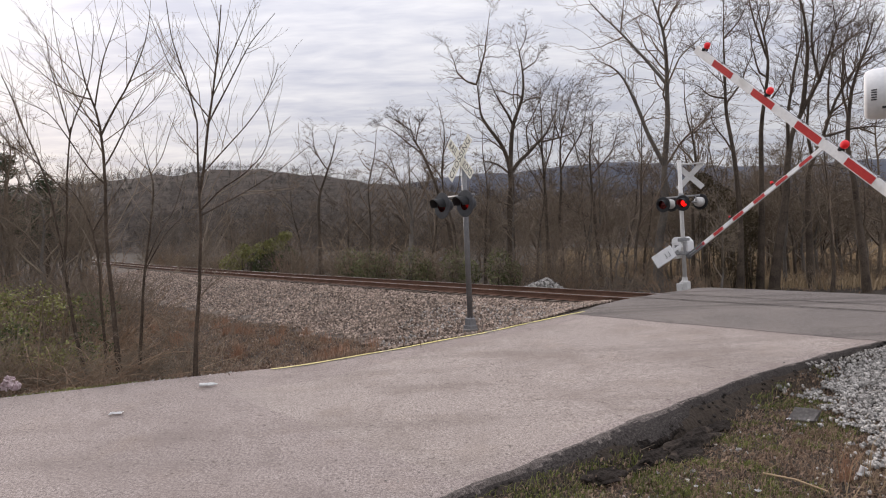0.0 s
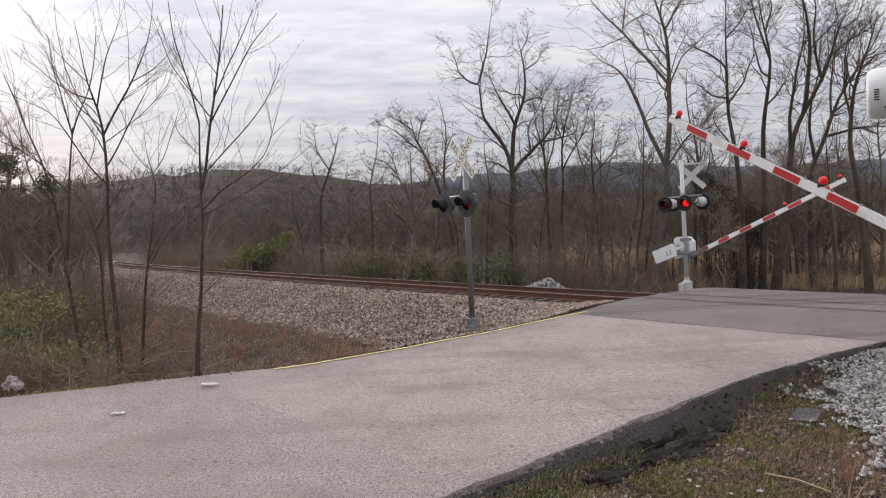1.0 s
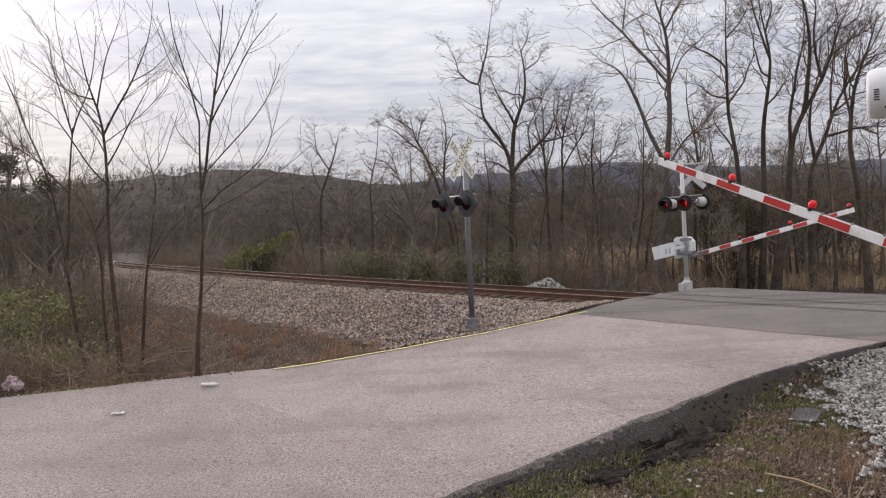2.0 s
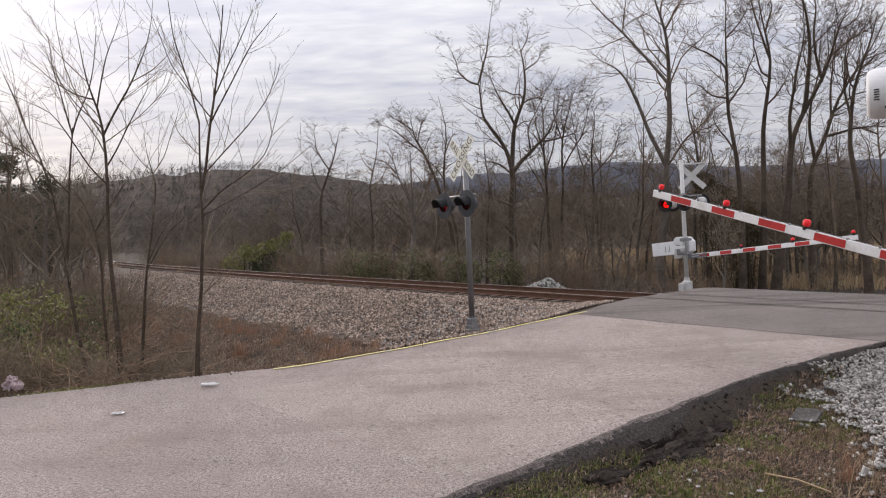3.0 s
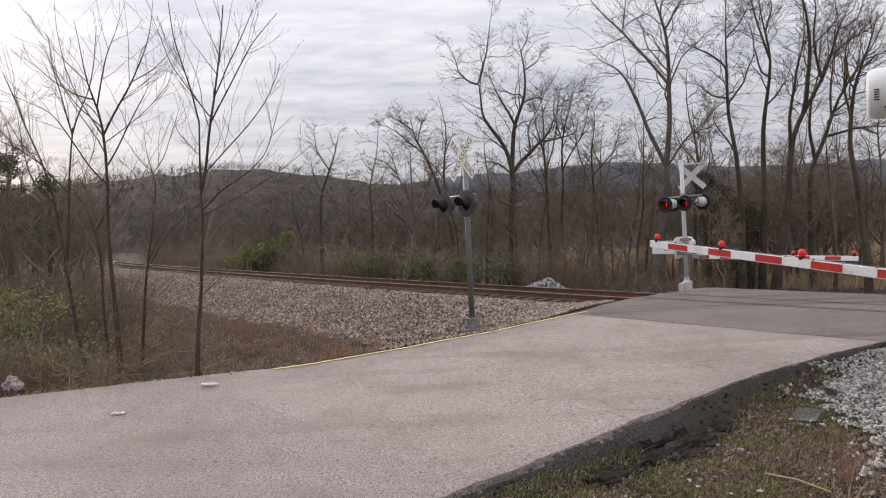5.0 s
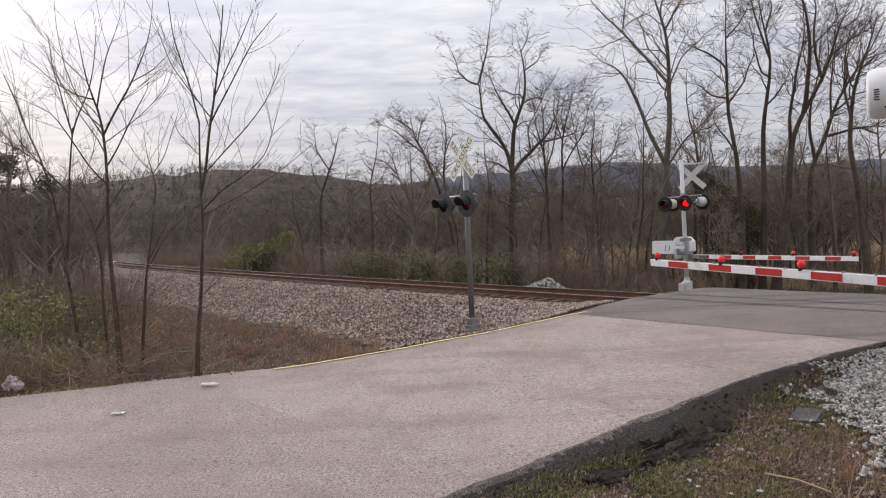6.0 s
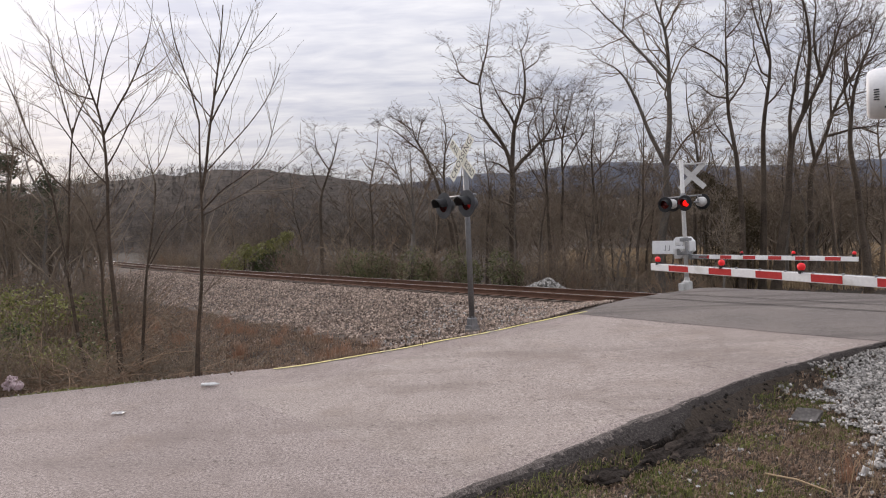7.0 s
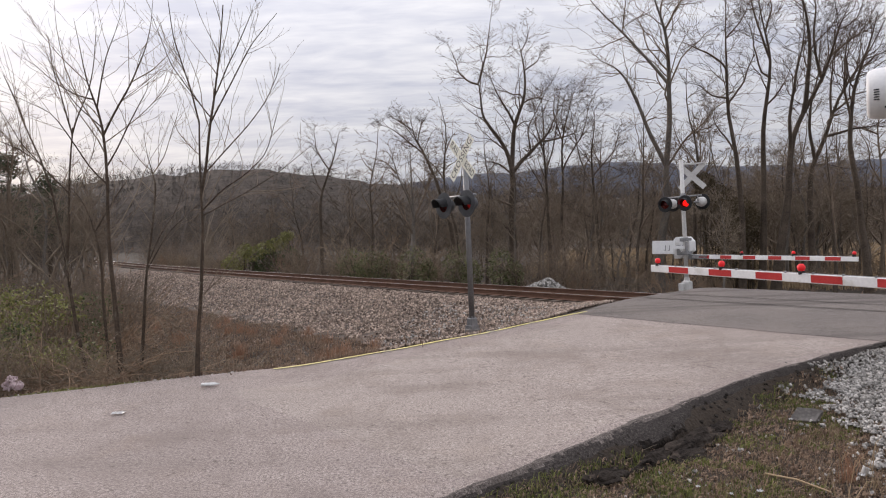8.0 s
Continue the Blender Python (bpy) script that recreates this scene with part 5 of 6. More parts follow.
def woods():
    """The belt of bare trees behind the track: a few kinds, each tree a copy at its own place."""
    rng = np.random.default_rng(5)
    kinds = []
    for i in range(7):
        pale = i in (1, 3, 4, 6)
        t = random_tree(30 + i, 8.5 + 0.6 * i, 0.10 + 0.010 * i, 7, (25, 70), M_PALEBARK if pale else M_WOODBARK, M_SAPTWIG if pale else M_TWIG, (5, 6, 4), lean=4 * (i - 3), bole=0.28 + 0.04 * (i % 3), tip=0.009)
        tagged(t, "spreading bare woodland tree with a dense twiggy crown", "tree", "woodland trees")
        kinds.append(t)
    used = set()

    def put(x, y, k, size):
        if k in used:
            t = copy_thing(kinds[k], Matrix())
        else:
            t = kinds[k]
            used.add(k)
        stand(t, x, y, rng.uniform(0, 6.28), 0.1, size)

    # along the track, thinning out into the depth of the wood
    for i in range(56):
        s = -4 - 90 * rng.random() ** 1.5
        m = 8 + 28 * rng.random() ** 1.6 + 0.10 * max(0, -s - 30)
        x, y = xy(s, m + bend(s))
        b = x / y
        top = 0.72 if b < -0.03 else 0.88
        put(x, y, int(rng.integers(7)), rng.uniform(0.45, top))
    # behind the far gate and the field
    for i in range(26):
        b, dep = rng.uniform(0.12, 0.82), rng.uniform(36, 66)
        x, y = ray_place(b, dep)
        s, n = sn(x, y)
        if -3.5 < s - far_turn(n) < 7:
            continue
        put(x, y, int(rng.integers(7)), rng.uniform(0.5, 0.85))
    for i in range(16):
        b, dep = 0.36 + 0.39 * (i * 0.618 % 1), rng.uniform(30, 40)
        x, y = ray_place(b, dep)
        s, n = sn(x, y)
        if not -3.5 < s - far_turn(n) < 7:
            put(x, y, int(rng.integers(7)), rng.uniform(0.6, 0.9))
    # left of the track, beyond the bank
    for i in range(30):
        b, dep = rng.uniform(-0.84, -0.52), rng.uniform(28, 60)
        put(*ray_place(b, dep), (0, 2, 3, 5, 6)[int(rng.integers(5))], rng.uniform(0.45, 0.8))
    for k in range(7):
        if k not in used:
            put(*ray_place(0.7 - 0.2 * k, 70), k, 0.7)


woods()


def shrub(seed, height, stems, spread, material, name="shrub", thick=1.0):
    """A leafless bush of many stems from one foot."""
    rng = np.random.default_rng(seed)
    a, k = rng.uniform(0, 6.28, stems), rng.random(stems) ** 0.6
    flat = np.stack([np.cos(a), np.sin(a)], 1)
    at = np.concatenate([flat * (k * spread * 0.45)[:, None], np.full((stems, 1), -0.1)], 1)
    way = np.concatenate([flat * (k * rng.uniform(0.2, 0.9, stems))[:, None], np.ones((stems, 1))], 1)
    length = height * rng.uniform(0.45, 1.0, stems)
    p = walk_out(rng, at, way, length, 6, 0.16, -0.02)
    r = thick * np.linspace(0.020, 0.009, 6)[None] * rng.uniform(0.6, 1.2, (stems, 1))
    w = Wood()
    w.tubes(p, r, 3)
    for per in (4, 3):
        p, r = sprout(rng, p, r, per, (0.3, 0.75), (25, 70), 0.22, 0.03, 4, 0.0065 * thick, slim=0.02)
        w.tubes(p, r, 2)
    return w.make(name, material)


def thicket():
    """Scrub and young growth along the foot of the woods."""
    rng = np.random.default_rng(8)
    kinds = []
    for i in range(7):
        o = shrub(300 + i, 2.0 + 0.25 * i, 15, 1.5, (M_WEED, M_SAPTWIG, M_TWIG, M_BRUSH, M_WEED, M_TWIG, M_SAPTWIG)[i])
        tagged(o, "leafless tangled brown shrub", "shrub", "thicket shrubs")
        kinds.append(o)
    count = [0]

    def put(x, y, k, size):
        if math.hypot(x - 8.3, y - 21.5) < 3.2 or -0.37 < x / y < -0.25 and y < 53:
            return
        t = kinds[count[0]] if count[0] < 7 else copy_thing(kinds[k], Matrix())
        count[0] += 1
        stand(t, x, y, rng.uniform(0, 6.28), 0.05, size)

    # a hedge-like band close behind the track, then looser growth
    for i in range(120):
        s = -3.5 - 75 * rng.random() ** 1.35
        m = 4.0 + 4.5 * rng.random() ** 1.3
        put(*xy(s, m + bend(s)), int(rng.integers(7)), rng.uniform(0.55, 1.15))
    for i in range(34):
        b, dep = rng.uniform(0.15, 0.80), rng.uniform(26, 40)
        x, y = ray_place(b, dep)
        s, n = sn(x, y)
        if -2.6 < s - far_turn(n) < 6.5 or n < 4:
            continue
        put(x, y, int(rng.integers(7)), rng.uniform(0.4, 0.8))
    # the near side of the track, where it bends away
    for i in range(18):
        s = -42 - 60 * rng.random()
        put(*xy(s, -5.5 - 6 * rng.random() + bend(s)), int(rng.integers(7)), rng.uniform(0.5, 0.95))
    for i in range(26):
        b, dep = rng.uniform(-0.80, -0.52), rng.uniform(14, 30)
        put(*ray_place(b, dep), (2, 3, 5)[int(rng.integers(3))], rng.uniform(0.5, 0.95))


thicket()


def hills():
    """Wooded hill and, behind it, the ridge coloured blue-grey for haze."""
    def ridge(name, dist, b0, b1, height, material, label, rough, depth, seed):
        verts, faces = [], []
        k, rows = 160, 12
        for j in range(rows + 1):
            q = j / rows
            for i in range(k + 1):
                b = b0 + (b1 - b0) * i / k
                d = dist + depth * q
                h = height(b) * math.sin(min(1.0, q * 1.25) * math.pi / 2) - 6
                h += rough * q * noise.noise((b * 30, q * 3, seed)) + rough * 0.5 * q * noise.noise((b * 120, q * 9, seed))
                verts.append((b * d, d, h))
        w = k + 1
        faces = [(j * w + i, j * w + i + 1, (j + 1) * w + i + 1, (j + 1) * w + i) for j in range(rows) for i in range(k)]
        o = object_from(name, verts, faces, material, smooth_faces=True)
        return tagged(o, label, "hill", kind="structure")

    near_h = lambda b: 31 + 16 * smooth(-1.0, -0.25, b) - 14 * smooth(-0.35, 0.05, b) - 5 * smooth(-0.02, 0.12, b) - 2 * smooth(0.0, 0.5, b)
    far_h = lambda b: 124 + 40 * smooth(-0.2, 0.12, b) + 14 * smooth(0.12, 0.22, b) - 12 * smooth(0.3, 0.45, b) + 8 * smooth(0.5, 0.8, b)
    ridge("hillside", 170, -1.3, 1.3, near_h, M_HILL, "brown wooded hillside", 3.0, 220, 2.0)
    ridge("far_ridge", 1300, -1.3, 1.3, far_h, M_HAZE, "forested ridge with distance haze painted blue-grey", 9.0, 300, 6.0)
    # bare trees on the hill and on the low land before it
    rng = np.random.default_rng(21)

    def mass(name, at, height, shoots, thick, material, label, seed):
        """Distant trees in one mesh, each a stem with rising branches."""
        r = np.random.default_rng(seed)
        n = len(at)
        p = walk_out(r, at, np.stack([r.normal(0, 0.12, n), r.normal(0, 0.12, n), np.ones(n)], 1), height, 4, 0.08, 0.02)
        rad = (height * 0.010)[:, None] * np.array((1.0, 0.8, 0.55, 0.25))
        w = Wood()
        w.tubes(p, rad, 2)
        for lv, per in enumerate(shoots):
            p, rad = sprout(r, p, rad, per, (0.3, 0.62) if lv == 0 else (0.35, 0.75), (12, 42), 0.16, 0.14, 3 if lv == 0 else 2, thick, start=0.12 if lv == 0 else 0.2, slim=0.016)
            w.tubes(p, rad, 2)
        tagged(w.make(name, material), label, "woods", kind="stuff")

    k = 5200
    b, q = rng.uniform(-0.85, 0.85, k), rng.random(k) ** 0.8
    d = 170 + 220 * q
    low = np.array([near_h(v) for v in b]) * np.sin(np.minimum(1.0, q * 1.25) * math.pi / 2) - 6.5
    mass("hill_woods", np.stack([b * d, d, low], 1), rng.uniform(2.6, 5.2, k), (7, 2), 0.06, M_WOODS, "distant leafless woods covering the hillside", 22)
    at = []
    while len(at) < 1100:
        b, d = rng.uniform(-0.72, 0.80), rng.uniform(48, 165) if rng.random() < 0.7 else rng.uniform(44, 80)
        x, y = ray_place(b, d)
        s, n = sn(x, y)
        if n - bend(s) < 11 and b > -0.55 or -5 < s - far_turn(n) < 8 or b > 0.1 and d < 90:
            continue
        at.append((x, y, ground_z(x, y) - 0.3))
    at = np.array(at)
    mass("woods", at, rng.uniform(4.5, 8.5, len(at)) * np.where(at[:, 1] > 90, 1.1, 0.9), (9, 5), 0.020, M_DEEPWOODS, "leafless young woods behind the railway", 24)


hills()
# ---- saplings, brush, grass and litter ----
def saplings():
    """Young trees on the bank of the ditch, with long rising twigs."""
    def done(t, x, y):
        o = t.finish("sapling", M_SAPBARK, M_SAPTWIG, (9, 2), tip=0.0021, angle=(25, 58), wander=(0.09, 0.1, 0.12), lift=0.055, sides=(8, 4, 3, 3), size=((0.18, 0.62), (0.25, 0.6), (0.3, 0.5)), slim=0.0062, points=(9, 6, 4), foot=0.2, fork=0.0105, bare=3)
        tagged(o, "slender leafless sapling with long upright twigs at the roadside", "sapling", "roadside saplings")
        o.matrix_basis = Matrix.Translation((x, y, ground_z(x, y) + 0.02))

    t = BareTree(251, 0.04, True)
    t.limb(None, 0, 0.037, (-8, 0.83), (-8, 0.78), (-8, 0.49), (-4, 0.48), (3, 0.68), (1, 0.58), (5, 0.87))
    t.limb(0, 0.98, 0.015, (-20, 0.31), (-20, 0.47), (-23, 0.47), (-13, 0.7))
    t.limb(0, 0.98, 0.014, (20, 0.3), (28, 0.54), (13, 0.49), (6, 0.58))
    t.limb(0, 0.44, 0.022, (-10, 0.59), (-10, 0.98), (-20, 0.39), (-22, 0.36), (-26, 0.41), (-21, 0.63), (-28, 0.5))
    t.limb(3, 0.5, 0.012, (-55, 0.47), (-65, 0.37), (-80, 0.34))
    t.limb(0, 0.8, 0.012, (-38, 0.44), (-36, 0.55), (-22, 0.73))
    t.limb(0, 0.72, 0.011, (29, 0.54), (28, 0.54), (18, 0.5))
    done(t, -6.05, 10.8)
    t = BareTree(252, 0.04)
    t.limb(None, 0, 0.043, (-5, 0.76), (-2, 0.64), (-6, 0.56), (-5, 0.6), (-2, 0.6), (-2, 0.55), (-5, 0.65), (-12, 0.28), (-25, 0.31), (-14, 0.29), (-8, 0.37), (-8, 0.56))
    t.limb(0, 0.72, 0.014, (-73, 0.33), (-57, 0.43), (-49, 0.36), (-59, 0.37))
    t.limb(0, 0.58, 0.019, (26, 0.56), (31, 0.42), (22, 0.59), (11, 0.47), (5, 0.55))
    t.limb(2, 0.4, 0.011, (59, 0.35), (46, 0.39), (23, 0.5))
    t.limb(0, 0.5, 0.015, (32, 0.54), (32, 0.54), (35, 0.33), (7, 0.28))
    t.limb(0, 0.68, 0.014, (11, 0.75), (18, 0.48), (19, 0.67))
    t.limb(0, 0.46, 0.015, (-42, 0.38), (-30, 0.54), (-35, 0.46), (-62, 0.41), (-68, 0.64))
    t.limb(0, 0.6, 0.012, (-46, 0.48), (-30, 0.54), (-13, 0.57))
    t.limb(0, 0.8, 0.01, (-44, 0.52), (-36, 0.52), (-23, 0.45))
    t.limb(0, 0.56, 0.011, (57, 0.48), (50, 0.55), (32, 0.54), (11, 0.65))
    done(t, -5.27, 10.3)
    t = BareTree(253, 0.04)
    t.limb(None, 0, 0.03, (-3, 0.81), (-4, 0.76), (-1, 0.76), (-7, 0.48), (-18, 0.5), (-34, 0.41), (-58, 0.28))
    t.limb(0, 0.6, 0.012, (26, 0.63), (33, 0.45), (26, 0.57))
    t.limb(0, 0.45, 0.01, (-28, 0.54), (-35, 0.47), (-62, 0.42))
    done(t, -5.66, 10.6)
    t = BareTree(254, 0.04)
    t.limb(None, 0, 0.031, (5, 0.85), (5, 0.56), (5, 0.56), (11, 0.67), (8, 0.66), (5, 0.28), (-19, 0.4), (-7, 0.43))
    t.limb(0, 0.42, 0.012, (28, 0.52), (43, 0.5), (24, 0.61), (15, 0.58))
    t.limb(0, 0.4, 0.013, (32, 0.77), (49, 0.63), (60, 0.55))
    t.limb(0, 0.78, 0.01, (35, 0.34), (18, 0.59), (15, 0.48))
    t.limb(0, 0.66, 0.01, (-39, 0.37), (-38, 0.37))
    t.limb(0, 0.3, 0.01, (49, 0.42), (43, 0.5), (41, 0.37))
    done(t, -5.10, 10.5)
    t = BareTree(255, 0.04, True)
    t.limb(None, 0, 0.036, (4, 0.6), (6, 0.7), (3, 0.61), (1, 0.61), (1, 0.7), (1, 0.74))
    t.limb(0, 0.74, 0.026, (11, 0.44), (6, 0.7), (7, 0.53), (5, 0.53), (5, 0.79))
    t.limb(0, 1, 0.015, (-12, 0.49), (-20, 0.47), (-13, 0.45), (-6, 0.62))
    t.limb(1, 0.43, 0.012, (-35, 0.43), (-34, 0.53), (-17, 0.69))
    t.limb(1, 0.4, 0.014, (24, 0.52), (24, 0.57), (28, 0.39), (39, 0.55))
    t.limb(1, 0.55, 0.012, (23, 0.57), (25, 0.67), (20, 0.28))
    t.limb(1, 0.15, 0.013, (42, 0.46), (40, 0.56), (38, 0.44), (23, 0.47), (13, 0.22))
    t.limb(0, 0.68, 0.014, (52, 0.48), (65, 0.49), (55, 0.44), (25, 0.62))
    t.limb(0, 0.66, 0.012, (59, 0.74), (56, 0.53), (49, 0.71))
    t.limb(0, 0.48, 0.01, (19, 0.37), (35, 0.32), (27, 0.24))
    t.limb(0, 0.32, 0.01, (50, 0.4), (35, 0.63), (55, 0.44))
    t.limb(0, 0.3, 0.009, (34, 0.42), (30, 0.65))
    t.limb(0, 0.88, 0.01, (-48, 0.27), (-44, 0.31), (-28, 0.35))
    done(t, -3.87, 9.8)


saplings()


def blades(name, places, height, width, material, seed, label, category="grass", per=6, spread=0.06, droop=0.5):
    """Tufts of bent blades in one mesh: each blade a tapering strip of two pieces."""
    rng = np.random.default_rng(seed)
    p = np.repeat(np.asarray(places, float), per, 0)
    n = len(p)
    p[:, :2] += rng.normal(0, spread, (n, 2))
    a = rng.uniform(0, 2 * math.pi, n)
    lean = rng.uniform(0.1, droop, n)
    h = rng.uniform(height[0], height[1], n)
    out = np.stack([np.cos(a), np.sin(a), np.zeros(n)], 1)
    side = np.stack([-np.sin(a + 0.9), np.cos(a + 0.9), np.zeros(n)], 1) * (width * rng.uniform(0.6, 1.3, n))[:, None]
    up = np.array((0, 0, 1.0))
    mid = p + out * (h * lean * 0.35)[:, None] + up * (h * 0.6)[:, None]
    tip = p + out * (h * lean)[:, None] + up * (h * (1.0 - 0.35 * lean))[:, None]
    v = np.stack([p - side, p + side, mid + side * 0.7, mid - side * 0.7, tip], 1).reshape(-1, 3)
    b = np.arange(n) * 5
    quad = np.stack([b, b + 1, b + 2, b + 3], 1).tolist()
    tri = np.stack([b + 3, b + 2, b + 4], 1).tolist()
    o = object_from(name, v.tolist(), quad + tri, material)
    return tagged(o, label, category, kind="stuff")


def patchy(x, y, scale, seed):
    return noise.noise((x * scale, y * scale, seed)) + 0.5 * noise.noise((x * scale * 2.7, y * scale * 2.7, seed + 3))


def verges():
    off = lambda s, n: s < left_edge(n) - 0.05
    ditch = lambda s, m, x, y: off(s, m + bend(s)) and m < ballast_limit(s) + 0.1 + 0.9 * noise.noise((x * 1.1, y * 1.1, 6.0)) + 0.5 * noise.noise((x * 3.1, y * 3.1, 6.0))
    blades("dry_grass", strew(8500, -30, -1.2, -14.5, -5.0, 41, 0.0, lambda s, m, x, y: ditch(s, m, x, y) and patchy(x, y, 1.1, 9.0) > 0.12, 1.4), (0.06, 0.24), 0.006, M_DRY, 42, "dry brown winter grass in the ditch beside the road", per=6, spread=0.09, droop=1.1)
    blades("matted_grass", strew(6500, -26, -1.2, -14.5, -5.3, 43, 0.0, ditch, 1.3), (0.04, 0.15), 0.009, M_LITTER, 44, "matted dead stalks in the ditch", "leaf litter", per=6, spread=0.12, droop=1.7)
    blades("ditch_leaves", strew(7000, -20, -1.2, -14.5, -5.3, 143, 0.0, ditch, 1.3), (0.02, 0.07), 0.018, M_LITTER, 144, "dead leaves lying in the ditch", "leaf litter", per=3, spread=0.14, droop=2.3)
    blades("russet_grass", strew(60, -14, -1.4, -10.0, -5.6, 45, 0.0, lambda s, m, x, y: ditch(s, m, x, y) and patchy(x, y, 0.7, 2.0) > 0.05, 1.1), (0.18, 0.50), 0.005, M_RUSSET, 46, "tufts of russet broomsedge grass", per=60, spread=0.09, droop=0.6)
    # verge on the camera's side
    near = lambda s, m, x, y: s > right_edge(m) + 0.10 + 0.20 * math.exp(-((m + 9.0) / 1.8) ** 2) and not s > right_edge(m) + 0.35 + 1.7 * smooth(-6.0, -8.2, m) + 9 * smooth(-8.2, -9.4, m)
    blades("verge_grass", strew(20000, 4.2, 9.5, -15.5, -5.6, 47, -0.01, lambda s, m, x, y: near(s, m, x, y) and patchy(x, y, 1.3, 5.0) > 0.06 - 0.5 * smooth(-11.0, -11.7, m) * smooth(5.4, 4.9, s)), (0.02, 0.085), 0.0045, M_GRASS, 48, "short dull green winter grass on the verge", per=7, spread=0.05, droop=1.1)
    blades("verge_thatch", strew(13500, 4.2, 9.5, -15.5, -5.6, 49, -0.01, lambda s, m, x, y: near(s, m, x, y) and patchy(x, y, 2.2, 15.0) > -0.42), (0.015, 0.07), 0.0032, M_LITTER, 50, "dead straw-brown grass on the verge", per=6, spread=0.06, droop=1.05)
    blades("verge_leaves", strew(11000, 4.2, 9.5, -15.5, -5.6, 51, 0.0, near), (0.015, 0.05), 0.012, M_LITTER, 52, "dead leaves scattered on the verge", "leaf litter", per=3, spread=0.09, droop=2.2)
    blades("verge_straw", strew(8000, 5.3, 9.5, -15.5, -8.0, 65, 0.0, lambda s, m, x, y: near(s, m, x, y) and patchy(x, y, 1.6, 25.0) > 0.05), (0.02, 0.085), 0.0035, M_DRY, 66, "pale dead grass on the outer verge", per=6, spread=0.06, droop=1.0)
    blades("straw_bits", strew(2600, 4.2, 9.5, -15.5, -5.6, 63, 0.0, near), (0.02, 0.08), 0.0028, M_STRAW, 64, "pale straw strewn over the verge", per=3, spread=0.08, droop=2.4)
    g = np.random.default_rng(53)
    clump = lambda x, y, k, w: [(a, b, ground_z(a, b)) for a, b in ((x + g.normal(0, w), y + g.normal(0, w)) for _ in range(k))]
    blades("reddish_stalks", clump(3.44, 5.42, 7, 0.03), (0.15, 0.38), 0.003, M_RUSSET, 54, "clump of reddish dry stalks on the verge", per=8, spread=0.02, droop=0.35)
    blades("pale_stalks", clump(3.55, 5.30, 9, 0.12) + clump(3.95, 5.6, 12, 0.25) + clump(3.1, 5.0, 5, 0.2), (0.15, 0.45), 0.003, M_STRAW, 154, "thin pale dead stalks on the verge", per=3, spread=0.03, droop=0.9)
    w = Wood()
    for x, y, z in strew(420, 4.4, 9.5, -15.5, -6.0, 155, 0.015, near):
        a, L = g.uniform(0, 6.28), g.uniform(0.05, 0.24)
        d = np.array((math.cos(a) * L, math.sin(a) * L, g.uniform(-0.01, 0.05)))
        p = np.array((x, y, z))
        w.tube([p, p + d * 0.5 + g.normal(0, 0.012, 3), p + d], [0.003, 0.0028, 0.0016], 3)
    tagged(w.make("twig_litter", M_SAPTWIG), "small dead twigs strewn over the verge", "twigs", kind="stuff")
    rocks("verge_pebbles", strew(2600, 4.5, 9.0, -14.5, -6, 55, 0.01, lambda s, m, x, y: near(s, m, x, y) and (s > 5.9 or noise.noise((x * 2, y * 2, 3.0)) > 0.2)), M_PALESTONE, (0.008, 0.026), 56, "small pale pebbles scattered in the verge", "gravel")
    rocks("edge_rubble", strew(1300, 4.1, 5.4, -14, -4.0, 57, 0.0, lambda s, m, x, y: 0.05 < s - right_edge(m) < 0.35 + 0.3 * math.exp(-((m + 9.3) / 1.5) ** 2)), M_TAR, (0.008, 0.036), 58, "black crumbs of broken asphalt below the road edge", "rubble", True)
    blades("field_grass", [(x, y, ground_z(x, y)) for x, y in (ray_place(0.44 + 0.38 * (i * 0.61803 % 1), 29 + 16 * ((i * 0.7549) % 1)) for i in range(700)) if not -3 < sn(x, y)[0] - far_turn(sn(x, y)[1]) < 6.5 and sn(x, y)[1] > 6], (0.3, 0.9), 0.022, M_STRAW, 67, "straw-coloured grass at the edge of the trees", per=10, spread=0.5, droop=0.6)
    blades("field_grass", [(x, y, ground_z(x, y)) for x, y in (ray_place(0.16 + 0.62 * (i * 0.61803 % 1), 42 + 75 * ((i * 0.7549) % 1) ** 1.5) for i in range(3500)) if not -3 < sn(x, y)[0] - far_turn(sn(x, y)[1]) < 7], (0.5, 1.1), 0.05, M_STRAW, 60, "tall straw-coloured grass of the field behind the trees", per=8, spread=0.7, droop=0.5)


verges()


def left_edge_bits():
    """Moss and small stones that gather along the far edge of the road."""
    rng = np.random.default_rng(161)
    moss = []
    for _ in range(420):
        n = -13.6 + rng.normal(0, 0.40)
        x, y = xy(left_edge(n) - 0.02 - abs(rng.normal(0, 0.07)), n)
        moss.append((x, y, ground_z(x, y) + 0.02))
    blades("edge_moss", moss, (0.02, 0.06), 0.007, M_YLEAF, 162, "bright yellow-green moss and grass at the edge of the asphalt", per=5, spread=0.03, droop=1.2)
    bits = []
    for _ in range(150):
        n = rng.uniform(-17.5, -11.5)
        x, y = xy(left_edge(n) - 0.02 - abs(rng.normal(0, 0.1)), n)
        bits.append((x, y, ground_z(x, y) + 0.035))
    rocks("edge_grit", bits, M_PALESTONE, (0.01, 0.03), 163, "small pale stones along the edge of the asphalt", "gravel")


left_edge_bits()


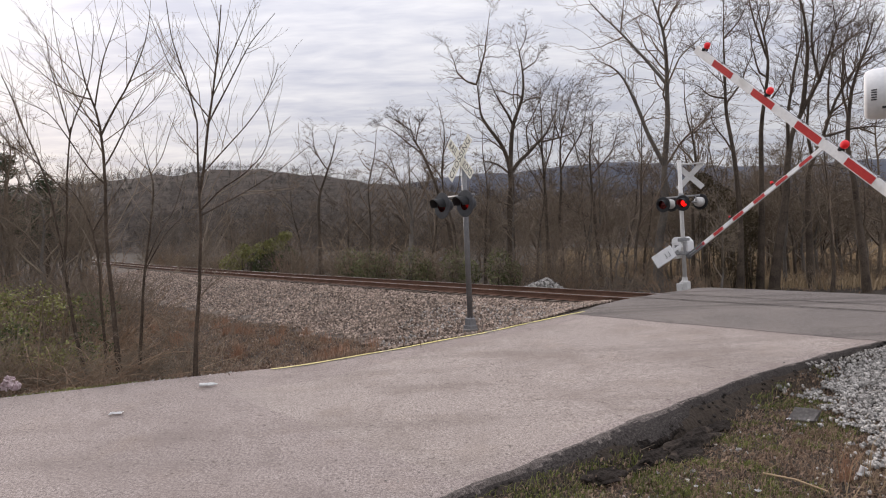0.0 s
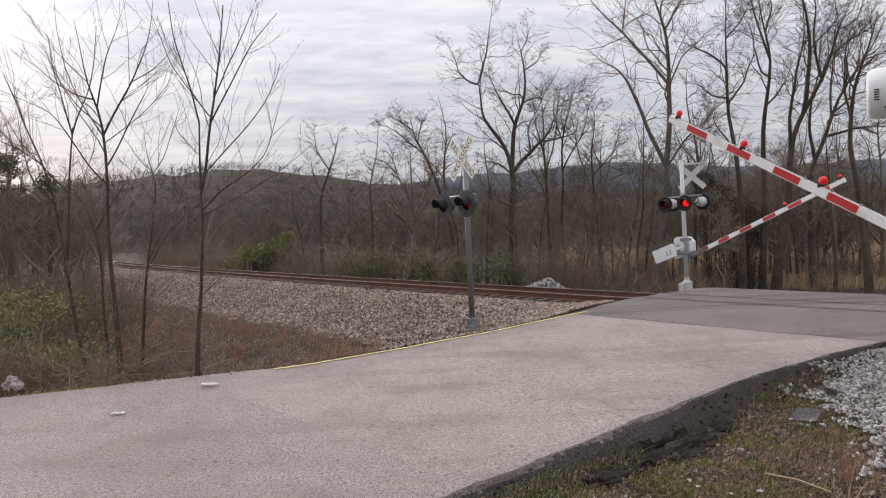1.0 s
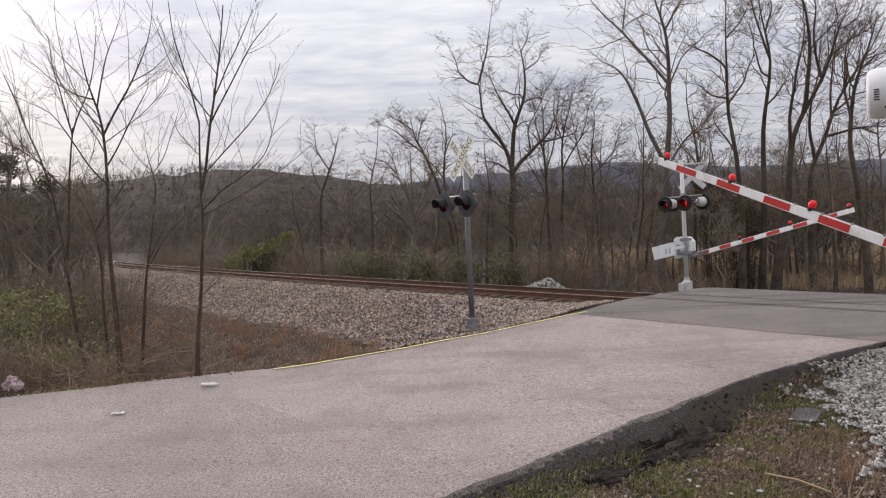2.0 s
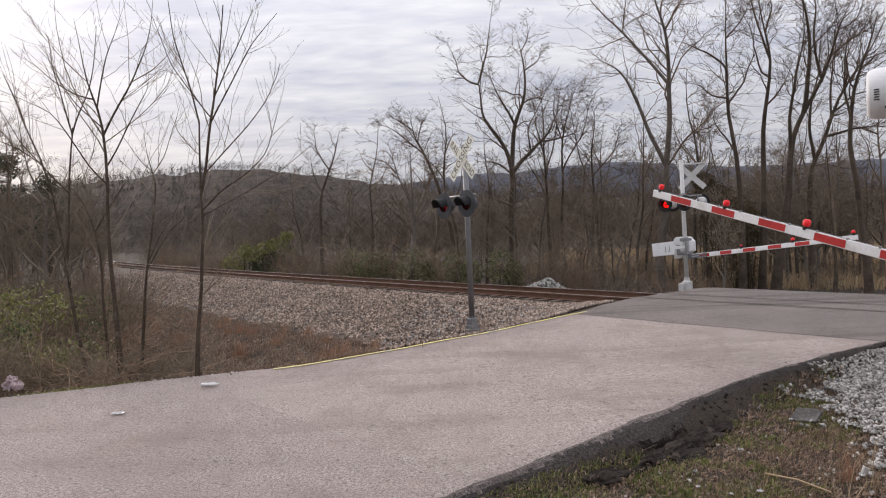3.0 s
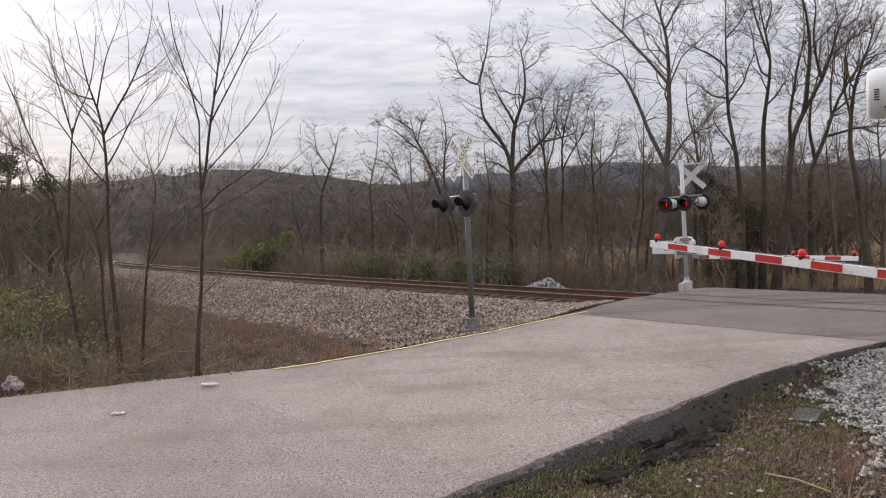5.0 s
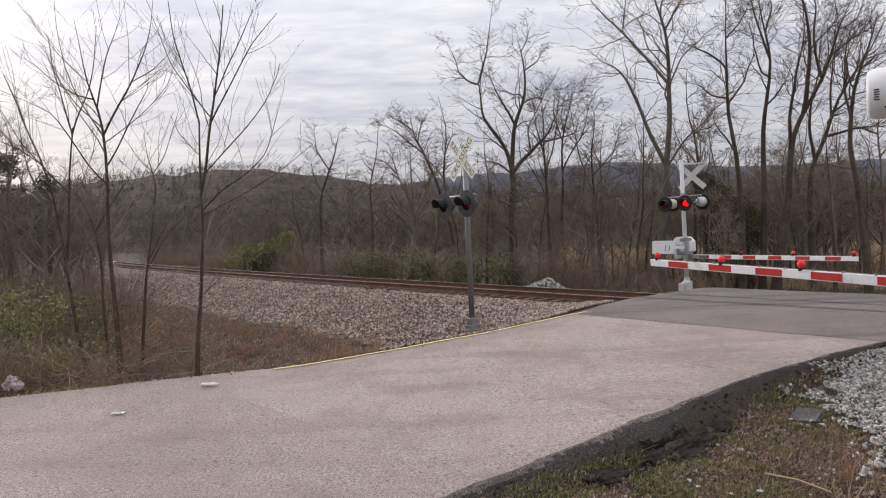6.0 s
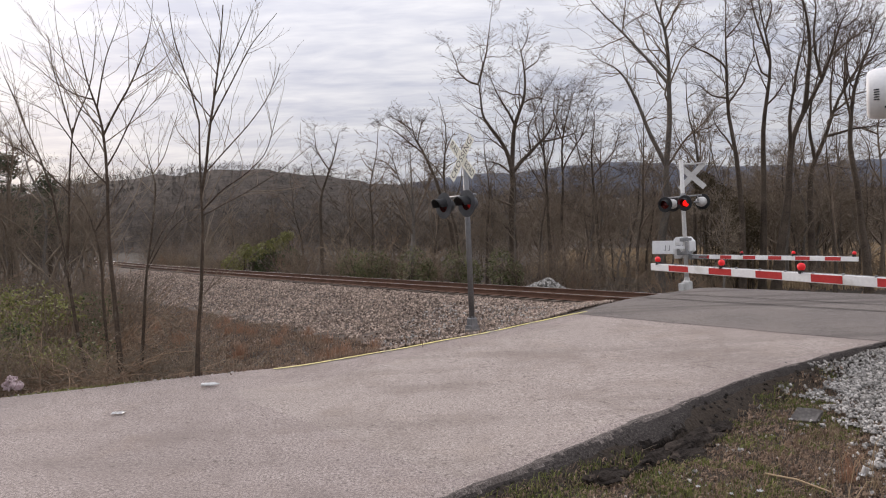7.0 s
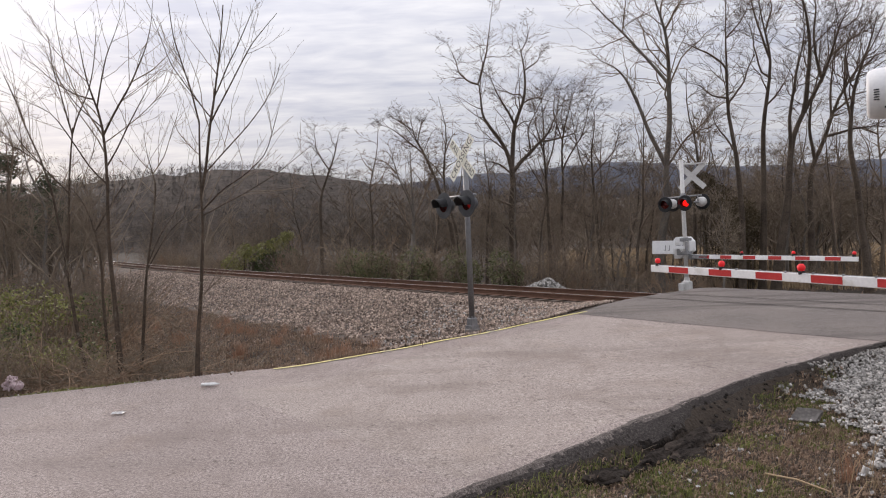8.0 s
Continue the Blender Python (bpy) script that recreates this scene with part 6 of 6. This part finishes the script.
def outer_grass():
    """Sparse dead grass on the land round about."""
    rng = np.random.default_rng(97)
    pl = []
    while len(pl) < 2200:
        s, n = rng.normal(4, 22), rng.normal(-14, 18)
        if left_edge(n) - 0.2 < s < right_edge(n) + 0.2 or abs(n) < 6.5 or (4.4 < s < 9.3 and -15.3 < n < -6):
            continue
        x, y = xy(s, n)
        pl.append((x, y, ground_z(x, y)))
    blades("meadow_grass", pl, (0.08, 0.3), 0.012, M_DRY, 98, "sparse dead grass over the roadside land", per=6, spread=0.22, droop=1.3)
    pl = [p for p in strew(4000, 3.5, 12.5, -20, -5, 99) if not (4.4 < sn(p[0], p[1])[0] < 9.3 and -15.3 < sn(p[0], p[1])[1]) and sn(p[0], p[1])[0] > right_edge(sn(p[0], p[1])[1]) + 0.2 and sn(p[0], p[1])[1] < -8.5]
    blades("meadow_grass", pl, (0.04, 0.14), 0.005, M_GRASS, 100, "short green grass round the verge", per=8, spread=0.1, droop=1.2)


outer_grass()


def brush_bank():
    """Tangled brown brush and green vines on the bank by the road."""
    rng = np.random.default_rng(61)

    def tangle(name, places, count, length, r, material, label):
        w = Wood()
        for _ in range(count):
            x, y, wide = places[int(rng.integers(len(places)))]
            x, y = x + rng.normal(0, wide), y + rng.normal(0, wide)
            a, L = rng.uniform(0, 6.28), rng.uniform(*length)
            rise = rng.uniform(0.3, 1.3)
            p, d, pts = np.array((x, y, ground_z(x, y) - 0.05)), np.array((math.cos(a), math.sin(a), rise)), []
            for i in range(8):
                pts.append(p.copy())
                d = d / np.linalg.norm(d) + rng.normal(0, 0.13, 3) + np.array((0, 0, -0.16))
                p = p + d * L / 8
                p[2] = max(p[2], ground_z(p[0], p[1]) + 0.02)
            if any(q[0] > left_edge(q[1]) - 0.12 for q in (sn(e[0], e[1]) for e in pts)) or any(math.hypot(e[0] + 6.22, e[1] - 9.03) < 0.16 for e in pts):
                continue
            w.tube(pts, np.linspace(r, r * 0.35, 8), 3)
        o = w.make(name, material)
        tagged(o, label, "brush", kind="stuff")

    tangle("brush", [(-6.6, 9.5, 0.5), (-7.6, 10.4, 0.7), (-5.6, 9.9, 0.5), (-8.6, 11.8, 0.9), (-7.6, 10.9, 0.5), (-8.0, 12.0, 0.6)], 1700, (0.8, 2.2), 0.0105, M_BRUSH, "tangled leafless brown brambles at the roadside")
    tangle("brush", [(-6.9, 9.7, 0.5), (-7.8, 10.6, 0.7), (-6.0, 9.9, 0.4), (-8.8, 11.6, 0.8)], 800, (0.8, 2.4), 0.0085, M_SAPTWIG, "pale dead canes arching over the brambles")
    tangle("brush", [(-5.0, 9.95, 0.35), (-4.1, 9.8, 0.35), (-5.8, 10.6, 0.6), (-3.5, 10.5, 0.5)], 700, (0.5, 1.5), 0.0038, M_SAPTWIG, "pale dry weed stems round the saplings")
    tangle("brush", [(-9, 13.5, 1.4), (-12, 18, 2.2), (-7, 13, 1.2), (-14, 22, 2.5)], 800, (0.9, 2.6), 0.010, M_WEED, "pale brown briars over the bank behind the ditch")


brush_bank()


def bank_weeds():
    """Dead weeds and suckers round the feet of the saplings."""
    rng = np.random.default_rng(64)
    kinds = []
    for i in range(4):
        o = shrub(340 + i, 1.1 + 0.2 * i, 16, 0.5, (M_SAPTWIG, M_BRUSH, M_WEED, M_SAPTWIG)[i], "weed_clump", 0.45)
        tagged(o, "clump of dry upright weed stems on the bank", "weeds", "bank weeds")
        kinds.append(o)
    for i in range(34):
        n = -11.9 - 4.2 * (i * 0.618 % 1)
        s = left_edge(n) - 0.55 - 1.6 * rng.random() ** 1.5
        t = kinds[i] if i < 4 else copy_thing(kinds[int(rng.integers(4))], Matrix())
        stand(t, *xy(s, n), rng.uniform(0, 6.28), 0.0, rng.uniform(0.45, 1.0))


bank_weeds()


def leaf_cloud(name, lobes, count, size, material, seed, label, category, stem_mat=None):
    """A leafy mass: many small bent leaves round the lobes (x, y, z, rx, ry, rz), with stems inside."""
    rng = np.random.default_rng(seed)
    root = new(name)
    v, f = [], []
    for i in range(count):
        x, y, z, rx, ry, rz = lobes[int(rng.integers(len(lobes)))]
        d = rng.normal(size=3)
        d /= np.linalg.norm(d)
        k = rng.uniform(0.35, 1.0) ** 0.5 * (1 + 0.25 * noise.noise((d[0] * 2.2 + seed, d[1] * 2.2, d[2] * 2.2)))
        c = np.array((x + rx * d[0] * k, y + ry * d[1] * k, z + rz * d[2] * k))
        a, b = rng.normal(size=3), rng.normal(size=3)
        a /= np.linalg.norm(a)
        b -= a * b.dot(a)
        b /= np.linalg.norm(b)
        L = size * rng.uniform(0.6, 1.4)
        n = len(v)
        v += [tuple(c - a * L), tuple(c + b * L * 0.45), tuple(c + a * L), tuple(c - b * L * 0.45)]
        f += [(n, n + 1, n + 2), (n, n + 2, n + 3)]
    leaves = object_from("foliage", v, f, material, root)
    tagged(leaves, kind="stuff")
    w = Wood()
    for x, y, z, rx, ry, rz in lobes:
        for j in range(5):
            g = ground_z(x, y)
            q = np.array((x + rng.normal(0, rx * 0.3), y + rng.normal(0, ry * 0.3), z + rz * rng.uniform(-0.2, 0.6)))
            p0 = np.array((x + rng.normal(0, 0.1), y + rng.normal(0, 0.1), g - 0.1))
            w.tube([p0, p0 * 0.6 + q * 0.4 + rng.normal(0, 0.1, 3), q], [0.03, 0.02, 0.008], 4)
    st = w.make("stem", stem_mat or M_BARK, root)
    tagged(st, kind="stuff")
    return tagged(root, label, category)


def greenery():
    x, y = ray_place(-0.325, 50)
    z = ground_z(x, y)
    leaf_cloud("evergreen_bush", [(x, y, z + 1.0, 0.9, 0.9, 0.9), (x + 1.2, y - 0.3, z + 1.5, 1.0, 0.8, 0.6), (x - 0.6, y, z + 0.7, 0.7, 0.9, 0.7), (x + 2.3, y, z + 2.0, 1.0, 0.7, 0.5), (x + 3.2, y, z + 2.3, 0.9, 0.7, 0.6), (x + 0.6, y, z + 1.9, 0.6, 0.5, 0.5), (x + 3.9, y + 0.3, z + 2.9, 0.6, 0.5, 0.4)], 3800, 0.085, M_YLEAF, 71, "yellow-green broadleaf evergreen bush beside the track", "bush")
    x, y = ray_place(-0.28, 51)
    z = ground_z(x, y)
    leaf_cloud("evergreen_bush", [(x, y, z + 1.0, 1.4, 1.1, 1.1), (x + 1.5, y + 0.8, z + 1.3, 1.1, 0.9, 1.0), (x + 2.4, y + 0.6, z + 0.7, 0.8, 0.8, 0.8)], 4200, 0.1, M_LEAF, 72, "dark green evergreen bush beside the track", "bush")
    # vines that hang on a trunk beyond the far gate
    x, y = ray_place(0.44, 29)
    z = ground_z(x, y)
    leaf_cloud("vine_covered_tree", [(x + 0.1, y, z + 1.2, 0.9, 0.8, 1.5), (x, y, z + 2.8, 1.1, 0.9, 1.4), (x - 0.4, y, z + 4.3, 1.0, 0.8, 0.7), (x + 0.9, y, z + 3.5, 0.7, 0.7, 0.9), (x + 0.7, y, z + 2.0, 0.6, 0.5, 1.8), (x - 0.8, y, z + 5.0, 0.5, 0.5, 0.4), (x + 1.5, y + 0.3, z + 3.0, 0.6, 0.5, 0.8), (x + 1.6, y + 0.3, z + 1.4, 0.5, 0.5, 1.3)], 14000, 0.045, M_VINE, 73, "dead trunk smothered in brownish green vines", "vine")
    # green vines low on the bank
    leaf_cloud("vine_bank", [(-8.0, 11.6, 0.45, 0.7, 0.6, 0.45), (-8.8, 12.3, 0.7, 1.2, 1.0, 0.5), (-7.3, 11.3, 0.15, 0.9, 0.6, 0.3), (-7.0, 10.6, 0.1, 0.8, 0.5, 0.25), (-6.5, 11.0, 0.1, 0.7, 0.5, 0.3), (-9.8, 13.4, 0.8, 0.9, 0.8, 0.6), (-8.1, 12.5, 1.0, 0.7, 0.6, 0.35), (-7.9, 13.0, 0.75, 0.5, 0.5, 0.35), (-8.3, 12.0, 0.75, 0.5, 0.5, 0.5)], 3200, 0.034, M_YLEAF, 74, "yellow-green honeysuckle vines over the roadside brush", "vine", M_SAPTWIG)
    leaf_cloud("vine_bank", [(-9.2, 12.8, 0.5, 1.0, 0.7, 0.5), (-6.6, 11.8, 0.15, 0.4, 0.4, 0.5), (-10.8, 14.6, 0.9, 1.2, 0.9, 0.7), (-7.9, 11.6, 0.35, 0.3, 0.3, 0.35), (-7.5, 13.4, 0.7, 0.6, 0.5, 0.4)], 2000, 0.028, M_LEAF, 75, "dark green vines in the roadside brush", "vine", M_SAPTWIG)
    for i, (s, w) in enumerate(((-13.2, 0.8), (-20.0, 1.1), (-16.5, 0.9), (-22.0, 1.0), (-10.5, 0.6))):
        x, y = xy(s, 3.9 + bend(s))
        z = ground_z(x, y)
        leaf_cloud("shrub_with_leaves", [(x, y, z + 0.9, w, w * 0.8, 1.0), (x + 0.6, y, z + 0.6, w * 0.7, w * 0.7, 0.7)], 1500, 0.06, M_OLIVE, 76 + i, "thin olive-green shrub at the edge of the woods", "shrub")


greenery()


def pines():
    def pine(seed, h):
        rng = np.random.default_rng(seed)
        root = new("pine_tree")
        w = Wood()
        w.tube([(0, 0, -0.3), (0.1, 0, h * 0.5), (0.05, 0.1, h)], [0.2, 0.13, 0.03], 7)
        w.make("trunk", M_BARK, root)
        b = Wood()
        v, f = [], []
        for i in range(60):
            q = 0.38 + 0.62 * rng.random()
            a = rng.uniform(0, 6.28)
            L = (1.15 - q) * h * rng.uniform(0.16, 0.36)
            p0 = np.array((0.05, 0, h * q))
            d = np.array((math.cos(a), math.sin(a), rng.uniform(-0.05, 0.45)))
            p1 = p0 + d * L
            b.tube([p0, (p0 + p1) / 2 + (0, 0, -0.05 * L), p1], [0.04, 0.025, 0.01], 3)
            for j in range(15):
                c = p0 + d * L * rng.uniform(0.35, 1.08) + rng.normal(0, 0.16, 3)
                for _ in range(3):
                    t = rng.normal(size=3)
                    t /= np.linalg.norm(t)
                    t[2] = abs(t[2]) * 0.6
                    u = np.cross(t, rng.normal(size=3)) * 0.035
                    n = len(v)
                    v += [tuple(c - u), tuple(c + u), tuple(c + t * 0.30)]
                    f.append((n, n + 1, n + 2))
        tagged(b.make("branches", M_BARK, root), kind="stuff")
        tagged(object_from("needles", v, f, M_PINE, root), kind="stuff")
        return tagged(root, "dark green pine with open tufted crown", "pine tree", "pines")

    for seed, b, dep, h in ((81, -0.685, 44, 9.2), (82, -0.622, 50, 8.6)):
        p = pine(seed, h)
        stand(p, *ray_place(b, dep), seed)


pines()


def small_things():
    # gravel heap behind the track
    rng = np.random.default_rng(91)
    pl = []
    for i in range(900):
        a, r = rng.uniform(0, 6.28), rng.random() ** 0.6
        x, y = 4.15 + r * math.cos(a) * 1.05, 24.9 + r * math.sin(a) * 0.8
        pl.append((x, y, ground_z(x, y) + 0.62 * (1 - r) ** 0.8 + 0.05 * noise.noise((x * 3, y * 3, 1))))
    rocks("gravel_heap", pl, M_PALESTONE, (0.03, 0.065), 92, "heap of pale grey crushed stone behind the track", "gravel heap")

    def lump(name, at, size, material, label, category, seed, amp=0.35, sub=3, turn=0.0):
        bm = bmesh.new()
        bmesh.ops.create_icosphere(bm, subdivisions=sub, radius=1)
        for v in bm.verts:
            d = 1 + amp * noise.noise(v.co * 1.1 + Vector((seed, 0, 0))) + amp * 0.5 * noise.noise(v.co * 3.1 + Vector((seed, 3, 0)))
            v.co = Vector((v.co.x * size[0], v.co.y * size[1], v.co.z * size[2])) * d
        o = part(name, bm, material)
        o.matrix_basis = Matrix.Translation(at) @ Matrix.Rotation(turn, 4, "Z")
        return tagged(o, label, category)

    g = lambda x, y, h=0.0: (x, y, ground_z(x, y) + h)
    for n, out, sx, sy, sz, h, seed in ((-9.45, 0.46, 0.52, 0.13, 0.11, 0.15, 3), (-10.15, 0.42, 0.34, 0.12, 0.09, 0.11, 8), (-8.75, 0.38, 0.30, 0.10, 0.07, 0.06, 5), (-10.95, 0.40, 0.24, 0.13, 0.07, 0.06, 21), (-9.9, 0.62, 0.26, 0.12, 0.06, 0.03, 27)):
        x, y = xy(right_edge(n) + out, n)
        lump("asphalt_lump", g(x, y, h), (sx, sy, sz), M_CLOD, "dark earthy lump of broken asphalt below the road edge", "asphalt lump", seed, 0.45, 4, math.atan2(TN.y, TN.x))
    bm = bmesh.new()
    box(bm, 0.28, 0.17, 0.10, None, 0.012)
    bmesh.ops.subdivide_edges(bm, edges=bm.edges[:], cuts=2, use_grid_fill=True)
    for v in bm.verts:
        v.co.x += 0.35 * v.co.y + 0.02 * noise.noise(v.co * 9)
        v.co += 0.022 * noise.noise_vector(v.co * 7)
    o = part("concrete_chunk", bm, M_CONC)
    o.matrix_basis = Matrix.Translation(g(4.12, 7.22, 0.06)) @ Matrix.Rotation(-0.6, 4, "Z") @ Matrix.Rotation(radians(48), 4, "X")
    tagged(o, "broken grey concrete slab piece lying in the grass", "concrete chunk")
    lump("plastic_bag", (-6.24, 9.10, 0.11), (0.085, 0.07, 0.085), M_PINKBAG, "crumpled pinkish white plastic bag at the roadside", "plastic bag", 17, 1.25, 4, 0.3)
    # flattened clear bottle and a scrap of paper on the road
    bm = bmesh.new()
    lathe(bm, [(0.0, 0.0), (0.038, 0.003), (0.040, 0.05), (0.034, 0.10), (0.040, 0.14), (0.034, 0.19), (0.014, 0.225), (0.014, 0.245), (0.0, 0.246)], Matrix.Translation((-0.12, 0, 0.026)) @ Matrix.Rotation(radians(90), 4, "Y") @ Matrix.Diagonal((0.62, 1.0, 1, 1)), 16)
    o = part("plastic_bottle", bm, M_CLEAR, smooth_faces=True)
    bx, by = -3.36, 8.97
    s_, n_ = sn(bx, by)
    o.matrix_basis = Matrix.Translation((bx, by, road_z(n_) + 0.012)) @ Matrix.Rotation(0.15, 4, "Z")
    tagged(o, "crushed white plastic bottle lying on the road", "bottle")

    def scrap(x, y, z, w, d, seed, label, turn):
        bm = bmesh.new()
        k = 6
        top = [[bm.verts.new((w * (i / k - 0.5), d * (j / k - 0.5), 0.012 + 0.014 * noise.noise((i * 0.7, j * 0.7, seed)))) for i in range(k + 1)] for j in range(k + 1)]
        for j in range(k):
            for i in range(k):
                bm.faces.new((top[j][i], top[j][i + 1], top[j + 1][i + 1], top[j + 1][i]))
        bmesh.ops.solidify(bm, geom=bm.faces[:], thickness=0.002)
        o = part("paper_scrap", bm, M_PLASTIC)
        o.matrix_basis = Matrix.Translation((x, y, z)) @ Matrix.Rotation(turn, 4, "Z")
        return tagged(o, label, "litter")

    sx, sy = -3.98, 7.63
    scrap(sx, sy, road_z(sn(sx, sy)[1]) + 0.006, 0.15, 0.11, 4, "crumpled white paper scrap on the road", 0.2)
    for i, (x, y, w) in enumerate(((2.55, 5.15, 0.07), (3.58, 5.45, 0.09), (2.30, 5.12, 0.05), (3.75, 5.35, 0.06), (3.9, 7.15, 0.07), (2.1, 5.3, 0.05))):
        scrap(x, y, ground_z(x, y) + 0.05, w * 0.7, w * 0.5, 20 + i, "small white litter scrap in the grass", i * 0.7)
    # foam cup
    bm = bmesh.new()
    lathe(bm, [(0.0, 0.0), (0.030, 0.0), (0.042, 0.11), (0.045, 0.112), (0.042, 0.115), (0.038, 0.11), (0.028, 0.006), (0.0, 0.006)], Matrix.Scale(0.72, 4), 20)
    o = part("foam_cup", bm, M_PLASTIC, smooth_faces=True)
    o.matrix_basis = Matrix.Translation(g(3.62, 5.5, 0.03)) @ Matrix.Rotation(radians(28), 4, "Y")
    tagged(o, "white foam cup leaning in the grass", "cup")
    # dry cane on the verge
    w = Wood()
    a, b = np.array(g(2.83, 5.62, 0.03)), np.array(g(3.10, 5.10, 0.06))
    w.tube([a, (a + b) / 2 + (0.01, 0.01, 0.02), b], [0.011, 0.010, 0.007], 6)
    tagged(w.make("dry_cane", M_STRAW), "dry straw-coloured cane lying on the verge", "cane")
    # bits of pale gravel kicked on the road
    rng = np.random.default_rng(95)
    pl = []
    for i in range(90):
        n = rng.uniform(-14, -3.5)
        s = rng.choice([right_edge(n) - abs(rng.normal(0, 0.3)), left_edge(n) + abs(rng.normal(0, 0.25))])
        x, y = xy(s, n)
        pl.append((x, y, road_z(n) + 0.012))
    rocks("road_grit", pl, M_PALESTONE, (0.005, 0.012), 96, "grit scattered along the road edges", "gravel")


small_things()


def loose_stones():
    """The largest stones that lie on top of the gravel beside the road."""
    rng = np.random.default_rng(171)
    shapes = []
    for i in range(6):
        bm = bmesh.new()
        bmesh.ops.create_icosphere(bm, subdivisions=1, radius=1)
        for v in bm.verts:
            v.co = Vector((v.co.x * 1.2, v.co.y * 0.85, v.co.z * 0.65)) * rng.uniform(0.75, 1.2)
        me = bpy.data.meshes.new("stone")
        bm.to_mesh(me)
        bm.free()
        me.materials.append(M_LOOSESTONE)
        shapes.append(me)
    keep = lambda s, m, x, y: s > right_edge(m) + 0.38 + 1.55 * smooth(-6.0, -8.2, m) + 1.6 * smooth(-8.0, -10.2, m)
    for x, y, z in strew(620, 5.0, 8.2, -9.4, -4.6, 172, 0.062, keep)[:290]:
        o = new("stone", shapes[int(rng.integers(6))])
        o.parent = near_bed
        o.matrix_basis = Matrix.Translation((x, y, z)) @ Matrix.Rotation(rng.uniform(0, 6.28), 4, "Z") @ Matrix.Rotation(rng.normal(0, 0.4), 4, "X") @ Matrix.Scale(rng.uniform(0.024, 0.042), 4)


loose_stones()
motions()
